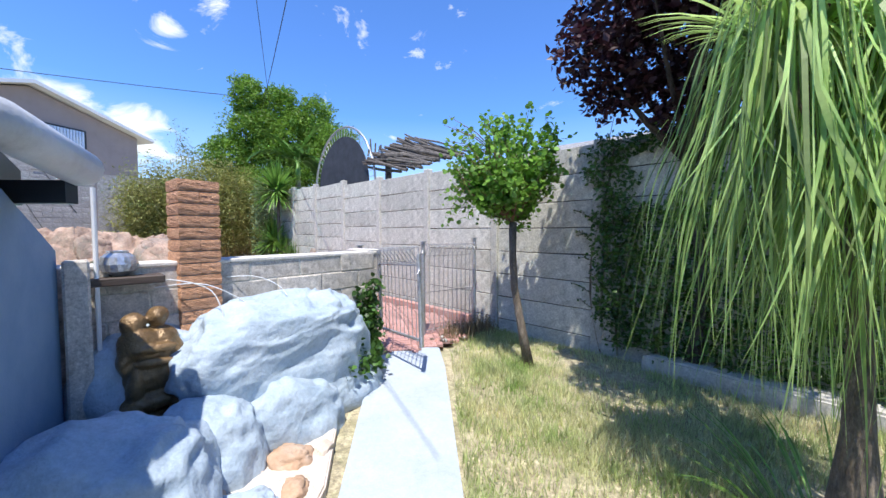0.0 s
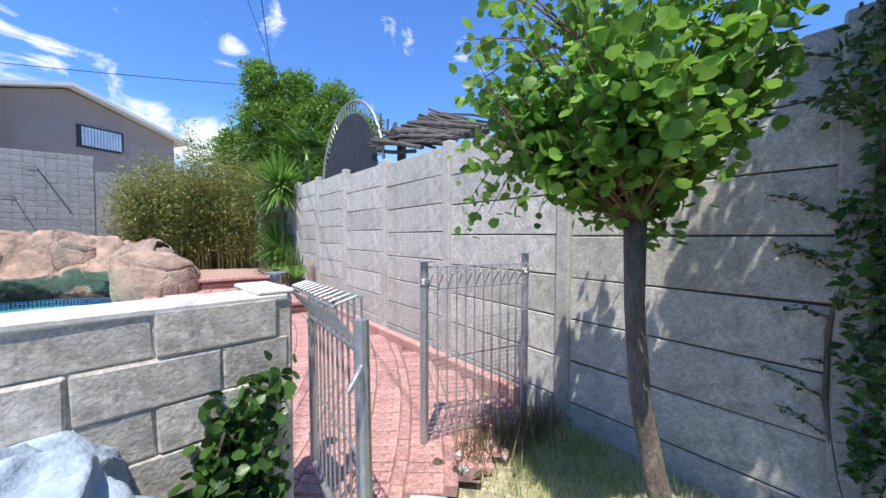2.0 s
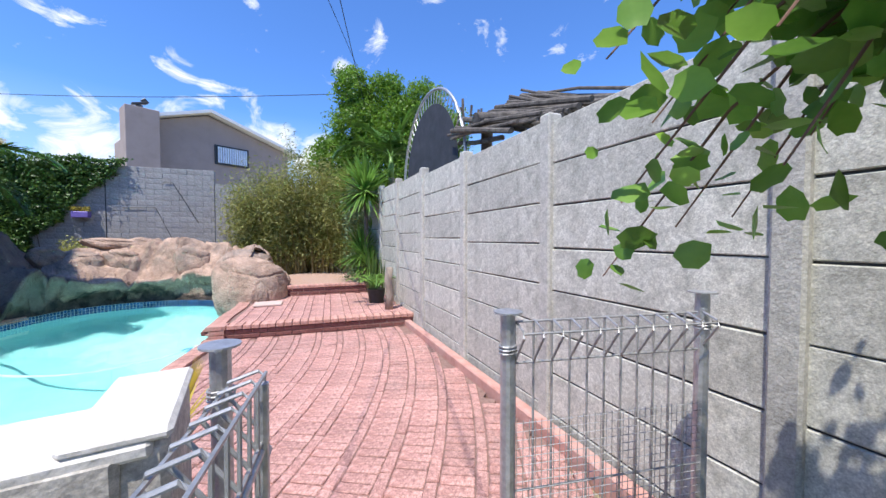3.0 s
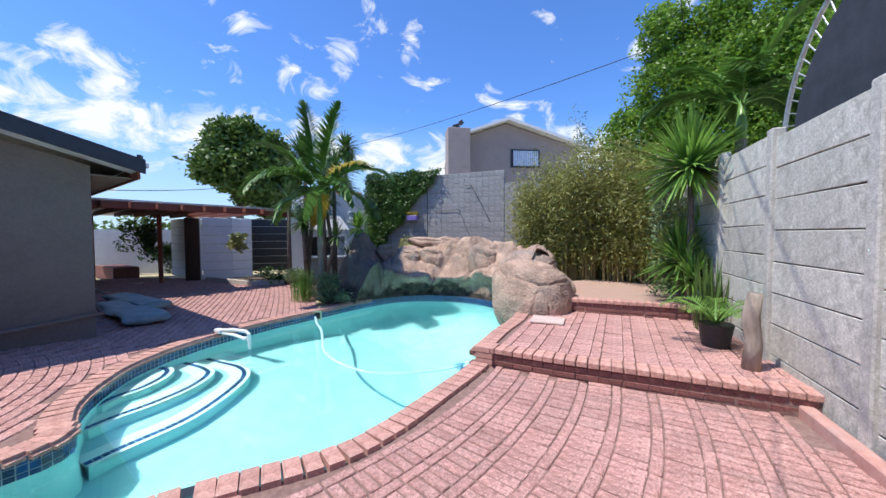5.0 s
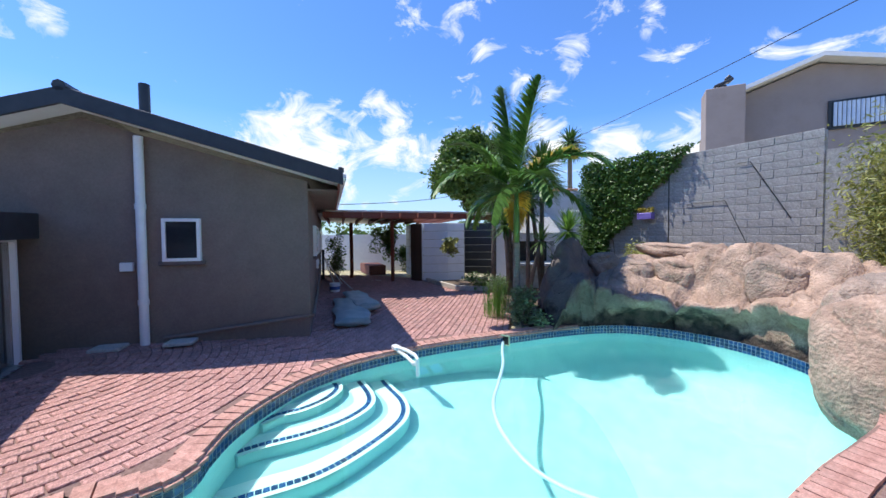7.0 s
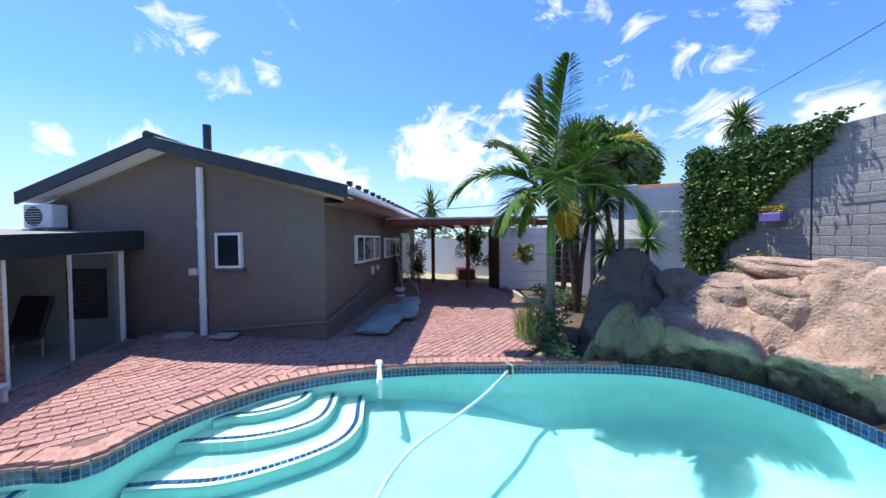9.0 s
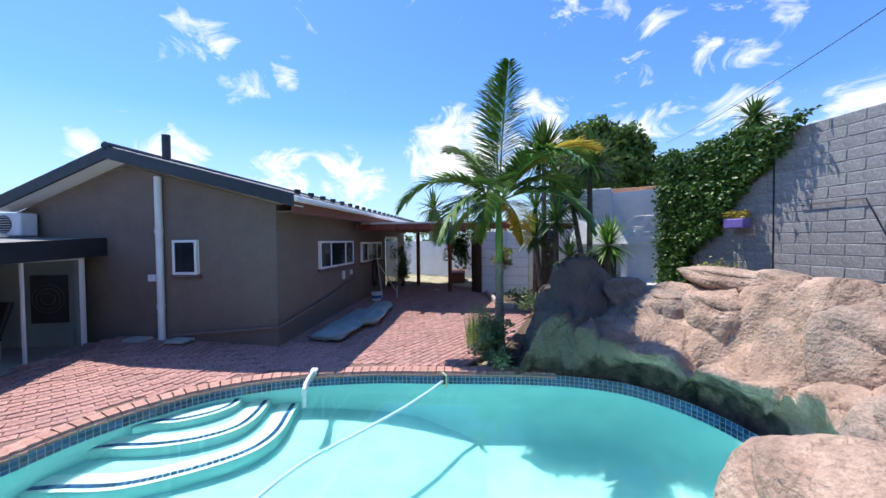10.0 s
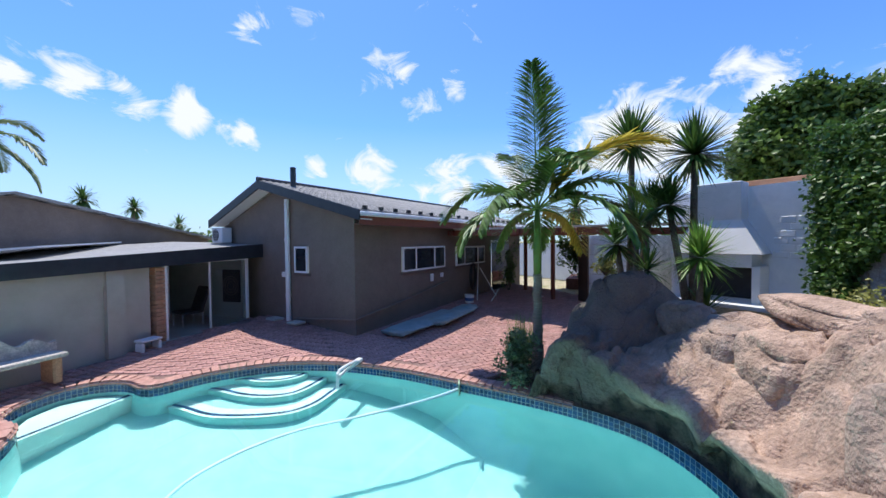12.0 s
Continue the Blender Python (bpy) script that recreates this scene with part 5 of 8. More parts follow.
# benches by the pale wall
def bench(s, w, h, label, mat, back):
    m = pose(*wp(s, 0.30 if back else 0.10), 0.1, 0, 0, math.degrees(math.atan2(WD.y, WD.x)))
    b = holder("garden_bench", label, "bench", m)
    bm = bmesh.new()
    box(bm, (w, 0.36 if back else 0.22, 0.06 if back else 0.04), pose(0, 0, h), 0.012)
    part("seat", bm, mat, b)
    for x in ((-w / 2 + 0.1, w / 2 - 0.1) if back else (-w / 2 + 0.03, w / 2 - 0.03)):
        bm = bmesh.new()
        box(bm, (0.1 if back else 0.05, 0.3 if back else 0.2, h - 0.03), pose(x, 0, (h - 0.03) / 2), 0.02)
        part("leg", bm, M_FACEBRICK if back else mat, b)
    if back:
        bm = bmesh.new()
        pts = [(x / 10 * w / 2, 0.16 + 0.10 * abs(math.cos(x / 10 * 2.2)) + 0.06 * math.cos(x)) for x in range(-10, 11)]
        top = [bm.verts.new((x, -0.15, h + z)) for x, z in pts]
        low = [bm.verts.new((x, -0.15, h + 0.03)) for x, z in pts]
        for k in range(20):
            bm.faces.new((top[k], top[k + 1], low[k + 1], low[k]))
        r = bmesh.ops.extrude_face_region(bm, geom=bm.faces[:])
        bmesh.ops.translate(bm, verts=[v for v in r["geom"] if isinstance(v, bmesh.types.BMVert)], vec=(0, 0.07, 0))
        bmesh.ops.recalc_face_normals(bm, faces=bm.faces)
        part("backrest", bm, mat, b, "scrolled cast concrete back")
    return b


bench(4.25, 1.15, 0.38, "weathered cast concrete garden bench with scrolled back by the wall", M_RENDERED, True)
bench(2.40, 0.34, 0.2, "small low white step bench by the pale wall", M_WHITE, False)

# wing behind, with shingled gable
bm = bmesh.new()
p0, p1, p2 = wp(-2.4, -4.2), wp(2.2, -4.2), wp(4.9, -4.2)
for pts in ([(p0, 1.9), (p1, 1.9), (p1, 3.05), (p0, 2.15)], [(p1, 1.9), (p2, 1.9), (p2, 2.5), (p1, 3.05)]):
    vs = [bm.verts.new((*p, z)) for p, z in pts]
    bm.faces.new(vs)
r = bmesh.ops.extrude_face_region(bm, geom=bm.faces[:])
bmesh.ops.translate(bm, verts=[v for v in r["geom"] if isinstance(v, bmesh.types.BMVert)], vec=(*(-WN * 0.2), 0))
bmesh.ops.recalc_face_normals(bm, faces=bm.faces)
back = holder("rear_wing", "dark taupe gable wing with a grey shingled roof behind the patio", "building")
part("wall", bm, M_TAN, back)
bm = bmesh.new()
for (sa, za), (sb, zb) in (((-2.6, 2.12), (2.2, 3.12)), ((2.2, 3.12), (5.1, 2.5))):
    n = 18
    for k in range(n):
        a, b = k / n, (k + 1) / n
        s0, s1, z0, z1 = sa + (sb - sa) * a, sa + (sb - sa) * b, za + (zb - za) * a, za + (zb - za) * b
        c = [Vector((*wp(s0, -4.0), z0 + 0.02)), Vector((*wp(s1, -4.0), z1 + 0.02)), Vector((*wp(s1, -10), z1 + 0.02)), Vector((*wp(s0, -10), z0 + 0.02))]
        t = [bm.verts.new(p) for p in c]
        d = [bm.verts.new(p - Vector((0, 0, 0.05 + 0.02 * (k % 2)))) for p in c]
        bm.faces.new(t)
        bm.faces.new(d[::-1])
        for i in range(4):
            bm.faces.new((t[i], d[i], d[(i + 1) % 4], t[(i + 1) % 4]))
bmesh.ops.recalc_face_normals(bm, faces=bm.faces)
tagged(part("shingled_roof", bm, M_ROOF, back, "grey shingled roof"), kind="stuff")

# ---- pergola roof, shed, fireplace and back yard ----
perg = holder("pergola_roof", "lean-to sheet roof on red oxide timber beams", "pergola", pose(-13, 2, 0))
inv = perg.matrix_world.inverted()
PF = [(-11.05, 0.45), (-12.95, 3.85), (-13.9, 5.6)]
bm = bmesh.new()
prism(bm, [PF[0], PF[1], PF[2], (-14.5, 5.4), (-13.6, 3.7), (-12.9, 2.2), (-15.0, 1.6), (-18.5, 1.2), (-18.5, -2.5), (-14.0, -2.0)], 2.30, 2.34)
bmesh.ops.transform(bm, matrix=inv, verts=bm.verts)
part("roof_sheet", bm, surface("painted_roof_sheet", (0.62, 0.58, 0.52), (0.74, 0.70, 0.66), 5, 0.6, 0.2, 40, stain=(0.45, 0.30, 0.22), stain_scale=2), perg, "pale weathered roof sheet")
for a, b, z, h in ((PF[0], PF[1], 2.21, 0.16), (PF[1], PF[2], 2.17, 0.15)):
    bm = bmesh.new()
    box(bm, (math.dist(a, b), 0.06, h), inv @ frame2(a, b, z) @ pose(math.dist(a, b) / 2, 0.03, 0), 0.008)
    part("fascia_beam", bm, M_RUST, perg, "red oxide fascia beam")
for k in range(9):
    q = k / 8
    a = Vector(PF[0]).lerp(Vector(PF[1]), q)
    b = a + Vector((-4.2, -2.2))
    bm = bmesh.new()
    box(bm, ((b - a).length + 0.24, 0.06, 0.13), inv @ frame2(a, b, 2.21) @ pose((b - a).length / 2 - 0.12, 0, 0), 0.006)
    part("rafter", bm, M_RUST, perg)
for x, y in ((-14.3, 1.1), (-14.7, -0.6)):
    bm = bmesh.new()
    box(bm, (0.1, 0.1, 2.15), inv @ pose(x, y, 1.1), 0.006)
    part("post", bm, M_RUST, perg)

# shed walls of white precast panels
shed = holder("shed", "white painted precast panel shed under the sheet roof", "shed", pose(-15.1, 2.8, 0))
inv = shed.matrix_world.inverted()


def panels(a, b, z0, z1, n, mat=M_WHITE):
    L = math.dist(a, b)
    h = (z1 - z0) / n
    bm = bmesh.new()
    box(bm, (L - 0.01, 0.03, z1 - z0), inv @ frame2(a, b, 0) @ pose(L / 2, 0, (z0 + z1) / 2))
    part("backing", bm, M_CONC, shed)
    for k in range(n):
        bm = bmesh.new()
        box(bm, (L, 0.06, h - 0.018), inv @ frame2(a, b, 0) @ pose(L / 2, 0, z0 + h * (k + 0.5)), 0.008)
        part("panel", bm, mat, shed)


panels((-14.9, 2.04), (-15.05, 2.85), 0.1, 2.12, 7)
panels((-15.05, 2.85), (-15.35, 3.4), 0.1, 2.12, 7)
panels((-14.9, 2.0), (-17.2, 0.7), 0.1, 2.12, 7)
panels((-15.3, 4.75), (-15.25, 5.15), 0.1, 2.12, 7)
# Black back panels stand in for the shade inside the open shed.
panels((-17.5, 3.0), (-17.3, 6.0), 0.1, 2.2, 7, M_BLACK)
for a, b in (((-15.35, 3.4), (-17.4, 3.1)), ((-15.25, 5.15), (-17.3, 5.4))):
    bm = bmesh.new()
    box(bm, (math.dist(a, b), 0.06, 2.0), inv @ frame2(a, b, 0) @ pose(math.dist(a, b) / 2, 0, 1.1))
    part("side_wall", bm, M_CONC, shed)
bm = bmesh.new()
box(bm, (0.06, 0.42, 2.0), inv @ pose(-14.88, 1.78, 1.1, 0, 0, -12), 0.01)
part("door", bm, surface("dark_brown_door", (0.05, 0.028, 0.018), (0.09, 0.05, 0.03), 6, 0.6, 0.2, stretch=(1, 1, 0.2)), shed, "dark brown timber door")

# white boundary behind and block planter
bm = bmesh.new()
prism(bm, [(-19.5, -13), (-19.5, 6.5), (-19.7, 6.5), (-19.7, -13)], 0, 1.8)
tagged(link("wall_far_white", bm, M_WHITE), "low white garden wall behind the shed", "wall", kind="structure")
bm = bmesh.new()
prism(bm, [(-19.2, -1.4), (-17.6, -0.4), (-17.2, -1.0), (-18.9, -2.2)], 0, 0.42, 0.02)
tagged(link("planter_box", bm, M_DARKBRICK), "low dark brick planter in the back yard", "planter")
bm = bmesh.new()
prism(bm, [(-15.7, -1.0), (-14.3, 0.7), (-14.0, 0.4), (-15.3, -1.35)], 0.1, 0.16, 0.01)
tagged(link("sunlit_slab", bm, M_WHITE), "white concrete step slab in the yard", "slab", kind="structure")
bm = bmesh.new()
line_ = [(-15.5, 1.7), (-14.2, 2.7), (-13.1, 3.5), (-13.0, 4.45)]
for a, b in zip(line_, line_[1:]):
    box(bm, (math.dist(a, b), 0.1, 0.14), frame2(a, b, 0.12) @ pose(math.dist(a, b) / 2, 0, 0), 0.01)
tagged(link("bed_kerb", bm, M_RENDERED), "low cement kerb round the planting bed", "kerb", kind="structure")
bm = bmesh.new()
prism(bm, [(-15.3, 2.0), (-14.2, 2.78), (-13.15, 3.5), (-13.05, 4.5), (-9.6, 5.3), (-9.6, 6.5), (-12.0, 7.0), (-14.1, 6.9), (-15.0, 5.0)], -0.03, 0.10)
tagged(link("planting_bed", bm, M_SOIL), "dark soil planting bed with shrubs", "planting bed", kind="structure")

# white wall and built-in fireplace
bm = bmesh.new()
prism(bm, [(-14.10, 7.45), (-14.42, 4.6), (-14.62, 4.6), (-14.30, 7.45)], 0, 2.98)
fp_wall = tagged(link("wall_west_white", bm, M_WHITE), "white painted block wall with a scuffed brick patch", "wall", kind="structure")
bm = bmesh.new()
prism(bm, [(-13.86, 7.24), (-13.80, 7.32), (-14.30, 7.64), (-14.36, 7.56)], 0, 3.1)
tagged(link("wall_post", bm, M_TRIM), "dark post between white wall and block wall", "post", kind="structure")
fp = holder("fireplace", "white plastered outdoor braai fireplace with a tapered hood and chimney", "fireplace", pose(-14.28, 5.75, 0, 0, 0, 90 + math.degrees(math.atan2(0.27, -2.4)) - 90))
fp.matrix_world = pose(-14.24, 5.72, 0, 0, 0, -84 + 90)
bm = bmesh.new()
for sz, m_ in (((0.62, 0.12, 1.5), pose(0.31, -0.62, 0.75)), ((0.62, 0.12, 1.5), pose(0.31, 0.62, 0.75)), ((0.62, 1.12, 0.85), pose(0.31, 0, 0.425)), ((0.62, 1.12, 0.25), pose(0.31, 0, 1.6))):
    box(bm, sz, m_, 0.01)
part("body", bm, M_WHITE, fp)
bm = bmesh.new()
lo = [(0, -0.72), (0.68, -0.72), (0.68, 0.72), (0, 0.72)]
hi = [(0, -0.42), (0.42, -0.42), (0.42, 0.35), (0, 0.35)]
a_ = [bm.verts.new((x, y, 1.72)) for x, y in lo]
b_ = [bm.verts.new((x, y, 2.35)) for x, y in hi]
bm.faces.new(a_[::-1])
bm.faces.new(b_)
for i in range(4):
    bm.faces.new((a_[i], a_[(i + 1) % 4], b_[(i + 1) % 4], b_[i]))
part("hood", bm, M_WHITE, fp, "tapered white hood")
bm = bmesh.new()
box(bm, (0.42, 0.77, 0.72), pose(0.21, -0.035, 2.70), 0.01)
part("chimney", bm, M_WHITE, fp)
bm = bmesh.new()
box(bm, (0.02, 1.1, 0.62), pose(0.03, 0, 1.16))
part("firebox", bm, M_BLACK, fp, "sooty black firebox")
bm = bmesh.new()
box(bm, (0.82, 2.4, 0.08), pose(0.5, 0.5, 0.80), 0.01)
part("counter", bm, M_WHITE, fp)
bm = bmesh.new()
box(bm, (0.70, 2.3, 0.7), pose(0.40, 0.5, 0.38), 0.01)
part("plinth", bm, M_CONC, fp)
# scuffed patch where the blocks of the white wall show
patch_a, patch_b = Vector((-14.42, 4.6)), Vector((-14.10, 7.45))
for j in range(6):
    for i in range(4):
        if (i + j) % 5 == 4:
            continue
        bm = boxmesh((0.205 - 0.03 * (i % 2), 0.02, 0.108), 0.006, 0.003)
        ob = link("block", bm, M_WHITE, fp_wall)
        p_ = patch_a.lerp(patch_b, 0.69 + 0.078 * i + (0.035 if j % 2 else 0.0))
        ob.matrix_world = pose(p_.x + 0.004, p_.y, 1.70 + 0.125 * j, 0, 0, math.degrees(math.atan2(2.85, 0.32)) + random.uniform(-0.6, 0.6))
# brown strip and terracotta roof edge above the white wall
bm = bmesh.new()
box(bm, (0.3, 1.6, 0.10), pose(-14.5, 6.3, 3.04, 0, 0, 6), 0.01)
tagged(link("terracotta_ledge", bm, surface("terracotta_ledge", (0.5, 0.24, 0.13), (0.6, 0.32, 0.18), 6, 0.8, 0.2)), "terracotta coloured ledge on top of the white wall", "ledge", kind="structure")

# hanging planter on the block wall
hpz = holder("hanging_planter", "purple rectangular planter with small yellow flowers on the block wall", "planter", pose(-12.36, 8.37, 2.08, 0, 0, math.degrees(math.atan2(3.55, 3.85))))
bm = bmesh.new()
box(bm, (0.36, 0.16, 0.16), pose(0, -0.06, 0), 0.015)
part("box", bm, surface("purple_plastic", (0.14, 0.10, 0.36), (0.2, 0.15, 0.45), 4, 0.4, 0.05), hpz)
bm = bmesh.new()
tube(bm, [(-0.15, 0.02, 0.06), (0.0, 0.04, 0.3), (0.15, 0.02, 0.06)], 0.006, 5)
part("hanger", bm, M_WIRE, hpz)
# dark crack lines and cable runs on the wall
for a, b, c in (((-11.9, 2.3), (-11.35, 2.32), (-10.95, 1.0)), ((-11.2, 3.05), (-11.05, 3.05), (-10.6, 1.9))):
    bm = bmesh.new()
    def wl_(x, z):
        q = (x + 14.15) / 3.85
        return (x + 0.09 , 7.0 + 3.55 * q - 0.095, z)
    tube(bm, [wl_(*a), wl_(*b), wl_(*c)], 0.008, 5)
    tagged(link("wall_cable", bm, M_BLACK), "thin black cable fixed across the block wall", "cable")
bm = bmesh.new()
tube(bm, [(-12.1, 8.75, 0.9), (-12.1, 8.75, 3.2)], 0.012, 6)
tagged(link("wall_cable", bm, M_BLACK), "thin black upright cable on the block wall", "cable")

# ---- garden gate, posts and mesh ----
def cap_post(x, y, h, name="fence_post"):
    p = holder(name, "galvanised round steel post with a welded disc cap", "post", pose(x, y, 0))
    bm = bmesh.new()
    tube(bm, [(0, 0, -0.05), (0, 0, h)], 0.026, 12)
    part("tube", bm, M_STEEL, p)
    bm = bmesh.new()
    tube(bm, [(0, 0, h), (0, 0, h + 0.006)], 0.05, 18)
    part("cap", bm, M_STEEL, p, "flat disc cap")
    for k in range(3):
        bm = bmesh.new()
        tube(bm, [(0.029 * math.cos(a), 0.034 * math.sin(a), h - 0.12 - 0.012 * k + 0.01 * a / 6.28) for a in [2 * math.pi * i / 10 for i in range(11)]], 0.0035, 5)
        part("wire_tie", bm, M_WIRE, p)
    return p


cap_post(-0.90, 3.83, 1.175)
cap_post(-0.25, 4.40, 1.20)
cap_post(0.43, 4.86, 1.24)


def wire_panel(owner, L, z0, z1, n, curl):
    """Upright wires with a folded top, and cross wires."""
    for k in range(n + 1):
        x = L * k / n
        bm = bmesh.new()
        tube(bm, [(x, 0, z0), (x, 0, z1 + 0.10), (x, -0.012, z1 + 0.11), (x, -curl, z1 + 0.09), (x, -curl - 0.01, z1 + 0.07), (x, 0, z1 - 0.04)], 0.0045, 6)
        part("wire", bm, M_WIRE, owner)
    for z, y in ((z0 + 0.02, 0), ((z0 + z1) / 2, 0), (z1 - 0.04, 0), (z1 + 0.105, 0.004), (z1 + 0.08, -curl)):
        bm = bmesh.new()
        tube(bm, [(0, y, z), (L, y, z)], 0.0045, 5)
        part("wire", bm, M_WIRE, owner)


ga, gb = (-0.67, 3.75), (-0.185, 3.13)
gate = holder("garden_gate", "galvanised steel gate with welded wire infill, standing open", "gate", frame2(ga, gb, 0) @ pose(0, 0, 0, 0, -3, 0))
GLEN = math.dist(ga, gb)
for pts, r_ in (([(0.03, 0, 0.28), (0.03, 0, 1.13)], 0.016), ([(GLEN, 0, 0.24), (GLEN, 0, 1.08)], 0.022), ([(0.03, 0, 0.30), (GLEN, 0, 0.30)], 0.014), ([(0.03, 0, 0.98), (GLEN, 0, 0.98)], 0.009)):
    bm = bmesh.new()
    tube(bm, pts, r_, 10)
    part("frame_tube", bm, M_STEEL, gate)
wire_panel(gate, GLEN, 0.27, 1.04, 11, 0.075)
bm = bmesh.new()
tube(bm, [(GLEN, 0, 0.95), (GLEN + 0.05, -0.03, 0.94), (GLEN + 0.06, -0.06, 0.90)], 0.008, 8)
part("latch", bm, M_STEEL, gate)
for z_ in (0.4, 0.95):
    bm = bmesh.new()
    tube(bm, [(-0.03, 0, z_), (0.04, 0, z_)], 0.012, 8)
    part("hinge", bm, M_STEEL, gate)

ma, mb = (-0.23, 4.42), (0.42, 4.85)
mesh_ = holder("mesh_panel", "galvanised wire fence panel with small mesh tied over its foot", "fence panel", frame2(ma, mb, 0))
ML = math.dist(ma, mb)
wire_panel(mesh_, ML, 0.06, 1.06, 11, 0.07)
bm = bmesh.new()
for k in range(34):
    x_ = ML * k / 33
    tube(bm, [(x_, -0.015, 0.05), (x_ + 0.003, -0.015, 0.82)], 0.0016, 3, False)
for k in range(26):
    z_ = 0.06 + 0.03 * k
    tube(bm, [(0, -0.015, z_), (ML, -0.015, z_)], 0.0016, 3, False)
ob = link("small_mesh", bm, M_WIRE, mesh_)
tagged(ob, "fine square wire mesh", kind="stuff")

# rubble and dry stems at the foot of the fence
for k in range(26):
    bm = bmesh.new()
    bmesh.ops.create_icosphere(bm, subdivisions=1, radius=random.uniform(0.012, 0.04))
    for v in bm.verts:
        v.co *= random.uniform(0.7, 1.2)
    q = k / 25
    ob = link("stone", bm, random.choice((M_POST, M_COPING, M_SOIL)))
    ob.matrix_world = pose(-0.1 + 0.5 * q + random.uniform(-0.1, 0.1), 4.12 + 0.45 * q + random.uniform(-0.12, 0.12), 0.02, 0, 0, random.uniform(0, 360))
    tagged(ob, "broken stone at the foot of the fence", "stone", "rubble by the gate")

weeds = holder("weeds", "dry brown weeds and stems at the foot of the mesh fence", "weeds", pose(0.3, 4.5, 0))
verts, faces = [], []
for k in range(420):
    q = random.uniform(-0.75, 1.0)
    c_ = Vector((0.36 * q + random.gauss(0, 0.07), 0.28 * q + random.gauss(0, 0.09), 0.0))
    top = c_ + Vector((random.gauss(0, 0.06), random.gauss(0, 0.06), random.uniform(0.06, 0.30)))
    side = Vector((random.uniform(-1, 1), random.uniform(-1, 1), 0)).normalized() * 0.006
    o_ = len(verts)
    verts += [c_ - side, c_ + side, top]
    faces.append((o_, o_ + 1, o_ + 2))
tagged(raw("stem", verts, faces, surface("dry_stem", (0.16, 0.11, 0.06), (0.34, 0.26, 0.15), 6, 0.9, 0.0, rnd=0.2), weeds), kind="stuff")

# thicker end of the low wall
bm = bmesh.new()
box(bm, (0.13, 0.31, 1.125), pose(0, 0, 0.5625), 0.012)
ob = link("wall_gate_pier", bm, M_RENDERED)
ob.matrix_world = frame2(BLOCK_A, BLOCK_B, 0) @ pose(math.dist(BLOCK_A, BLOCK_B) - 0.045, 0.062, 0)
tagged(ob, "whitewashed thick end of the low block wall", "wall pier", kind="structure")

bm = bmesh.new()
box(bm, (0.145, 0.325, 0.022), pose(0, 0, 1.137), 0.008)
cap = link("pier_capping", bm, M_WASH)
cap.matrix_world = ob.matrix_world.copy()
tagged(cap, "whitewashed mortar cap on the wall end", "capping", kind="structure")

# ---- brick pillar by the fountain ----
def pillar():
    a = math.atan2(BLOCK_B[1] - BLOCK_A[1], BLOCK_B[0] - BLOCK_A[0])
    m = pose(-1.66, 2.36, 0, 0, 0, math.degrees(a))
    p = holder("brick_pillar", "square rusticated orange face brick pillar beside the low wall", "pillar", m)
    me1, me2 = None, None
    for j in range(13):
        z = 0.66 + 0.0765 * j
        if j % 2:
            lay_ = [(-0.058, 0.0, 0.110, 0.23), (0.058, 0.0, 0.110, 0.23)]
        else:
            lay_ = [(0.0, 0.0, 0.228, 0.23)]
        for x, y, w, d in lay_:
            b2 = boxmesh((w, d, 0.069), 0.0)
            bmesh.ops.subdivide_edges(b2, edges=b2.edges[:], cuts=3, use_grid_fill=True)
            for v in b2.verts:
                if abs(v.co.z) < 0.03:
                    v.co.x += math.copysign(random.uniform(0, 0.005), v.co.x) if abs(abs(v.co.x) - w / 2) < 0.001 else 0
                    v.co.y += math.copysign(random.uniform(0, 0.006), v.co.y) if abs(abs(v.co.y) - d / 2) < 0.001 else 0
            ob = part("brick", b2, M_FACEBRICK, p)
            ob.matrix_basis = pose(x, y, z + 0.034)
    bm = bmesh.new()
    box(bm, (0.21, 0.21, 1.6), pose(0, 0, 0.825))
    part("core", bm, M_MORTAR, p)


pillar()

M_SAND = surface("pale_sandstone", (0.55, 0.46, 0.38), (0.78, 0.70, 0.62), 8, 0.9, 0.8, 50, stain=(0.42, 0.24, 0.14), stain_scale=3)
M_SAND_D = surface("ochre_sandstone", (0.36, 0.22, 0.13), (0.56, 0.38, 0.26), 8, 0.9, 0.8, 50, stain=(0.65, 0.58, 0.5), stain_scale=3)
# ---- painted rock fountain ----
def boulder(name, c, r, turn, seed, mat, label, cat="rock", amp=0.16, sub=5, ex=0.8):
    noise.seed_set(seed)
    bm = bmesh.new()
    bmesh.ops.create_icosphere(bm, subdivisions=sub, radius=1.0)
    rm = Euler([radians(a) for a in turn]).to_matrix()
    for v in bm.verts:
        p = v.co.copy()
        k = 1 + amp * 1.5 * noise.noise(p * 1.1) - amp * 1.1 * abs(noise.noise(p * 2.3 + Vector((5, 0, 0)))) + amp * 0.22 * noise.noise(p * 6) + 0.008 * noise.noise(p * 17) - 0.035 * max(0.0, 0.035 - abs(noise.noise(p * 1.5 + Vector((3, 1, 8))))) / 0.035
        q = Vector((math.copysign(abs(p.x) ** ex, p.x), math.copysign(abs(p.y) ** ex, p.y), math.copysign(abs(p.z) ** ex, p.z)))
        v.co = rm @ Vector((q.x * r[0] * k, q.y * r[1] * k, q.z * r[2] * k)) + Vector(c)
    noise.seed_set(1)
    return tagged(link(name, bm, mat, smooth=True), label, cat)


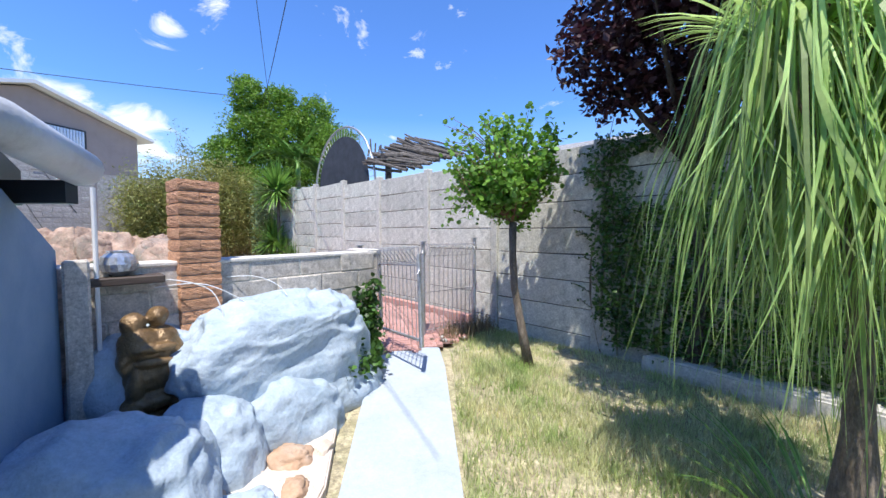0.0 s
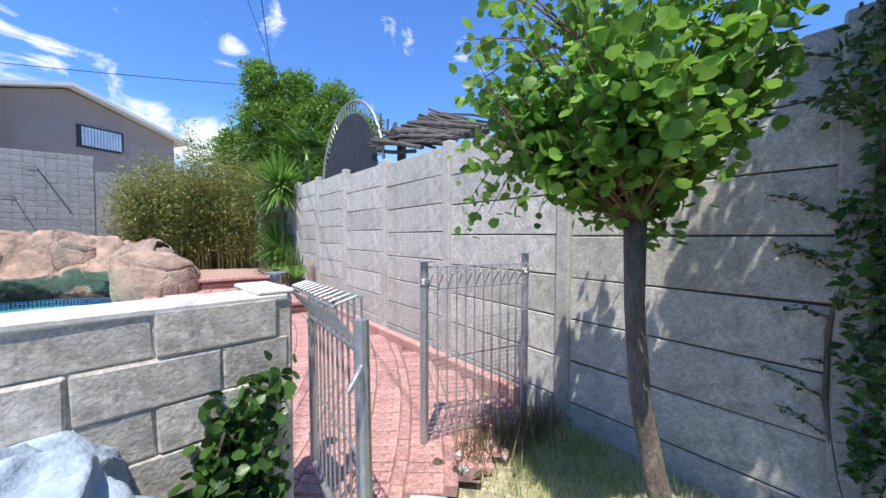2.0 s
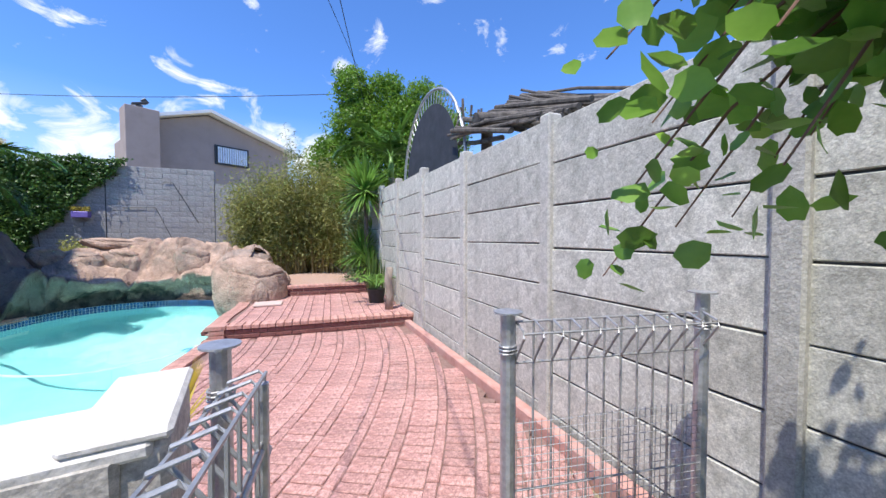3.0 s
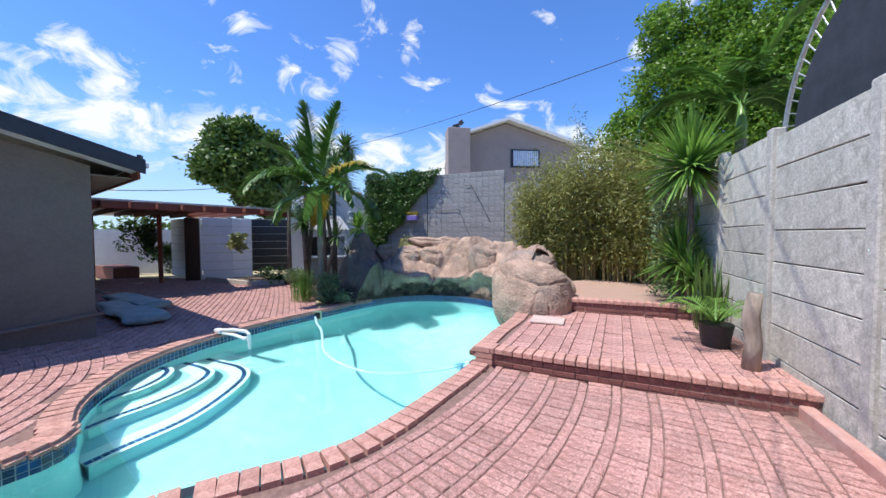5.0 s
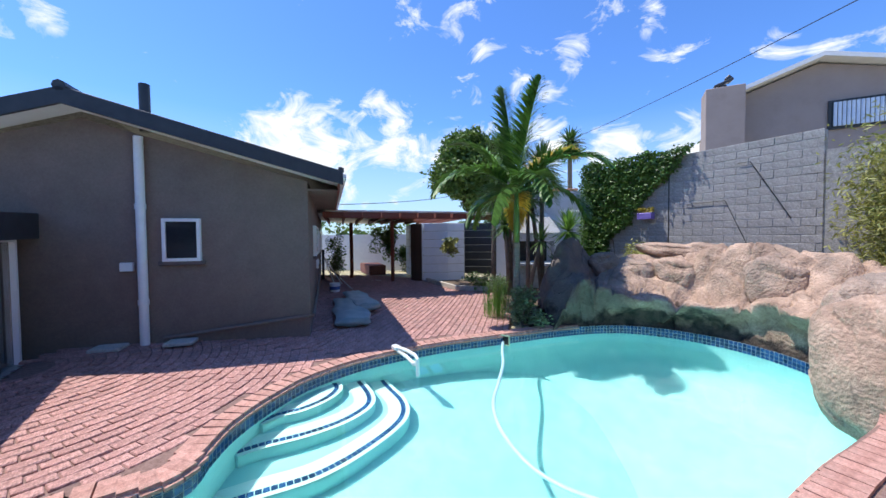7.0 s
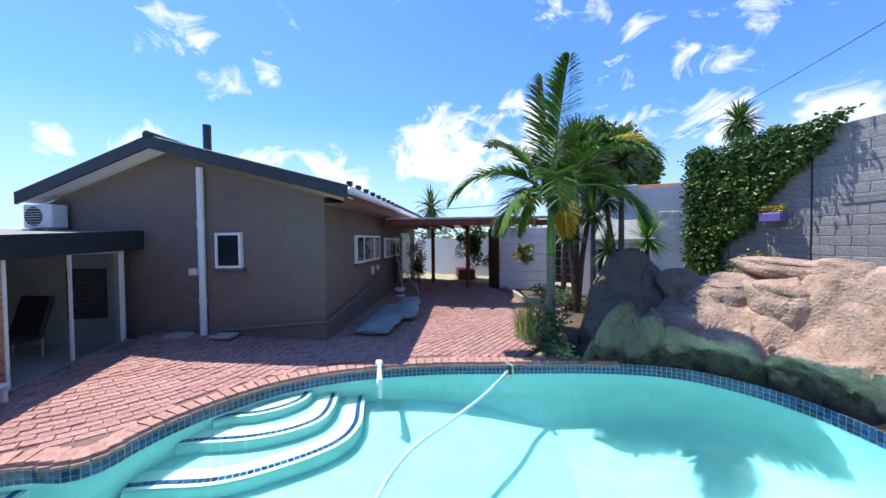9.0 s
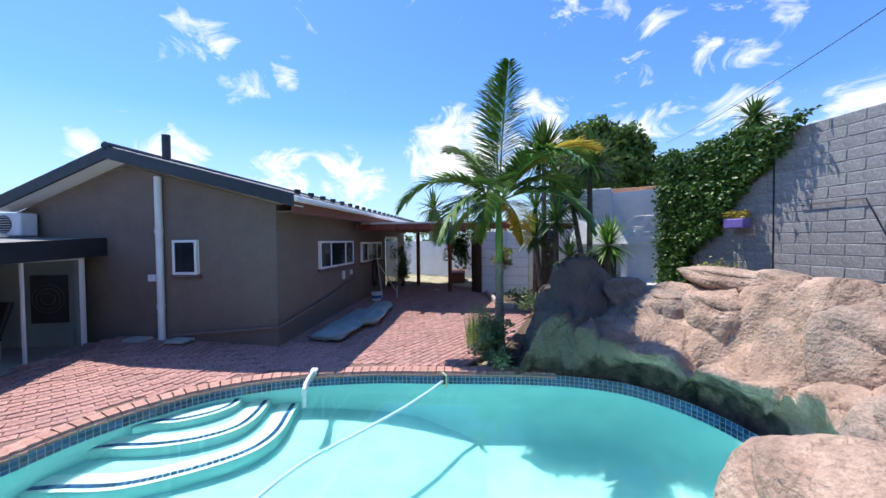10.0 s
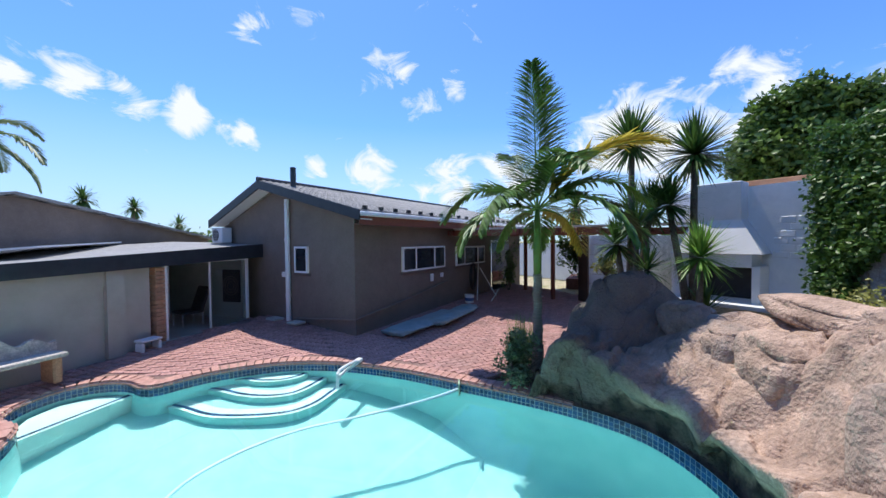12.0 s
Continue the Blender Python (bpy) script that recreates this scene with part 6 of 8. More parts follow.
FT = math.degrees(math.atan2(BLOCK_B[1] - BLOCK_A[1], BLOCK_B[0] - BLOCK_A[0]))
boulder("painted_boulder", (-1.19, 2.58, 0.36), (0.72, 0.36, 0.52), (14, -7, FT - 2), 4, M_BLUEROCK, "large light blue painted moulded boulder below the low wall", "rock", 0.14, 6, 0.66)
boulder("painted_boulder", (-0.78, 2.78, 0.06), (0.42, 0.16, 0.22), (0, 0, 62), 8, M_BLUEROCK, "low light blue painted boulder beside the path")
boulder("painted_boulder", (-1.35, 1.38, 0.14), (0.42, 0.40, 0.40), (0, 0, 20), 12, M_BLUEROCK, "rounded light blue painted boulder in the shade of the blue wall")
boulder("painted_boulder", (-1.72, 2.25, 0.15), (0.55, 0.30, 0.62), (0, 0, FT), 21, M_BLUEROCK, "light blue painted rock face behind the statue")
boulder("painted_boulder", (-1.27, 1.86, 0.08), (0.30, 0.26, 0.34), (0, 0, 30), 52, M_BLUEROCK, "light blue painted rock slope below the statue", amp=0.12)
boulder("painted_boulder", (-0.98, 2.28, 0.06), (0.36, 0.22, 0.30), (0, 10, FT), 57, M_BLUEROCK, "light blue painted foot of the big boulder", amp=0.14)
boulder("painted_boulder", (-0.92, 1.52, -0.02), (0.22, 0.16, 0.14), (0, 0, 40), 25, M_BLUEROCK, "small light blue painted stone in the basin")
bm = bmesh.new()
prism(bm, [(-0.62, 1.0), (-0.60, 1.75), (-0.72, 2.35), (-1.05, 2.45), (-1.45, 2.0), (-1.5, 1.2)], -0.05, 0.02, 0.01)
tagged(link("fountain_basin", bm, surface("pebbled_basin_floor", (0.60, 0.50, 0.42), (0.78, 0.72, 0.66), 16, 0.9, 0.8, 60, stain=(0.45, 0.25, 0.14), stain_scale=4)), "pale pebble-dashed fountain basin floor", "fountain basin")


def statue():
    """Two hugging figures moulded as one lump on a base."""
    bm = bmesh.new()
    blobs = [((0, 0, 0.10), (0.20, 0.16, 0.10)), ((0, 0, 0.30), (0.17, 0.13, 0.18)), ((-0.06, 0.0, 0.52), (0.13, 0.12, 0.14)), ((0.08, 0.02, 0.50), (0.10, 0.10, 0.15)),
             ((-0.09, 0.01, 0.68), (0.075, 0.08, 0.085)), ((0.05, 0.03, 0.72), (0.07, 0.07, 0.08)), ((0.02, -0.11, 0.50), (0.13, 0.04, 0.035)), ((0.0, -0.12, 0.40), (0.12, 0.035, 0.035)),
             ((0.10, -0.08, 0.26), (0.05, 0.08, 0.14)), ((-0.10, -0.07, 0.24), (0.05, 0.08, 0.15)), ((0.13, -0.1, 0.08), (0.07, 0.1, 0.05)), ((-0.12, -0.1, 0.08), (0.07, 0.1, 0.05)),
             ((-0.15, -0.02, 0.42), (0.04, 0.07, 0.14)), ((0.16, 0.0, 0.42), (0.04, 0.06, 0.13))]
    for c, r in blobs:
        m = Matrix.Translation(c) @ Matrix.Diagonal((*r, 1))
        bmesh.ops.create_icosphere(bm, subdivisions=3, radius=1.0, matrix=m)
    for v in bm.verts:
        v.co += noise.noise_vector(v.co * 9) * 0.014
    ob = link("statue", bm, M_BRONZE, smooth=True)
    fuse = ob.modifiers.new("fuse", "REMESH")
    fuse.mode, fuse.voxel_size, fuse.use_smooth_shade = "VOXEL", 0.012, True
    ob.matrix_world = pose(-1.66, 1.98, 0.30, 0, 0, 48) @ Matrix.Diagonal((0.78, 0.78, 0.74, 1))
    return tagged(ob, "bronze-painted garden statue of two hugging figures on a ledge", "statue")


statue()
boulder("statue_ledge", (-1.60, 1.92, 0.24), (0.2, 0.17, 0.08), (0, 0, 40), 33, M_BRONZE, "bronze-brown moulded rock ledge under the statue", amp=0.1, sub=4)

for k, pts in enumerate((((-1.75, 2.1, 1.0), (-1.62, 2.1, 1.03), (-1.42, 2.16, 0.95), (-1.32, 2.14, 0.72)), ((-1.74, 2.12, 0.98), (-1.5, 2.2, 0.99), (-1.3, 2.3, 0.86), (-1.18, 2.34, 0.72)),
                         ((-1.55, 2.45, 1.0), (-1.35, 2.52, 1.0), (-1.2, 2.56, 0.93), (-1.12, 2.55, 0.84)))):
    bm = bmesh.new()
    tube(bm, [tuple(p) for p in curve_round(list(pts), 0.04, False)], 0.0032, 6)
    tagged(link("water_tube", bm, M_PIPE), "thin white bent fountain tube", "fountain tube")

for k, (x, y, r) in enumerate(((-0.86, 1.95, 0.13), (-1.05, 1.85, 0.10), (-0.74, 1.72, 0.09), (-0.98, 2.12, 0.12), (-1.12, 1.62, 0.08), (-0.72, 2.05, 0.07))):
    boulder("basin_stone", (x, y, 0.02), (r, r * 0.7, r * 0.6), (0, 0, 50 * k), 40 + k, M_SAND if k % 2 else M_SAND_D, "pale sandstone rock in the fountain basin", amp=0.22, sub=4)

# ---- blue building with gutter ----
blue = holder("blue_building", "blue-grey painted outbuilding with weathered gutter at its eave", "building", pose(-1.9, 1.75, 0))
inv = blue.matrix_world.inverted()
bm = bmesh.new()
prism(bm, [(-1.92, 1.75), (-1.42, 1.02), (-1.36, -3.0), (-3.0, -3.0), (-2.9, 1.0), (-2.5, 1.45)], 0, lambda x, y: 1.22 if y > 1.3 else 1.62)
bmesh.ops.transform(bm, matrix=inv, verts=bm.verts)
part("wall", bm, M_BLUEWALL, blue, "blue-grey painted plaster wall")

bm = bmesh.new()
box(bm, (0.10, 0.10, 1.1), inv @ pose(-1.875, 1.80, 0.62, 0, 0, 45), 0.01)
part("corner_pier", bm, M_RENDERED, blue, "pale plastered corner")
bm = bmesh.new()
g0, g1 = (-1.42, 1.40), (-1.22, 0.98)
tube(bm, [(*g0, 1.56), (*g1, 1.61), (-1.12, -3.0, 1.72)], 0.07, 14)
bmesh.ops.transform(bm, matrix=inv, verts=bm.verts)
part("gutter", bm, surface("weathered_white_gutter", (0.55, 0.56, 0.57), (0.70, 0.71, 0.72), 6, 0.5, 0.3, 40, stain=(0.22, 0.22, 0.22), stain_scale=3.0, stain_amount=0.7), blue, "weathered white gutter", True)
bm = bmesh.new()
vs = [(-1.50, 1.44, 1.65), (-1.28, 0.98, 1.69), (-1.18, -3.0, 1.80), (-3.0, -3.0, 2.05), (-3.0, 1.2, 1.98), (-2.5, 1.62, 1.92)]
t_ = [bm.verts.new(v) for v in vs]
d_ = [bm.verts.new((x, y, z - 0.03)) for x, y, z in vs]
bm.faces.new(t_)
bm.faces.new(d_[::-1])
for i in range(6):
    bm.faces.new((t_[i], d_[i], d_[(i + 1) % 6], t_[(i + 1) % 6]))
bmesh.ops.recalc_face_normals(bm, faces=bm.faces)
bmesh.ops.transform(bm, matrix=inv, verts=bm.verts)
part("roof_sheet", bm, M_GLOSSW, blue, "white corrugated roof sheet")
bm = bmesh.new()
box(bm, (0.5, 0.05, 0.09), inv @ frame2((-1.95, 1.40), (-1.45, 1.42), 1.47) @ pose(0.22, 0, 0))
part("fascia", bm, M_TRIM, blue, "sooty dark fascia end")

shelf = holder("shelf", "dark brown timber shelf bracketed beside the blue wall", "shelf", pose(-1.82, 2.02, 1.04, 0, 0, 45))
bm = bmesh.new()
box(bm, (0.34, 0.16, 0.045), Matrix(), 0.006)
part("board", bm, surface("dark_brown_board", (0.05, 0.035, 0.03), (0.09, 0.065, 0.05), 8, 0.6, 0.3, stretch=(0.3, 3, 3)), shelf)
vase = holder("glass_jar", "round ribbed clear glass jar with a metal rim on the shelf", "jar", pose(-1.86, 2.02, 1.063))
bm = bmesh.new()
prof = [(0.035, 0.0), (0.075, 0.03), (0.088, 0.07), (0.075, 0.11), (0.045, 0.135), (0.05, 0.145)]
rings_ = []
for r_, z_ in prof:
    rings_.append([bm.verts.new((r_ * (1 + 0.03 * (k % 2)) * math.cos(6.2832 * k / 36), r_ * (1 + 0.03 * (k % 2)) * math.sin(6.2832 * k / 36), z_)) for k in range(36)])
for a, b in zip(rings_, rings_[1:]):
    for k in range(36):
        bm.faces.new((a[k], a[(k + 1) % 36], b[(k + 1) % 36], b[k]))
bm.faces.new(rings_[0][::-1])
part("bowl", bm, surface("silvered_ribbed_glass", (0.35, 0.38, 0.42), (0.7, 0.73, 0.76), 30, 0.12, 0.3, 30, metal=0.6), vase)
bm = bmesh.new()
tube(bm, [(-1.86, 1.89, 0.22), (-1.86, 1.89, 1.55)], 0.011, 8)
tagged(link("white_pole", bm, M_PIPE), "thin white upright pipe beside the blue wall", "pipe")

# ---- plants ----
rng = np.random.default_rng(7)


def leaf_mesh(name, pos, size, material, parent=None, shape="rhomb", up=0.3, droop=0.0, sizes=(0.7, 1.3)):
    """Many small leaves at the given places, each bent along its midrib."""
    pos = np.asarray(pos, dtype=float)
    n = len(pos)
    if shape == "round":
        pat = np.array([(0, 0, 0), (0.28, -0.34, 0.05), (0.62, -0.42, 0.0), (0.92, -0.2, -0.05), (0.90, 0.0, -0.03), (0.95, 0.22, -0.05), (0.62, 0.42, 0.0), (0.28, 0.34, 0.05), (0.5, 0, -0.07)])
        tris = [(0, 1, 8), (1, 2, 8), (2, 3, 8), (3, 4, 8), (4, 5, 8), (5, 6, 8), (6, 7, 8), (7, 0, 8)]
    elif shape == "long":
        pat = np.array([(0, 0, 0), (0.4, -0.12, 0.03), (1.0, 0, -0.12), (0.4, 0.12, 0.03)])
        tris = [(0, 1, 2), (0, 2, 3)]
    else:
        pat = np.array([(0, 0, 0), (0.45, -0.3, 0.06), (1.0, 0, -0.1), (0.45, 0.3, 0.06)])
        tris = [(0, 1, 2), (0, 2, 3)]
    x = rng.normal(size=(n, 3))
    x[:, 2] = x[:, 2] * 0.6 - droop
    x /= np.linalg.norm(x, axis=1)[:, None]
    r = rng.normal(size=(n, 3)) * 0.8
    r[:, 2] += up * 2
    y = np.cross(r, x)
    y /= np.linalg.norm(y, axis=1)[:, None] + 1e-9
    z = np.cross(x, y)
    s = rng.uniform(*sizes, size=n) * size
    v = pos[:, None, :] + s[:, None, None] * (pat[None, :, 0, None] * x[:, None, :] + pat[None, :, 1, None] * y[:, None, :] + pat[None, :, 2, None] * z[:, None, :])
    k = len(pat)
    me = bpy.data.meshes.new(name)
    nt = len(tris)
    me.vertices.add(n * k)
    me.vertices.foreach_set("co", v.reshape(-1))
    idx = (np.array(tris)[None, :, :] + (np.arange(n) * k)[:, None, None]).reshape(-1)
    me.loops.add(len(idx))
    me.loops.foreach_set("vertex_index", idx)
    me.polygons.add(n * nt)
    me.polygons.foreach_set("loop_start", np.arange(0, len(idx), 3))
    me.update(calc_edges=True)
    me.materials.append(material)
    ob = new(name, me)
    ob.parent = parent
    return ob


def clump(n, c, r, shell=0.55):
    """Places in an uneven ball round c, most of them towards its skin."""
    d = rng.normal(size=(n, 3))
    d /= np.linalg.norm(d, axis=1)[:, None]
    q = shell + (1 - shell) * rng.random(n) ** 0.6
    bump = 1 + 0.22 * np.sin(d[:, 0] * 5 + c[0] * 3) * np.cos(d[:, 1] * 6 + c[1]) + 0.12 * np.sin(d[:, 2] * 9 + c[2])
    rr = np.array(r if hasattr(r, "__len__") else (r, r, r))
    return np.array(c) + d * rr * (q * bump)[:, None]


def limbs(bm, base, fork, tips, r0, wob=0.08):
    pts = [Vector(base).lerp(Vector(fork), k / 5) + Vector((random.uniform(-wob, wob) * (0 < k < 5), random.uniform(-wob, wob) * (0 < k < 5), 0)) for k in range(6)]
    tube(bm, pts, [r0 * (1.25 if k == 0 else 1 - 0.08 * k) for k in range(6)], 10)
    for t in tips:
        t = Vector(t)
        f = Vector(fork) - Vector((0, 0, 0.02))
        mid = f.lerp(t, 0.5) + Vector((random.uniform(-wob, wob), random.uniform(-wob, wob), random.uniform(0, wob)))
        tube(bm, [f, mid, t], [r0 * 0.5, r0 * 0.3, r0 * 0.08], 7)


def tree(name, label, base, fork, clumps, r0, leaf, leaf_mat, per, cat="tree", shape="rhomb", shell=0.5, small=16, trunk_mat=None):
    t = holder(name, label, cat, pose(*base))
    inv = t.matrix_world.inverted()
    bm = bmesh.new()
    limbs(bm, (0, 0, 0), inv @ Vector(fork), [inv @ Vector(c[:3]) for c in clumps], r0)
    part("trunk", bm, trunk_mat or M_BARK, t, smooth=True)
    pts = []
    for c in clumps:
        r = c[3]
        for _ in range(small):
            d = rng.normal(size=3)
            d /= np.linalg.norm(d)
            cc = np.array(c[:3]) + d * r * 0.72 * rng.uniform(0.75, 1.12)
            pts.append(clump(max(4, int(per * r * r / small)), cc, r * rng.uniform(0.22, 0.42), shell))
        pts.append(clump(int(per * r * r * 0.25), c[:3], r * 0.75, 0.7))
    pts = np.concatenate(pts) - np.array(base)
    leaf_mesh("crown", pts, leaf, leaf_mat, t, shape)
    return t


def blade(verts, faces, base, d, length, width, bend, segs=4, twist=0.0):
    """A tapering strap that leaves base along d and bends down."""
    d = Vector(d).normalized()
    side = d.cross(Vector((0, 0, 1)))
    side = side.normalized() if side.length > 0.05 else Vector((1, 0, 0))
    p, o = Vector(base), len(verts)
    for k in range(segs + 1):
        q = k / segs
        w = width * (1 - q ** 2.2) * (0.55 + 0.9 * min(1, q * 3)) / 1.3
        fold = Vector((0, 0, w * 0.25))
        verts.append(p - side * w / 2 + fold)
        verts.append(p + side * w / 2 + fold)
        d = (d + Vector((0, 0, -bend / segs * (0.4 + q)))).normalized()
        p = p + d * length / segs
    for k in range(segs):
        a = o + 2 * k
        faces.append((a, a + 1, a + 3, a + 2))


def rosette(owner, name, c, n, length, width, mat, lo=-0.5, bend=0.5, segs=4, spread=0.25):
    verts, faces = [], []
    for k in range(n):
        a = random.uniform(0, 2 * math.pi)
        e = random.uniform(lo, 1.45)
        d = Vector((math.cos(a) * math.cos(e), math.sin(a) * math.cos(e), math.sin(e)))
        L = length * random.uniform(1 - spread, 1.05)
        blade(verts, faces, Vector(c) + d * 0.02, d, L, width, bend * random.uniform(0.5, 1.4), segs)
    return raw(name, verts, faces, mat, owner)


def yucca(x, y, z0, heads, trunk_r=0.06, label="tall yucca with spiky green blades on a bare stem", width=0.035, mat=None):
    t = holder("yucca", label, "yucca plant", pose(x, y, z0))
    for hx, hy, hz_, L, n in heads:
        bm = bmesh.new()
        tube(bm, [(0, 0, 0), (hx * 0.4 + 0.03, hy * 0.4, (hz_ - z0) * 0.5), (hx, hy, hz_ - z0)], [trunk_r * 1.2, trunk_r, trunk_r * 0.8], 9)
        part("stem", bm, M_BARK, t, smooth=True)
        rosette(t, "leaf_rosette", (hx, hy, hz_ - z0), n, L, width, mat or M_L_YUCCA, -0.7, 0.35)
    return t


def frond(owner, c, yaw, rise, length, leaf, mat, droop=1.0, n=84, twist=0.9, width=0.052):
    """A feather frond: arching midrib with two rows of drooping leaflets."""
    f = new("frond")
    f.parent = owner
    d = Vector((math.cos(yaw) * math.cos(rise), math.sin(yaw) * math.cos(rise), math.sin(rise)))
    p = Vector(c)
    rib = [p.copy()]
    S = 14
    for k in range(S):
        d = (d + Vector((0, 0, -droop / S * (0.3 + 1.4 * k / S)))).normalized()
        p = p + d * length / S
        rib.append(p.copy())
    bm = bmesh.new()
    tube(bm, rib, [0.016 * (1 - 0.85 * k / S) for k in range(S + 1)], 5)
    part("midrib", bm, M_CROWNSHAFT, f)
    verts, faces = [], []
    for k in range(n):
        q = 0.14 + 0.86 * k / n
        i = min(S - 1, int(q * S))
        b = rib[i].lerp(rib[i + 1], q * S - i)
        t = (rib[i + 1] - rib[i]).normalized()
        side = t.cross(Vector((0, 0, 1)))
        side = side.normalized() if side.length > 0.1 else Vector((-math.sin(yaw), math.cos(yaw), 0))
        up = side.cross(t)
        L = leaf * (math.sin(math.pi * min(1, 0.18 + 0.82 * q)) ** 0.6 + 0.15) * random.uniform(0.85, 1.1)
        for s in (-1, 1):
            dd = side * s * (0.9 + 0.1 * random.random()) + t * (0.45 + 0.7 * q) + up * random.uniform(0.0, 0.5) * twist
            blade(verts, faces, b, dd, L, width, 0.55 * random.uniform(0.6, 1.5), 3)
    tagged(raw("foliage", verts, faces, mat, f), kind="stuff")
    return f


def palm(name, label, x, y, z0, z_shaft, z_top, r, fronds, shaft_mat=None):
    t = holder(name, label, "palm tree", pose(x, y, z0))
    bm = bmesh.new()
    k = 26
    tube(bm, [(0.01 * math.sin(i), 0, (z_shaft - z0) * i / k) for i in range(k + 1)], [r * (1.5 - 0.5 * min(1, i / k * 1.6)) * (1 + 0.05 * (i % 2)) for i in range(k + 1)], 14)
    part("trunk", bm, M_PALMTRUNK, t, "grey ringed trunk")
    bm = bmesh.new()
    tube(bm, [(0, 0, z_shaft - z0 - 0.01), (0, 0, z_shaft - z0 + (z_top - z_shaft) * 0.35), (0, 0, z_top - z0)], [r * 0.92, r * 1.0, r * 0.55], 14)
    part("crownshaft", bm, M_CROWNSHAFT, t, "smooth green crownshaft", True)
    for yaw, rise, L, leaf, droop, mat in fronds:
        frond(t, (0, 0, z_top - z0 - 0.05), radians(yaw), radians(rise), L, leaf, mat, droop)
    return t


# king palm beside the pool
palm("king_palm", "king palm with ringed grey trunk, green crownshaft and feathery fronds", -9.72, 5.22, 0.05, 1.50, 2.50, 0.062,
     [(215, 80, 2.15, 0.48, 0.45, M_L_PALM), (40, 76, 2.0, 0.44, 0.7, M_L_PALM), (250, 58, 1.9, 0.45, 1.3, M_L_PALM), (150, 40, 1.9, 0.42, 1.9, M_L_PALM), (300, 38, 1.9, 0.45, 2.1, M_L_PALM),
      (20, 30, 1.8, 0.42, 2.2, M_L_PALM), (65, 45, 1.9, 0.44, 1.8, M_L_PALM), (130, 52, 2.0, 0.45, 1.4, M_L_YELLOW), (105, 25, 1.7, 0.42, 2.3, M_L_PALM),
      (340, 15, 1.5, 0.4, 2.3, M_L_PALM), (225, 20, 1.7, 0.42, 2.4, M_L_PALM), (180, 5, 1.3, 0.36, 2.2, M_L_YELLOW), (275, 2, 1.2, 0.36, 2.0, M_L_PALM)])
palm("king_palm", "king palm with arching fronds growing behind the yuccas", -4.35, 10.7, 0.0, 2.9, 3.45, 0.07,
     [(30, 70, 1.5, 0.34, 1.0, M_L_PALM), (120, 40, 1.4, 0.34, 1.8, M_L_PALM), (215, 35, 1.5, 0.34, 1.9, M_L_PALM), (300, 40, 1.4, 0.34, 1.8, M_L_PALM), (340, 25, 1.3, 0.34, 2.0, M_L_PALM), (180, 60, 1.4, 0.34, 1.3, M_L_PALM), (80, 30, 1.3, 0.3, 2, M_L_PALM)])

# yuccas by the terrace
yucca(-4.72, 10.15, 0.0, [(0, 0, 2.5, 1.0, 360)], 0.05, "tall yucca with a big spiky green head beside the terrace", 0.055)
yucca(-4.95, 10.25, 0.0, [(0, 0.1, 1.05, 0.85, 260), (0.3, -0.1, 0.8, 0.6, 120)], 0.07, "low yucca with spreading spiky blades beside the terrace", 0.04)
yucca(-5.0, 10.9, 0.0, [(0, 0, 1.6, 0.6, 120)], 0.06)
# yuccas and dracaenas near the fireplace
yucca(-11.75, 6.45, 0.05, [(0, 0, 1.72, 0.62, 190)], 0.05, "yucca with a round spiky head in front of the white fireplace", 0.035)
yucca(-12.7, 5.9, 0.05, [(0, 0, 3.45, 0.8, 320), (0.25, -0.3, 2.6, 0.65, 220)], 0.06, width=0.045, mat=M_L_YUCCA_D)
yucca(-12.25, 5.05, 0.05, [(0, 0, 3.75, 0.85, 320), (-0.2, 0.25, 2.5, 0.7, 220), (0.3, -0.1, 1.9, 0.6, 160)], 0.06, width=0.045, mat=M_L_YUCCA_D)
yucca(-11.7, 5.5, 0.05, [(0, 0, 2.2, 0.65, 130), (0.2, 0.3, 1.5, 0.5, 90)], 0.05, mat=M_L_YUCCA_D)
yucca(-12.9, 4.6, 0.05, [(0, 0, 2.6, 0.7, 120)], 0.06, mat=M_L_YUCCA_D)
yucca(-12.2, 6.3, 0.05, [(0, 0, 0.85, 0.55, 90)], 0.05, mat=M_L_YUCCA_D)


def bush(name, label, c, r, n, leaf, mat, shape="rhomb", cat="shrub", stems=7):
    t = holder(name, label, cat, pose(c[0], c[1], max(0.0, c[2] - (r[2] if hasattr(r, "__len__") else r))))
    base = np.array(t.matrix_world.translation)
    rr = np.array(r if hasattr(r, "__len__") else (r, r, r))
    bm = bmesh.new()
    for k in range(stems):
        d = rng.normal(size=3)
        d[2] = abs(d[2]) + 0.8
        d /= np.linalg.norm(d)
        tube(bm, [(0, 0, 0), tuple(d * rr * 0.7), tuple(d * rr * 1.5)], [0.018, 0.012, 0.004], 5)
    part("stem", bm, M_BARK, t)
    pts = [clump(n // 14, np.array(c) + rng.normal(size=3) * rr * 0.42, rr * rng.uniform(0.3, 0.55), 0.4) for _ in range(14)]
    leaf_mesh("foliage", np.concatenate(pts) - base, leaf, mat, t, shape)
    return t


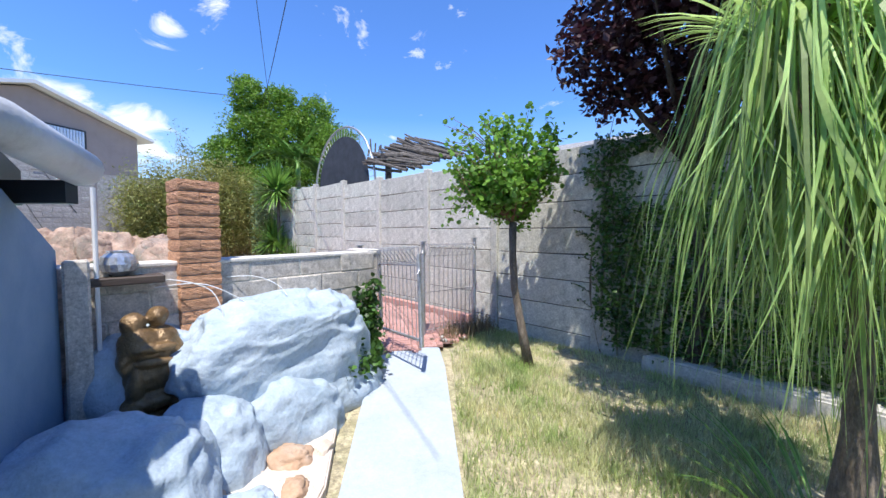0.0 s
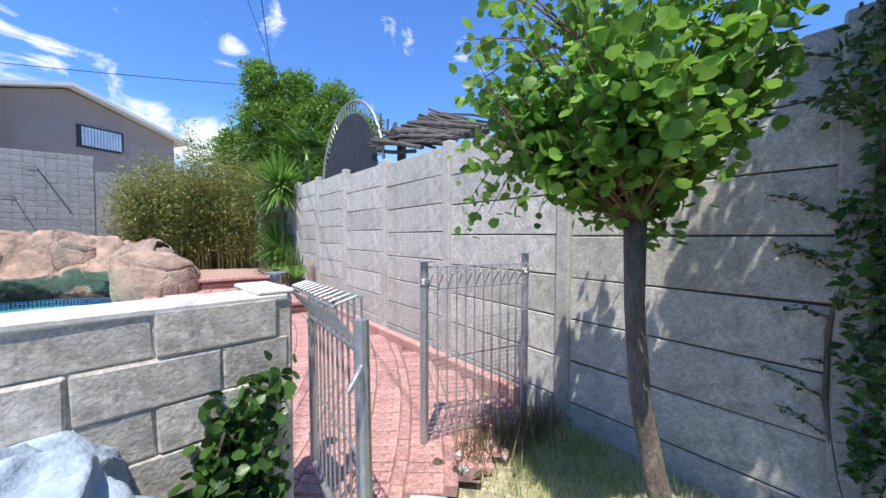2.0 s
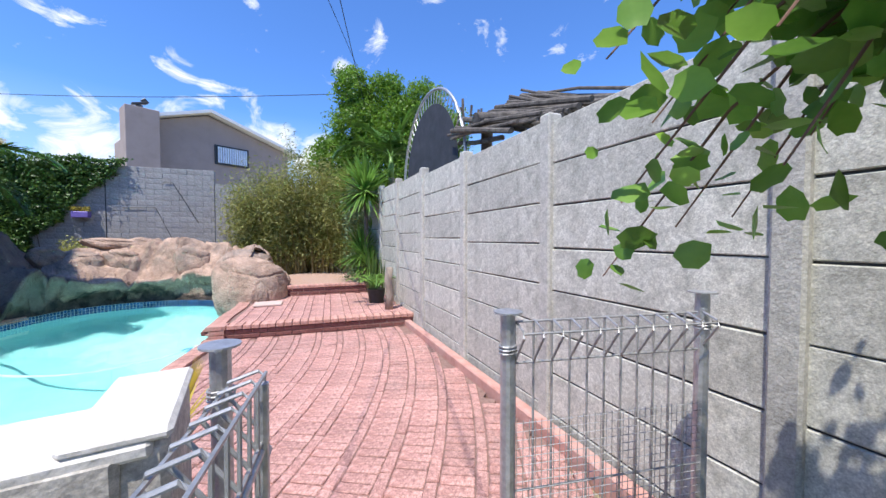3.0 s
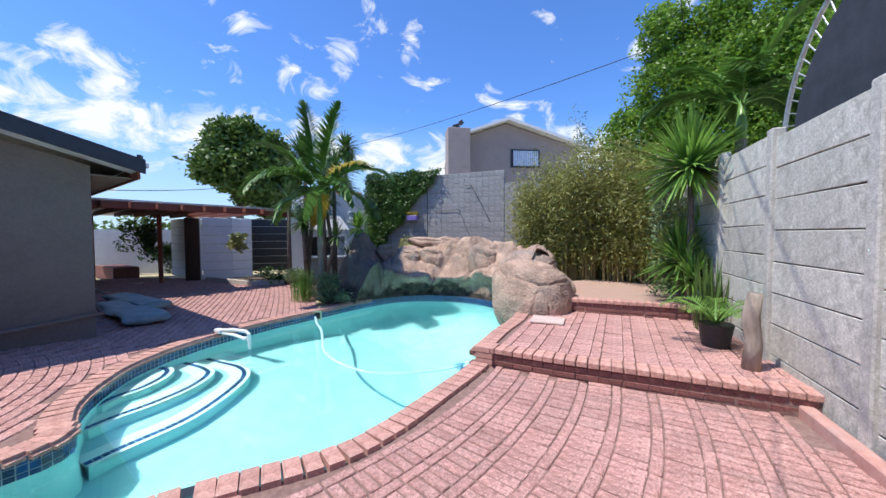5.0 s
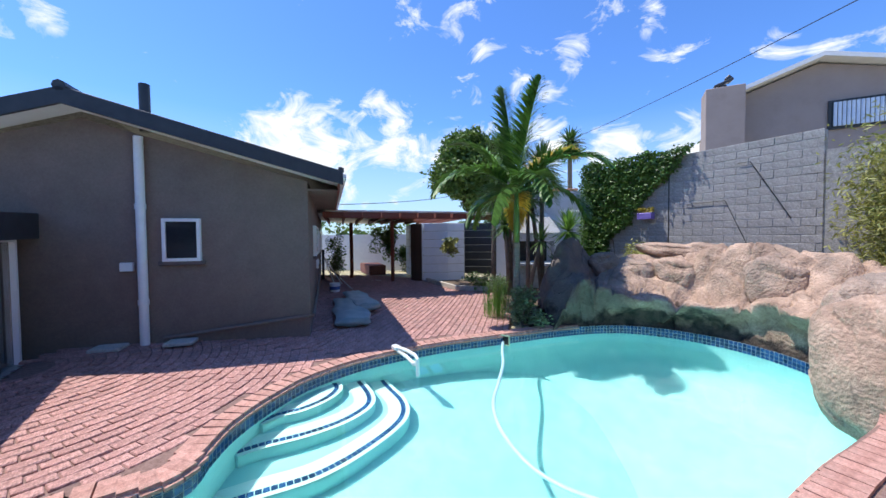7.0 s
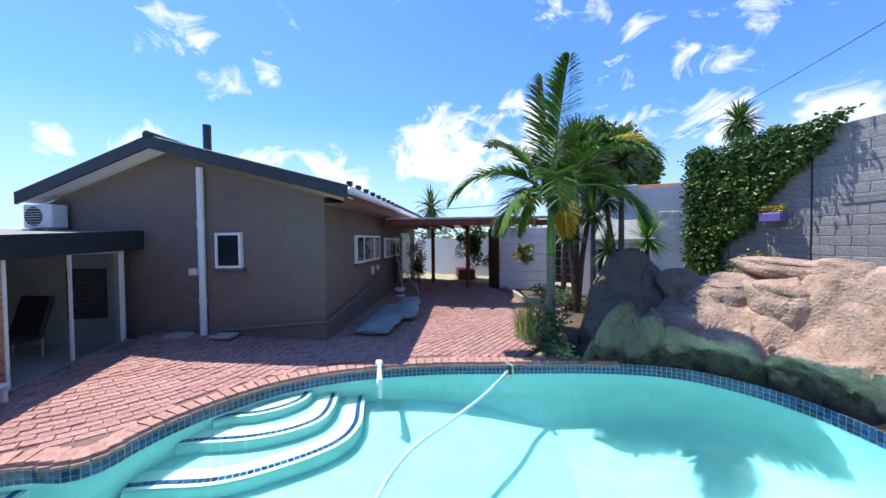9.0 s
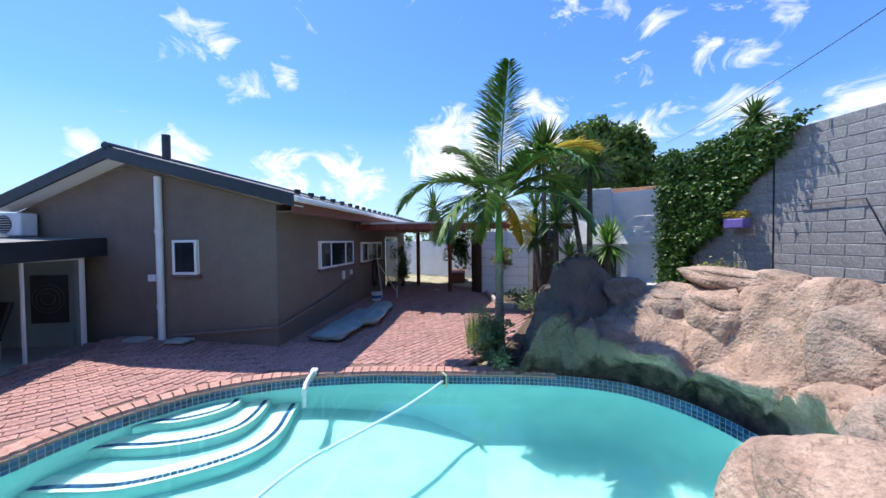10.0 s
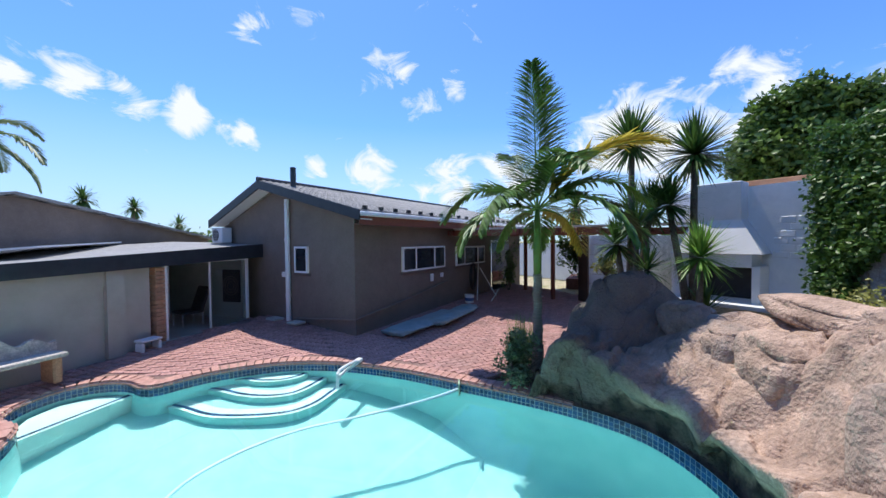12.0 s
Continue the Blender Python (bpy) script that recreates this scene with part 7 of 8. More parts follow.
# bamboo thicket
bam = holder("bamboo", "dense yellow-green bamboo thicket in front of the block wall", "bamboo", pose(-8.0, 11.3, 0))
bm = bmesh.new()
tips = []
for k in range(210):
    q = random.random()
    b = Vector((-9.1 + 2.9 * q, 10.75 + 1.35 * q, 0)) + Vector((random.uniform(-0.35, 0.35), random.uniform(-0.35, 0.35), 0)) - Vector((-8.0, 11.3, 0))
    h = random.uniform(2.1, 3.7) * (1.0 - 0.25 * abs(q - 0.55))
    lean = Vector((random.uniform(-0.6, 0.5), random.uniform(-0.7, 0.3), 0))
    pts = [b + Vector((0, 0, h * t)) + lean * (t ** 2.2) for t in (0, 0.3, 0.55, 0.8, 1.0)]
    tube(bm, pts, [0.014, 0.013, 0.011, 0.007, 0.003], 5, False)
    for t in np.linspace(0.35, 1.0, 12):
        i = min(3, int(t * 4))
        tips.append(pts[i].lerp(pts[i + 1], t * 4 - i))
tagged(part("cane", bm, M_CANE, bam, "slim yellow-brown bamboo canes"), kind="stuff")
pts = np.concatenate([np.array(p)[None, :] + rng.normal(size=(26, 3)) * np.array((0.19, 0.19, 0.17)) for p in tips])
leaf_mesh("foliage", pts, 0.105, M_L_BAMBOO, bam, "long", 0.3, 0.4)
bm = bmesh.new()
tall = []
for k in range(4):
    pts = [Vector((-0.6 + 0.1 * k, 0.7, 2.6)), Vector((-0.75 + 0.12 * k, 0.65, 3.8)), Vector((-0.9 + 0.16 * k, 0.6, 4.9 - 0.3 * k))]
    tube(bm, pts, [0.01, 0.007, 0.003], 5, False)
    tall += [pts[1].lerp(pts[2], t) for t in np.linspace(0, 1, 8)]
tagged(part("cane", bm, M_CANE, bam), kind="stuff")
pts = np.concatenate([np.array(p)[None, :] + rng.normal(size=(9, 3)) * 0.13 for p in tall])
leaf_mesh("foliage", pts, 0.11, M_L_GREY, bam, "long", 0.3, 0.1)

# hedge between bamboo and yuccas
bush("shrub", "dense grey-green shrub between bamboo and yuccas", (-5.55, 11.2, 1.5), (0.6, 0.6, 1.4), 5200, 0.075, M_L_GREY)
bush("shrub", "dark green shrub beside the precast wall", (-4.6, 11.2, 1.0), (0.5, 0.5, 0.9), 2500, 0.07, M_L_DARK)

# ivy on the block wall
def ivy(name, label, a, b, fn, n, out, leaf, mat, over=0.25):
    """Leaves over the face of a wall from a to b; fn(s, z) says where it grows."""
    L = math.dist(a, b)
    d = Vector((b[0] - a[0], b[1] - a[1])) / L
    nrm = Vector((d.y, -d.x))
    pts = []
    while len(pts) < n:
        s, z = random.uniform(-0.1, L), random.uniform(0.0, 3.7)
        if fn(s, z):
            o = abs(random.gauss(0.0, out)) + 0.03 + out * 0.8 * max(0, noise.noise(Vector((s * 1.3, z * 1.3, 4))))
            pts.append((a[0] + d.x * s + nrm.x * o, a[1] + d.y * s + nrm.y * o, z))
    t = holder(name, label, "climbing plant", pose(a[0], a[1], 0))
    bm = bmesh.new()
    for k in range(14):
        s = random.uniform(0.1, L * 0.8)
        q = [(d.x * (s + 0.2 * math.sin(z * 2 + k)) + nrm.x * 0.03, d.y * (s + 0.2 * math.sin(z * 2 + k)) + nrm.y * 0.03, z) for z in np.linspace(0, 3.0, 7) if fn(s, z)]
        if len(q) > 1:
            tube(bm, q, 0.010, 5)
    tagged(part("stem", bm, M_BARK, t), kind="stuff")
    leaf_mesh("foliage", np.array(pts) - np.array((a[0], a[1], 0)), leaf, mat, t, "rhomb", 0.0, 0.45)
    return t


def ivy_north(s, z):
    w = 0.25 * noise.noise(Vector((s * 1.2, z * 1.2, 0))) + 0.10 * noise.noise(Vector((s * 4, z * 4, 2)))
    edge = 0.80 + 1.95 * max(0, (z - 1.5) / 2.0) ** 1.1
    return z > 0.7 and z < 3.62 + 0.12 * noise.noise(Vector((s * 2, 0, 0))) and s < edge + w


ivy("ivy", "thick ivy hanging over the corner of the tall block wall", (-13.75, 7.25), (-10.25, 10.46), ivy_north, 13500, 0.10, 0.08, M_L_IVY)


def ivy_east(s, z):
    w = 0.10 * noise.noise(Vector((s * 1.6, z * 1.6, 9))) + 0.10 * noise.noise(Vector((s * 5, z * 5, 2)))
    top = 2.36 + 0.1 * noise.noise(Vector((s * 2, 5, 0)))
    if s > 0.12 + w or z > top or z < 0.10 + 1.5 * max(0, s + 0.12) + w:
        return False
    if s < -0.15 + w and 1.62 + w < z < 2.12 + w:
        return noise.noise(Vector((s * 3, z * 3, 5))) > 0.32
    return True


def ivy_wall_east():
    """Dark creeper over the lawn end of the precast wall, with thin runners at its edge."""
    pts = []
    while len(pts) < 24000:
        s, z = random.uniform(-3.9, 0.4), random.uniform(0.0, 2.6)
        if ivy_east(s, z):
            o = 0.04 + abs(random.gauss(0, 0.07)) + 0.12 * max(0, noise.noise(Vector((s * 1.9, z * 1.9, 4))))
            x, y = wpt(s, o)
            pts.append((x, y, z))
    org = Vector((1.8, 3.85, 0))
    t = holder("creeper", "dark green creeper covering the precast wall by the lawn", "climbing plant", pose(1.8, 3.85, 0))
    bm = bmesh.new()
    for k in range(10):
        s = -0.3 * k + random.uniform(-0.1, 0.1)
        tube(bm, [tuple(Vector((*wpt(s + 0.12 * math.sin(z * 2 + k), 0.05), z)) - org) for z in np.linspace(0, 1.6 if k else 2.2, 8)], 0.012, 5)
    run = []
    for z0, L, rise in ((1.42, 0.34, 0.16), (1.30, 0.30, -0.02), (1.18, 0.30, 0.16), (1.02, 0.26, 0.0), (0.62, 0.34, 0.10), (0.78, 0.2, 0.02), (0.45, 0.28, 0.1), (1.9, 0.22, 0.1), (2.1, 0.3, 0.12)):
        line = [Vector((*wpt(0.05 + L * q, 0.035), z0 + rise * q + 0.012 * math.sin(9 * q + z0))) - org for q in np.linspace(0, 1, 9)]
        tube(bm, line, 0.003, 4)
        for q in np.linspace(0, 1, int(L * 110)):
            i = min(7, int(q * 8))
            run.append(tuple(line[i].lerp(line[i + 1], q * 8 - i) + Vector([random.gauss(0, 0.008) for _ in range(3)])))
    tagged(part("stem", bm, M_BARK, t), kind="stuff")
    leaf_mesh("foliage", np.array(pts) - np.array(org), 0.050, M_L_CREEPER, t, "rhomb", 0.0, 0.4, (0.45, 1.4))
    leaf_mesh("foliage", run, 0.032, M_L_CREEPER, t, "rhomb", 0.0, 0.2)


ivy_wall_east()

# creeper at the end of the low wall
def creeper_gate():
    t = holder("creeper", "small green creeper hanging over the low wall end", "climbing plant", pose(-0.75, 3.1, 0))
    runs = [[(0.10, 0.30, 0.98), (0.06, 0.26, 0.72), (0.05, 0.22, 0.42), (0.07, 0.12, 0.16), (0.12, -0.05, 0.03)], [(0.08, 0.2, 0.62), (0.04, -0.02, 0.54), (-0.06, -0.2, 0.60), (-0.12, -0.32, 0.64)],
            [(0.08, 0.18, 0.42), (0.08, -0.08, 0.36), (0.0, -0.28, 0.42), (-0.10, -0.42, 0.50)], [(0.10, 0.1, 0.30), (0.14, -0.1, 0.24), (0.08, -0.3, 0.28), (0.0, -0.42, 0.34)], [(0.0, 0.26, 0.92), (-0.03, 0.18, 0.7), (0.0, 0.1, 0.4), (0.04, 0.0, 0.2)], [(0.08, 0.28, 0.6), (0.10, 0.16, 0.3), (0.13, -0.02, 0.05)]]
    runs = [[(x, y, z * 0.84) for x, y, z in r] for r in runs]
    pts = []
    bm = bmesh.new()
    for r_ in runs:
        line = curve_round(r_, 0.02, False)
        tube(bm, line, 0.006, 5)
        for p in line:
            for _ in range(10):
                pts.append(tuple(p + Vector([random.gauss(0, 0.042) for _ in range(3)])))
    tagged(part("stem", bm, M_BARK, t), kind="stuff")
    leaf_mesh("foliage", pts, 0.048, M_L_CREEPER, t, "round", 0.3, 0.1)


creeper_gate()

# carob tree by the lawn
def carob():
    t = holder("carob_tree", "young carob tree with round crown beside the precast wall", "tree", pose(0.92, 3.48, 0))
    o = Vector((0.92, 3.48, 0))
    c = Vector((0.64, 3.70, 2.05)) - o
    bm = bmesh.new()
    f = Vector((0.72, 3.66, 1.42)) - o
    pts = [Vector((-0.05, 0.05, -0.05)), Vector((-0.12, 0.09, 0.35)), Vector((-0.185, 0.14, 0.75)), Vector((-0.20, 0.17, 1.1)), f]
    tube(bm, pts, [0.055, 0.042, 0.038, 0.037, 0.042], 12)
    part("trunk", bm, M_BARK, t, "slim scarred grey-brown trunk", True)
    bm = bmesh.new()
    lf = []
    for k in range(105):
        d = rng.normal(size=3)
        d[2] = d[2] * 0.8 + 0.1
        d /= np.linalg.norm(d)
        r = rng.uniform(0.42, 0.62) * (1.0 + 0.12 * (k % 9 == 0))
        tip = c + Vector((d[0] * r, d[1] * r * 0.95, d[2] * r * 0.92))
        mid = f.lerp(tip, 0.55) + Vector(rng.normal(size=3) * 0.05)
        tube(bm, [f, mid, tip], [0.007, 0.004, 0.0015], 5, False)
        for q in np.linspace(0.35, 1.0, 21):
            p = f.lerp(mid, q * 2) if q < 0.5 else mid.lerp(tip, q * 2 - 1)
            if (p - c).length > 0.2:
                for _ in range(3):
                    lf.append(tuple(p + Vector(rng.normal(size=3) * 0.035)))
    for tip in ((-0.42, 0.2, 0.34), (-0.5, -0.05, 0.28), (-0.46, 0.1, 0.40), (-0.5, 0.2, 0.22)):
        tp = c + Vector(tip) * 1.25
        tube(bm, [c, c.lerp(tp, 0.5) + Vector((0, 0, 0.06)), tp], [0.008, 0.005, 0.002], 5, False)
        for q in np.linspace(0.3, 1.0, 14):
            lf.append(tuple(c.lerp(tp, q) + Vector(rng.normal(size=3) * 0.025)))
    for tip in ((0.03, 4.0, 1.38), (0.05, 3.86, 1.52), (0.02, 3.76, 1.72), (0.15, 3.96, 1.48), (0.26, 4.04, 1.5), (0.36, 3.78, 1.44), (0.30, 3.58, 1.5), (0.04, 3.72, 1.98), (0.18, 3.95, 1.80), (0.16, 3.62, 1.66),
                (0.10, 3.9, 1.66), (0.32, 3.92, 1.62), (0.22, 3.75, 1.55), (0.45, 3.45, 1.55), (0.0, 3.85, 2.2)):
        tp = Vector(tip) - o
        q0 = c.lerp(tp, 0.25) + Vector((0, 0, 0.05))
        mid = q0.lerp(tp, 0.6) + Vector((0, 0, 0.07))
        tube(bm, [f, q0, mid, tp], [0.007, 0.005, 0.003, 0.0015], 5, False)
        for q in np.linspace(0.0, 1.0, 15):
            p = q0.lerp(mid, q * 2) if q < 0.5 else mid.lerp(tp, q * 2 - 1)
            for _ in range(2):
                lf.append(tuple(p + Vector(rng.normal(size=3) * 0.032)))
    part("twig", bm, surface("reddish_twig", (0.16, 0.08, 0.05), (0.26, 0.14, 0.09), 12, 0.7, 0.2), t, "thin reddish twigs")
    lf = [p for p in lf if math.hypot(p[0] + 0.92 + 0.02, p[1] + 3.48 - 3.2) > 0.50]
    leaf_mesh("crown", lf, 0.054, M_L_CAROB, t, "round", 0.35, 0.1, (0.55, 1.3))


carob()

# purple-leaved tree behind the wall
tree("purple_plum_tree", "purple-leaved plum tree overhanging the lawn beside the precast wall", (2.33, 3.22, 0), (2.22, 3.22, 1.95),
     [(1.25, 3.18, 2.86, 0.32), (1.55, 3.22, 2.60, 0.30), (1.50, 3.2, 3.25, 0.48), (1.85, 3.15, 2.85, 0.45), (2.05, 3.2, 2.45, 0.34), (2.0, 3.3, 3.5, 0.6), (2.45, 3.0, 2.75, 0.5), (2.75, 2.9, 3.3, 0.7), (2.95, 2.6, 2.6, 0.5), (2.3, 2.6, 3.15, 0.6), (2.8, 2.1, 3.2, 0.7), (1.95, 2.75, 3.5, 0.45), (3.3, 1.7, 3.0, 0.6), (1.6, 2.0, 3.1, 0.42), (2.0, 1.9, 2.9, 0.5), (1.7, 2.4, 3.3, 0.45), (2.2, 2.3, 2.7, 0.42), (1.38, 2.48, 3.25, 0.28), (1.45, 1.6, 3.5, 0.48), (2.1, 1.3, 3.4, 0.6), (1.9, 1.75, 3.7, 0.55), (2.5, 1.6, 3.5, 0.6)], 0.06, 0.075, M_L_PURPLE, 4200, small=22, trunk_mat=M_BARK_D)
tree("garden_tree", "dark green tree behind the strap-leaved plant", (4.6, 1.6, 0), (4.5, 1.8, 1.4), [(4.2, 2.2, 2.2, 0.9), (4.8, 1.4, 2.0, 0.9), (4.4, 2.8, 1.6, 0.8), (5.2, 0.6, 1.8, 0.9)], 0.10, 0.10, M_L_CAROB, 1100)

# strap-leaved plant on the lawn
def strap(verts, faces, c, a, reach, lift, drop, width, segs=13):
    """One strap leaf: rises a little from c, arches over and hangs."""
    o = len(verts)
    h = Vector((math.cos(a), math.sin(a), 0))
    side = Vector((-math.sin(a + random.uniform(-0.9, 0.9)), math.cos(a + random.uniform(-0.9, 0.9)), 0))
    sway = random.gauss(0, 0.15)
    for k in range(segs + 1):
        q = k / segs
        p = Vector(c) + h * reach * (1 - (1 - q) ** 2.4) + Vector((-h.y, h.x, 0)) * sway * q * q
        p.z += lift * math.sin(math.pi * min(1.0, q * 2.4)) - drop * max(0.0, q - 0.12) ** 1.15
        w = width * (0.6 + 0.4 * min(1, q * 4)) * (1 - q ** 2.5)
        verts.append(p - side * w / 2)
        verts.append(p + side * w / 2 + Vector((0, 0, w * 0.2)))
    for k in range(segs):
        i = o + 2 * k
        faces.append((i, i + 1, i + 3, i + 2))


def strap_plant():
    t = holder("ponytail_palm", "ponytail palm with long drooping pale green strap leaves", "ponytail palm", pose(1.66, 1.38, 0))
    bm = bmesh.new()
    tube(bm, [(0, 0, -0.03), (0.0, 0.0, 0.18), (0.0, 0.0, 0.5), (-0.02, 0.0, 1.1), (-0.16, 0.0, 1.6), (-0.30, 0.02, 1.92)], [0.13, 0.085, 0.05, 0.032, 0.028, 0.025], 12)
    part("trunk", bm, M_BARK, t, "swollen grey trunk", True)
    bm = bmesh.new()
    tube(bm, [(-0.02, 0.0, 1.1), (0.10, -0.03, 1.6), (0.2, -0.1, 1.95)], [0.035, 0.03, 0.028], 10)
    part("branch", bm, M_BARK, t, smooth=True)
    for c, n, R in (((-0.32, 0.02, 1.95), 300, 0.58), ((0.2, -0.10, 2.0), 300, 0.60), ((-0.04, -0.22, 1.85), 220, 0.52), ((0.0, 0.15, 1.7), 150, 0.47)):
        verts, faces = [], []
        for k in range(n):
            a = random.uniform(0, 2 * math.pi)
            strap(verts, faces, c, a, R * random.uniform(0.35, 1.0), random.uniform(0.05, 0.5), random.uniform(0.6, 1.65), random.uniform(0.006, 0.016))
        for k in range(60):
            a = random.uniform(0, 2 * math.pi)
            blade(verts, faces, Vector(c), Vector((math.cos(a) * 0.7, math.sin(a) * 0.7, 1)), random.uniform(0.4, 0.75), 0.022, 1.3, 7)
        raw("leaf_rosette", verts, faces, M_L_STRAP, t)
    verts, faces = [], []
    for k in range(60):
        a = random.uniform(0, 6.28)
        blade(verts, faces, (math.cos(a) * 0.25, math.sin(a) * 0.25, 0), Vector((math.cos(a), math.sin(a), 1.4)), random.uniform(0.3, 0.7), 0.012, 1.2, 5)
    raw("suckers", verts, faces, M_L_YUCCA, t)


strap_plant()

# conifers behind the corner
tree("cypress_tree", "tall bright lime-green conifer behind the garden corner", (-5.9, 13.6, 0), (-5.9, 13.5, 2.5),
     [(-6.9, 12.7, 6.1, 0.75), (-6.8, 12.9, 5.0, 1.1), (-6.0, 13.3, 6.0, 0.8), (-5.9, 13.3, 4.9, 1.2), (-4.9, 13.8, 5.8, 0.75), (-4.8, 13.8, 4.7, 1.1), (-7.5, 12.7, 4.0, 1.0), (-6.4, 13.2, 3.6, 1.4), (-5.0, 13.6, 3.4, 1.4), (-7.6, 12.9, 2.9, 0.8), (-4.0, 13.2, 4.4, 1.0)], 0.2, 0.085, M_L_LIME, 7000, small=46)
# trees far off
tree("far_tree", "broad dark green tree beyond the back yard", (-34, 1.2, 0), (-34, 1.2, 4), [(-34, 3.4, 8.2, 2.1), (-33, 0.9, 8.4, 2.3), (-33, 2.0, 9.2, 1.7), (-32, 0.0, 6.8, 1.9), (-34, 4.4, 6.6, 1.8), (-33, 2.0, 6.3, 2.5), (-34, 3.8, 4.6, 2.0)], 0.4, 0.36, M_L_DARK, 900, small=34)


def fan_palm(x, y, h, r, label, trunk_r=0.3, n=260):
    t = holder("far_palm", label, "palm tree", pose(x, y, 0))
    bm = bmesh.new()
    tube(bm, [(0, 0, 0), (0.1, 0, h * 0.5), (0, 0, h)], [trunk_r * 1.3, trunk_r, trunk_r * 0.9], 8)
    part("trunk", bm, M_BARK, t)
    rosette(t, "leaf_rosette", (0, 0, h), n, r, r * 0.10, M_L_YUCCA_D, -1.3, 1.0)


fan_palm(-52, 12.3, 13.6, 2.6, "tall fan palm far behind the walls")
fan_palm(-30, -11.5, 4.6, 2.2, "date palm behind the pergola roof", 0.35, 120)
fan_palm(4.1, -24.3, 5.0, 1.2, "small feathery palm far behind the roof", 0.2, 120)
fan_palm(1.5, -25.0, 4.6, 1.1, "small feathery palm far behind the roofs", 0.2, 120)
fan_palm(-1.07, -25.5, 3.4, 1.0, "low palm top far behind the roofs", 0.2, 120)
palm("feather_palm", "tall palm with drooping grey-green feather fronds behind the patio roof", 1.0, -6.2, 0.0, 4.6, 5.2, 0.13,
     [(20 + 36 * k, 50 - 34 * (k % 3), 2.1, 0.42, 2.1, M_L_GREY) for k in range(10)])

# planting by the king palm and shed
bush("shrub", "variegated grey-green shrub at the foot of the king palm", (-9.18, 5.32, 0.33), (0.34, 0.38, 0.30), 1900, 0.06, M_L_GREY)
reed = holder("reeds", "clump of upright green reed stems beside the palm", "reeds", pose(-9.75, 4.85, 0.05))
verts, faces = [], []
for k in range(260):
    a, r_ = random.uniform(0, 6.28), random.uniform(0, 0.28)
    blade(verts, faces, (r_ * math.cos(a), r_ * math.sin(a), 0), (random.gauss(0, 0.12), random.gauss(0, 0.12), 1), random.uniform(0.4, 0.85), 0.010, 0.08, 3)
tagged(raw("stem", verts, faces, M_L_YUCCA, reed), kind="stuff")
bush("shrub", "low green shrub in the bed by the shed", (-13.4, 4.2, 0.3), (0.5, 0.5, 0.3), 1200, 0.07, M_L_DARK)
bush("shrub", "low flowering shrub in the bed", (-12.5, 4.9, 0.3), (0.5, 0.4, 0.3), 1200, 0.07, M_L_GREY)
bush("shrub", "yellow-green leafy shrub on thin stems before the shed", (-14.1, 3.1, 1.35), (0.32, 0.32, 0.28), 500, 0.11, M_L_BAMBOO)
bush("shrub", "feathery shrub below the block wall", (-11.9, 8.0, 0.95), (0.55, 0.5, 0.45), 2200, 0.06, M_L_BAMBOO)
bush("shrub", "dark shrub beside the lattice gate", (-14.2, -0.9, 0.9), (0.3, 0.35, 0.75), 1400, 0.08, M_L_DARK)
bush("shrub", "dark green hanging plant under the pergola", (-16.4, 0.2, 1.5), (0.5, 0.6, 0.7), 2000, 0.1, M_L_DARK)
bush("shrub", "dark shrub in the back yard", (-17.6, 0.6, 0.9), (0.5, 0.6, 0.6), 1500, 0.1, M_L_DARK)
leaf_pts = [tuple((-0.2 + 0.4 * random.random(), -0.06 + random.uniform(-0.06, 0.06), 0.1 + random.uniform(0, 0.1))) for _ in range(240)]
leaf_mesh("flowers", leaf_pts, 0.05, M_L_YELLOW, hpz)

# potted palm on the terrace and gnarled stump
pot = holder("potted_palm", "small palm in a black plastic pot on the terrace", "potted plant", pose(-3.70, 8.98, T1_Z))
bm = bmesh.new()
bmesh.ops.create_cone(bm, cap_ends=True, segments=24, radius1=0.13, radius2=0.17, depth=0.26, matrix=pose(0, 0, 0.13))
part("pot", bm, M_BLACK, pot)
for k in range(7):
    frond(pot, (0, 0, 0.26), radians(50 * k + 20), radians(48), 0.62, 0.2, M_L_YUCCA, 1.5, 22, 0.6, 0.014)
bm = bmesh.new()
tube(bm, [(0, 0, 0), (0.02, 0, 0.25), (-0.02, 0.02, 0.5), (0.02, 0, 0.72)], [0.075, 0.065, 0.07, 0.06], 10)
ob = link("stump", bm, surface("pale_dead_wood", (0.22, 0.17, 0.13), (0.42, 0.36, 0.30), 12, 0.9, 0.9, 30, stretch=(1, 1, 0.3), dist=0.02), smooth=True)
ob.matrix_world = pose(-3.14, 8.50, T1_Z)
tagged(ob, "weathered upright log standing on the terrace", "log")
# stiff grey leaves by the wall
sv = holder("sansevieria", "clump of stiff dark upright leaves by the wall", "snake plant", pose(-4.15, 9.65, T1_Z))
verts, faces = [], []
for k in range(60):
    a, r_ = random.uniform(0, 6.28), random.uniform(0, 0.2)
    blade(verts, faces, (r_ * math.cos(a), r_ * math.sin(a), 0), (random.gauss(0, 0.12), random.gauss(0, 0.12), 1), random.uniform(0.5, 1.1), 0.03, 0.05, 3)
raw("leaves", verts, faces, M_L_DARK, sv)
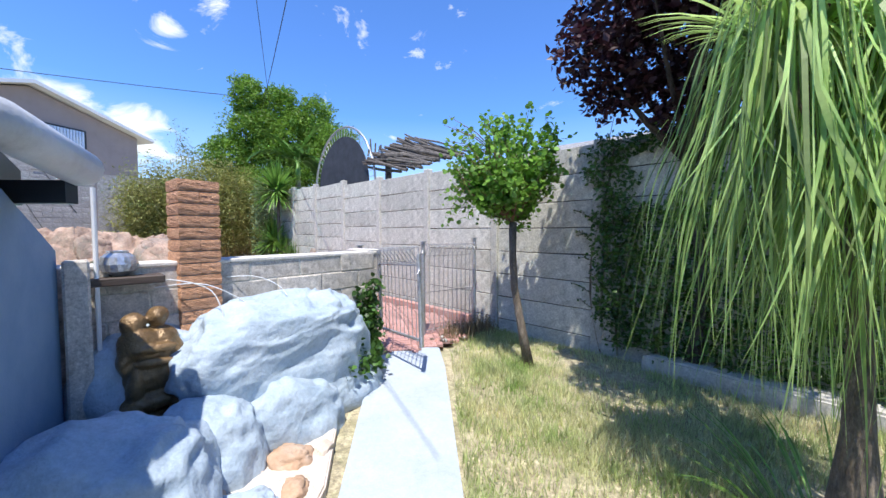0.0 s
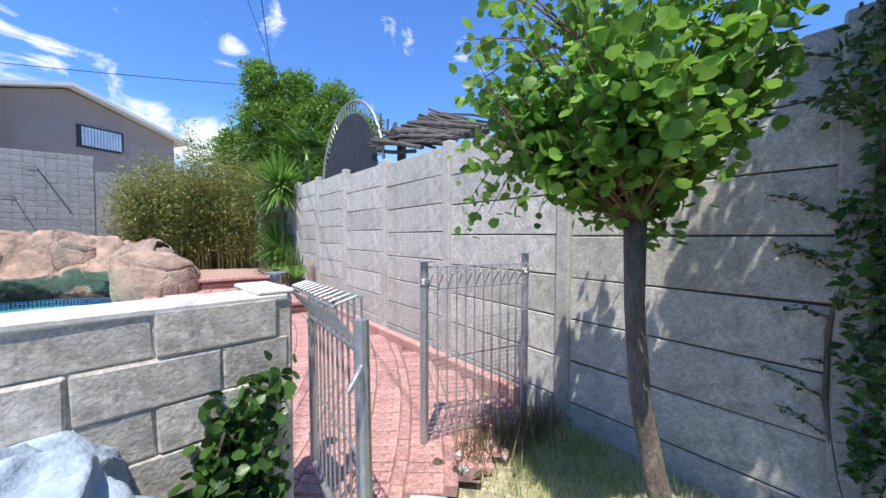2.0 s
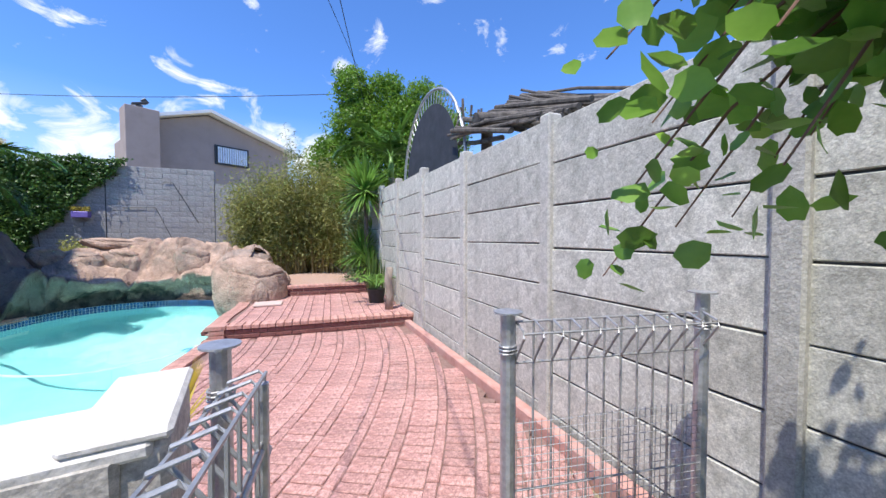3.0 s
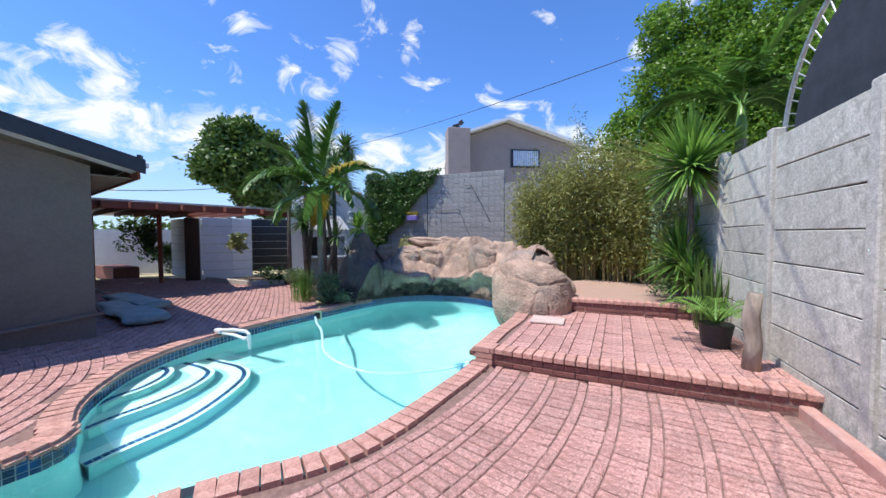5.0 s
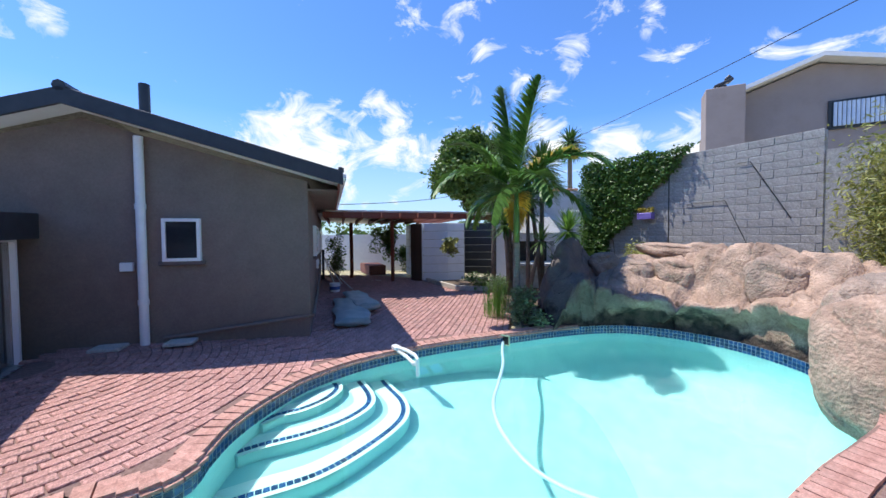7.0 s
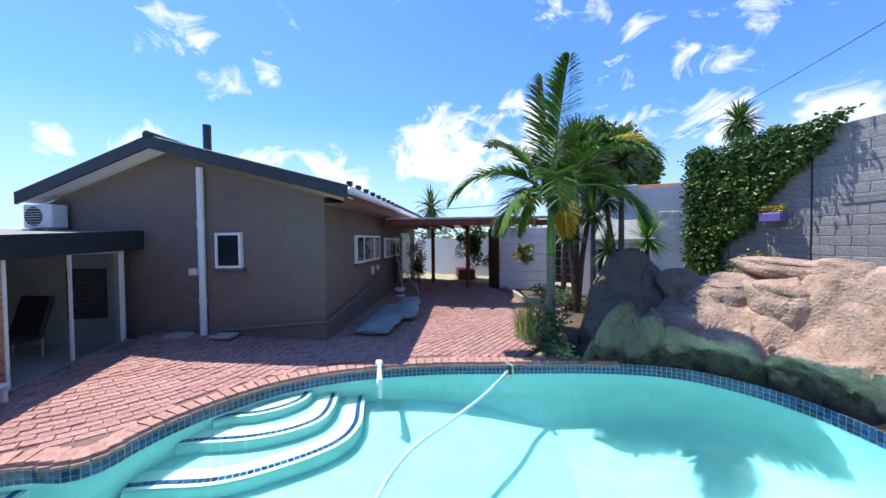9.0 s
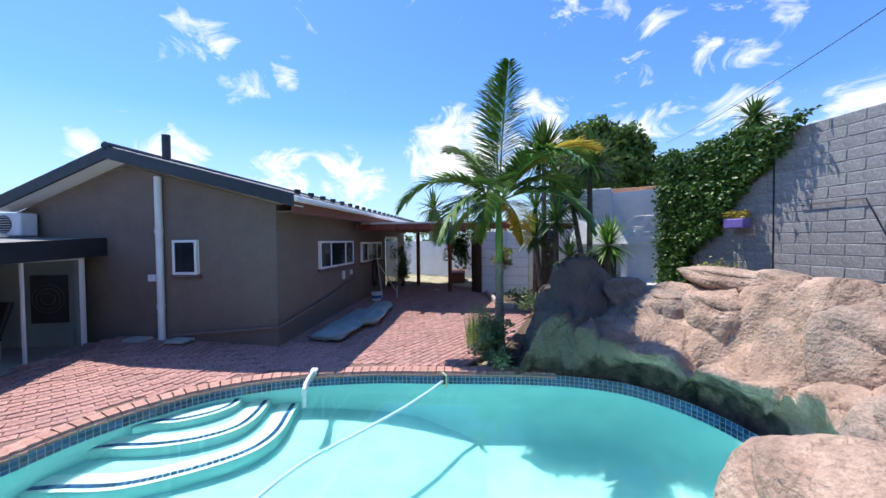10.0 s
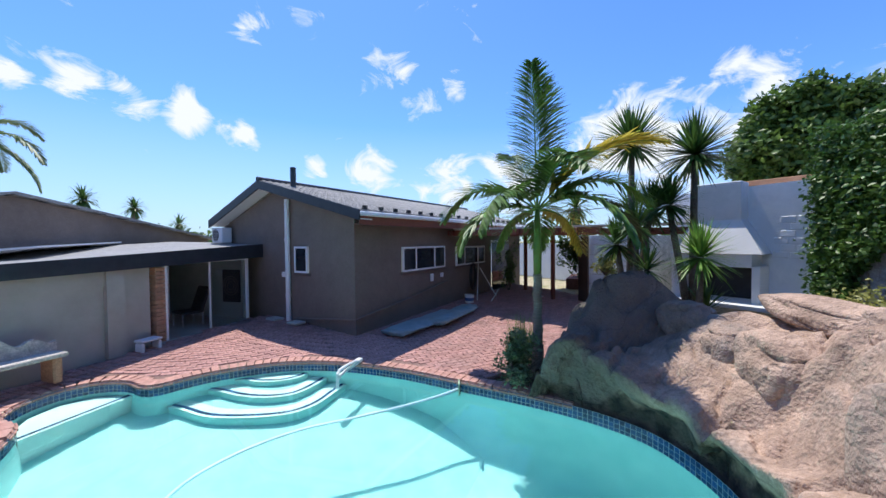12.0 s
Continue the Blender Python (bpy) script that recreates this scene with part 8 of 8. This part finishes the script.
# little palm seedling behind the low wall
sd = holder("palm_seedling", "small yellow-green palm seedling behind the low wall", "plant", pose(-1.45, 4.05, 0.36))
verts, faces = [], []
for k in range(16):
    a = radians(22 * k)
    blade(verts, faces, (0, 0, 0.36), (math.cos(a) * 0.7, math.sin(a) * 0.7, 0.7 + 0.5 * (k % 2)), 0.2, 0.016, 0.5, 3)
for k in range(7):
    blade(verts, faces, (0.0, 0, 0.4), (0.25 + 0.04 * k, 0.1, 1.0), 0.28, 0.016, 0.2, 3)
raw("leaves", verts, faces, M_L_YELLOW, sd)
bm = bmesh.new()
tube(bm, [(0, 0, 0), (0, 0, 0.4)], 0.012, 6)
part("stem", bm, M_BARK, sd)


# lawn
def lawn():
    verts, faces = [], []
    n = 0
    while n < 60000:
        x, y = random.uniform(0.05, 4.2), random.uniform(-0.6, 4.9)
        if (Vector((x, y)) - WALL_A).x * WALL_D.y - (Vector((x, y)) - WALL_A).y * WALL_D.x > -0.08:
            continue
        if x < 0.10 + 0.012 * (3 - y) or math.hypot(x, y - 0.8) > 4.6:
            continue
        den = noise.noise(Vector((x * 1.1, y * 1.1, 0))) + 0.5 * noise.noise(Vector((x * 4, y * 4, 3)))
        if random.random() > 0.56 + 1.0 * den:
            continue
        a = random.uniform(0, 6.28)
        w = random.uniform(0.002, 0.0045)
        h = random.uniform(0.018, 0.06) * (1.3 if den > 0.2 else 0.8)
        lx, ly = random.gauss(0, 0.5) * h, random.gauss(0, 0.5) * h
        o = len(verts)
        z = -0.035
        verts.extend([(x - w * math.cos(a), y - w * math.sin(a), z), (x + w * math.cos(a), y + w * math.sin(a), z), (x + lx, y + ly, z + h + 0.03)])
        faces.append((o, o + 1, o + 2))
        n += 1
    ob = raw("lawn_grass", verts, faces, M_GRASS)
    tagged(ob, "patchy green and straw-coloured lawn grass", "grass", kind="stuff")


lawn()
bm = bmesh.new()
prism(bm, [(1.95, 3.42), (2.2, 3.1), (2.5, 2.7), (3.4, 1.7), (3.6, 1.9), (2.6, 3.0), (2.1, 3.5)], -0.04, 0.12, 0.02)
tagged(link("bed_edging", bm, M_POST), "low cement edging below the creeper", "edging", kind="structure")

# ---- beyond the walls ----
# two-storey neighbour house
NA, NB = Vector((-19.9, 12.6)), Vector((-17.6, 20.6))
nh = holder("neighbour_house", "taupe two-storey neighbour house with white bargeboards and chimney", "house", pose(-19, 16.5, 0))
inv = nh.matrix_world.inverted()
ND = (NB - NA).normalized()
NL = (NB - NA).length
NN = Vector((-ND.y, ND.x))
M_NH = surface("pinkish_taupe_plaster", (0.30, 0.25, 0.235), (0.36, 0.30, 0.285), 2, 0.85, 0.2, 60, stain=(0.26, 0.22, 0.21), stain_scale=0.5)


def npnt(s, o=0.0):
    p = NA + ND * s + NN * o
    return (p.x, p.y)


bm = bmesh.new()
top = [(1.3, 7.1), (3.9, 8.0), (NL, 6.75)]
vs = [bm.verts.new((*npnt(1.3), 0)), bm.verts.new((*npnt(NL), 0))] + [bm.verts.new((*npnt(s), z)) for s, z in reversed(top)]
f = bm.faces.new(vs)
r = bmesh.ops.extrude_face_region(bm, geom=[f])
bmesh.ops.translate(bm, verts=[v for v in r["geom"] if isinstance(v, bmesh.types.BMVert)], vec=(*(NN * 7), 0))
bmesh.ops.recalc_face_normals(bm, faces=bm.faces)
bmesh.ops.transform(bm, matrix=inv, verts=bm.verts)
part("wall", bm, M_NH, nh)
for (sa, za), (sb, zb) in (((1.45, 7.22), (3.9, 8.08)), ((3.9, 8.08), (NL + 0.6, 6.60))):
    bm = bmesh.new()
    c = [Vector((*npnt(sa, -0.5), za)), Vector((*npnt(sb, -0.5), zb)), Vector((*npnt(sb, 7.4), zb)), Vector((*npnt(sa, 7.4), za))]
    t = [bm.verts.new(p + Vector((0, 0, 0.16))) for p in c]
    d = [bm.verts.new(p) for p in c]
    bm.faces.new(t)
    bm.faces.new(d[::-1])
    for i in range(4):
        bm.faces.new((t[i], d[i], d[(i + 1) % 4], t[(i + 1) % 4]))
    bmesh.ops.recalc_face_normals(bm, faces=bm.faces)
    bmesh.ops.transform(bm, matrix=inv, verts=bm.verts)
    part("roof", bm, M_WHITE, nh, "white edged roof")
bm = bmesh.new()
box(bm, (1.25, 1.0, 7.4), inv @ frame2(npnt(0), npnt(NL), 3.7) @ pose(0.95, -0.45, 0), 0.02)
part("chimney", bm, M_NH, nh)
bm = bmesh.new()
cm = inv @ frame2(npnt(0), npnt(NL), 7.4) @ pose(0.95, -0.45, 0)
tube(bm, [cm @ Vector((0, 0, 0)), cm @ Vector((0, 0, 0.2))], 0.13, 10)
box(bm, (0.6, 0.28, 0.1), cm @ pose(0, 0, 0.28, 0, -18, 0), 0.02)
box(bm, (0.2, 0.2, 0.25), cm @ pose(0.2, 0, 0.42, 0, -40, 0), 0.02)
part("cowl", bm, M_TRIM, nh, "dark rotating chimney cowl")
win = new("window")
win.parent = nh
bm = bmesh.new()
fm = inv @ frame2(npnt(0), npnt(NL), 0)
box(bm, (1.75, 0.12, 1.05), fm @ pose(5.05, -0.02, 6.0))
part("window_frame", bm, M_TRIM, win)
bm = bmesh.new()
box(bm, (1.58, 0.04, 0.9), fm @ pose(5.05, -0.09, 6.0))
part("pane", bm, M_DARKGLASS, win)
for k in range(13):
    bm = bmesh.new()
    tube(bm, [fm @ Vector((4.34 + 0.118 * k, -0.125, 5.57)), fm @ Vector((4.34 + 0.118 * k, -0.125, 6.43))], 0.052, 6)
    part("curtain", bm, surface("pale_blue_curtain", (0.50, 0.62, 0.80), (0.72, 0.80, 0.90), 3, 0.8, 0), win)

# pole roof on the neighbour's side
pr = holder("pole_shelter", "rough shelter roof of weathered wooden poles behind the wall", "shelter", pose(*wpt(4.6, -0.8), 0))
pr_inv = pr.matrix_world.inverted()


def behind(s, off, z):
    return pr_inv @ Vector((*wpt(s, -off), z))


bm = bmesh.new()
tube(bm, [behind(4.7, 0.45, 0), behind(4.7, 0.45, 2.85)], 0.07, 10)
part("post", bm, M_ROPE, pr)
bm = bmesh.new()
tube(bm, [behind(4.63, 0.26, 2.88), behind(4.75, 2.2, 3.25)], 0.085, 14)
part("beam", bm, M_ROPE, pr, "thick round beam")
for k in range(58):
    q = k / 57
    off = 0.12 + 1.5 * q
    s0, s1 = 3.55 + random.uniform(-0.2, 0.5), 5.25 + 0.2 * q + random.uniform(-0.25, 0.2)
    z0, z1 = 2.48 + 0.52 * q + random.uniform(-0.05, 0.05), 2.80 + 0.85 * q + random.uniform(-0.06, 0.12)
    a, b = behind(s0, off, z0), behind(s1, off + random.uniform(-0.12, 0.2), z1)
    bm = bmesh.new()
    tube(bm, [a, a.lerp(b, 0.5) + Vector((0, 0, random.uniform(-0.03, 0.05))), b], random.uniform(0.016, 0.034), 7)
    part("pole", bm, M_ROPE, pr)
for k in range(7):
    a = behind(5.25 + 0.05 * k, 0.3 + 0.12 * k, 3.0)
    bm = bmesh.new()
    tube(bm, [a, a + Vector((random.uniform(-0.06, 0.06), 0.03, random.uniform(0.2, 0.42)))], 0.018, 6)
    part("pole", bm, M_ROPE, pr)
# trampoline stood on edge against the wall
tp = holder("trampoline", "large round black trampoline stood on its edge behind the wall", "trampoline", pose(*wpt(6.4, -0.30), 2.42, 0, 0, math.degrees(math.atan2(WALL_D.y, WALL_D.x))))
bm = bmesh.new()
tube(bm, [(1.42 * math.cos(a), 0, 1.42 * math.sin(a)) for a in [2 * math.pi * k / 56 for k in range(57)]], 0.024, 8)
part("frame", bm, M_STEEL, tp, smooth=True)
bm = bmesh.new()
f = bm.faces.new([bm.verts.new((1.20 * math.cos(a), 0, 1.20 * math.sin(a))) for a in [2 * math.pi * k / 48 for k in range(48)]])
r = bmesh.ops.extrude_face_region(bm, geom=[f])
bmesh.ops.translate(bm, verts=[v for v in r["geom"] if isinstance(v, bmesh.types.BMVert)], vec=(0, 0.01, 0))
bmesh.ops.recalc_face_normals(bm, faces=bm.faces)
part("mat", bm, surface("black_mesh_fabric", (0.02, 0.025, 0.035), (0.045, 0.05, 0.065), 4, 0.8, 0.2, 60), tp, "black jumping mat")
for k in range(64):
    a = 2 * math.pi * k / 64
    bm = bmesh.new()
    tube(bm, [(1.20 * math.cos(a), 0, 1.20 * math.sin(a)), (1.42 * math.cos(a), 0, 1.42 * math.sin(a))], 0.007, 5)
    part("spring", bm, M_STEEL, tp)

# tiled roof behind the creeper
bm = bmesh.new()
for k in range(9):
    box(bm, (6.0, 0.34, 0.05), pose(4.4, 6.4 + 0.28 * k, 2.55 + 0.13 * k, 32, 0, -38) , 0.01)
tagged(link("neighbour_roof", bm, M_ROOF), "grey tiled roof of the house behind the precast wall", "roof")

# overhead cables
def cable(a, b, sag, r, label="thin black overhead service cable"):
    a, b = Vector(a), Vector(b)
    bm = bmesh.new()
    tube(bm, [a.lerp(b, k / 24) - Vector((0, 0, sag * 4 * (k / 24) * (1 - k / 24))) for k in range(25)], r, 5)
    tagged(link("overhead_cable", bm, M_BLACK), label, "cable")


cable((-6.5, 14.0, 6.5), (-34.0, 6.0, 8.5), 0.5, 0.012)
cable((-6.6, 13.0, 5.6), (0.8, 0.2, 5.2), 0.15, 0.008)
cable((-6.4, 13.4, 5.6), (-0.2, -0.5, 5.6), 0.15, 0.006)
cable((4.0, 9.0, 2.8), (0.9, 0.0, 6.0), 0.1, 0.006)
cable((-20.0, -4.0, 3.4), (-34.0, 1.0, 5.5), 0.2, 0.02)

# far backdrop of low trees and roofs
far = []
for k in range(150):
    a = 2 * math.pi * k / 150
    r = 60 + 25 * random.random()
    far.append(clump(150, (r * math.cos(a), r * math.sin(a), 1.5), (4.5, 4.5, random.uniform(2.0, 4.0)), 0.6))
ob = leaf_mesh("far_woods", np.concatenate(far), 0.9, M_L_DARK)
tagged(ob, "line of low trees far behind the houses", "far woods", kind="stuff")

# ---- paving, coping, step faces ----
LANE = [(-0.72, 3.72), (0.0, 4.0), (0.15, 4.3), (0.4, 4.9), (-2.45, 8.25), (-2.6, 8.35), (-4.8, 6.45), (-3.4, 3.6), (-3.2, 2.9), (-2.2, 2.5), (-1.6, 2.75)]
YARD = [(-2.75, 2.6), (-5.95, -0.5), (-6.6, -0.6), (-7.75, 1.98), (-15.5, -2.4), (-15.6, 2.0), (-12.9, 4.9), (-9.3, 5.1), (-8.6, 5.0), (-7.0, 3.5), (-3.2, 3.4)]
EDGE = offset_loop(POOL, 0.23)


def off_pool(x, y, d=0.27):
    return not inside(x, y, POOL) and near_line(x, y, POOL) > d


def in_lane(x, y):
    return inside(x, y, LANE) and off_pool(x, y) and ((Vector((x, y)) - WALL_A).x * WALL_D.y - (Vector((x, y)) - WALL_A).y * WALL_D.x) < -0.2


def in_yard(x, y):
    return inside(x, y, YARD) and off_pool(x, y)


def fan(x, y):
    return in_yard(x, y) and (x > -7.2)


def rows(x, y):
    return in_yard(x, y) and (x <= -7.2)


def cut_bed(name, poly, zf):
    """Joint sand under the pavers, in small cells that keep clear of the pool."""
    verts, faces, idx = [], [], {}
    xs, ys = [p[0] for p in poly], [p[1] for p in poly]
    s = 0.12
    for i in range(int(min(xs) / s) - 1, int(max(xs) / s) + 1):
        for j in range(int(min(ys) / s) - 1, int(max(ys) / s) + 1):
            if inside((i + 0.5) * s, (j + 0.5) * s, poly) and off_pool((i + 0.5) * s, (j + 0.5) * s, 0.17):
                q = []
                for di, dj in ((0, 0), (1, 0), (1, 1), (0, 1)):
                    k = (i + di, j + dj)
                    if k not in idx:
                        idx[k] = len(verts)
                        verts.append((k[0] * s, k[1] * s, zf(k[0] * s, k[1] * s)))
                    q.append(idx[k])
                faces.append(q)
    tagged(raw(name, verts, faces, M_JOINT), "brown joint sand under the brick paving", "paving bed", kind="structure")


cut_bed("paving_bed_lane", LANE, lambda x, y: LANE_Z - 0.012)
cut_bed("paving_bed_yard", YARD, lambda x, y: ground_z(x, y) - 0.014)

lane_spots = lay_mixed((-8.6, 3.0), 4.5, 12.0, -0.1, 1.4, in_lane, lambda x, y: LANE_Z)
put_bricks("lane_paving", "worn red clay brick paving laid in curved courses between pool and wall", lane_spots, [(-0.6, 4.4), (-1.6, 5.3), (-2.6, 6.2)], M_PAVER, size=(0.206, 0.071))
yard_spots = lay((-5.6, -0.2), 0.4, 5.0, -0.5, math.pi + 0.6, fan, ground_z, None) + lay((-10.0, -60.0), 55.0, 67.0, 1.4, 1.8, rows, ground_z, None)
put_bricks("yard_paving", "worn red clay brick paving laid in fans beside the pool", yard_spots, [(-5.6, 2.3), (-6.9, 3.0)], M_PAVER)




t1_grid = []
d0, d1 = Vector((0.77, 0.638)), Vector((-0.638, 0.77))
for i in range(0, 22):
    for j in range(0, 40):
        if i % 2 and j > 20:
            continue
        c = Vector((-4.83, 6.5)) + d0 * (0.16 * i - 0.2) + d1 * (0.25 + (0.212 if i % 2 else 0.107) * j)
        if inside(c.x, c.y, T1) and off_pool(c.x, c.y, 0.26) and not inside(c.x, c.y, T2):
            t1_grid.append((c.x, c.y, T1_Z, math.degrees(math.atan2(d0.y, d0.x)) + (90 if i % 2 else 0)))
put_bricks("terrace_paving", "smooth red clay brick paving on the raised terrace", t1_grid, [(-4.4, 7.4)], M_PAVER)


def courses(name, label, pts, z_tops, material, top_len=0.108, top_depth=0.21):
    """A low brick face under a header coping along pts, left to right seen from outside."""
    owner = holder(name, label, "step")
    tagged(owner, kind="structure")
    line = curve_round([tuple(p) for p in pts], 0.01, False)
    total = len(line) * 0.01
    side = brick_mesh(0.205, 0.10, 0.058, material)
    head = brick_mesh(0.10, top_depth, 0.058, M_COPING)
    for row, z in enumerate(z_tops):
        l = 0.108 if row == 0 else 0.215
        s = l / 2 if row % 2 == 0 else 0.0
        while s < total - 0.03:
            i = min(len(line) - 2, int(s / 0.01))
            d = (line[min(i + 6, len(line) - 1)] - line[max(0, i - 6)]).normalized()
            nrm = Vector((-d.y, d.x))
            c = line[i] + nrm * ((top_depth / 2 - 0.02) if row == 0 else 0.05)
            ob = new("brick", head if row == 0 else side)
            ob.parent = owner
            ob.matrix_basis = pose(c.x, c.y, z - 0.03, random.uniform(-0.8, 0.8), random.uniform(-0.8, 0.8), math.degrees(math.atan2(d.y, d.x)) + random.uniform(-0.8, 0.8))
            s += l
    return owner


courses("terrace_step", "three-course dark red brick step with a header coping", [(-4.83, 6.50), (-4.2, 6.98), (-3.46, 7.62), (-2.55, 8.38)], (T1_Z + 0.01, T1_Z - 0.058, T1_Z - 0.126, T1_Z - 0.194), M_DARKBRICK)
courses("terrace_upper_step", "three-course dark red brick step below the pebbled terrace", [(-5.8, 8.85), (-5.3, 9.33), (-4.9, 9.72), (-4.3, 10.22)], (T2_Z + 0.012, T2_Z - 0.056, T2_Z - 0.124, T2_Z - 0.192), M_DARKBRICK)


def pool_coping():
    owner = holder("pool_coping", "bullnosed red brick coping round the pool edge", "coping")
    tagged(owner, kind="structure")
    n = len(POOL)
    bm = boxmesh((0.106, 0.225, 0.055), 0.0, 0.0)
    es = [e for e in bm.edges if all(v.co.y < 0 and v.co.z > 0 for v in e.verts)]
    bmesh.ops.bevel(bm, geom=es, offset=0.03, segments=3, affect="EDGES")
    me = bpy.data.meshes.new("brick")
    bm.to_mesh(me)
    bm.free()
    me.materials.append(M_COPING)
    area = sum(POOL[i][0] * POOL[(i + 1) % n][1] - POOL[(i + 1) % n][0] * POOL[i][1] for i in range(n))
    s = 1 if area > 0 else -1
    for i in range(n):
        a, b = POOL[i - 3], POOL[(i + 3) % n]
        d = Vector((b[0] - a[0], b[1] - a[1])).normalized() * s
        out = Vector((d.y, -d.x))
        p = Vector(POOL[i]) + out * 0.09
        high = inside(p.x + out.x * 0.2, p.y + out.y * 0.2, T1)
        z = (T1_Z + 0.01 if high else 0.06) - 0.03
        if p.x < -6.3 and p.y > 6.2:
            continue
        ob = new("brick", me)
        ob.parent = owner
        ob.matrix_basis = pose(p.x, p.y, z + random.uniform(-0.002, 0.002), 0, 0, math.degrees(math.atan2(-d.y, -d.x)) + random.uniform(-1, 1)) @ Matrix.Diagonal((random.uniform(0.95, 1.02), 1, 1, 1))
        if high:
            for zz in (T1_Z - 0.085, T1_Z - 0.15, T1_Z - 0.215):
                o2 = new("brick", me)
                o2.parent = owner
                o2.matrix_basis = pose(p.x + out.x * 0.03, p.y + out.y * 0.03, zz, 0, 0, math.degrees(math.atan2(-d.y, -d.x)))


pool_coping()
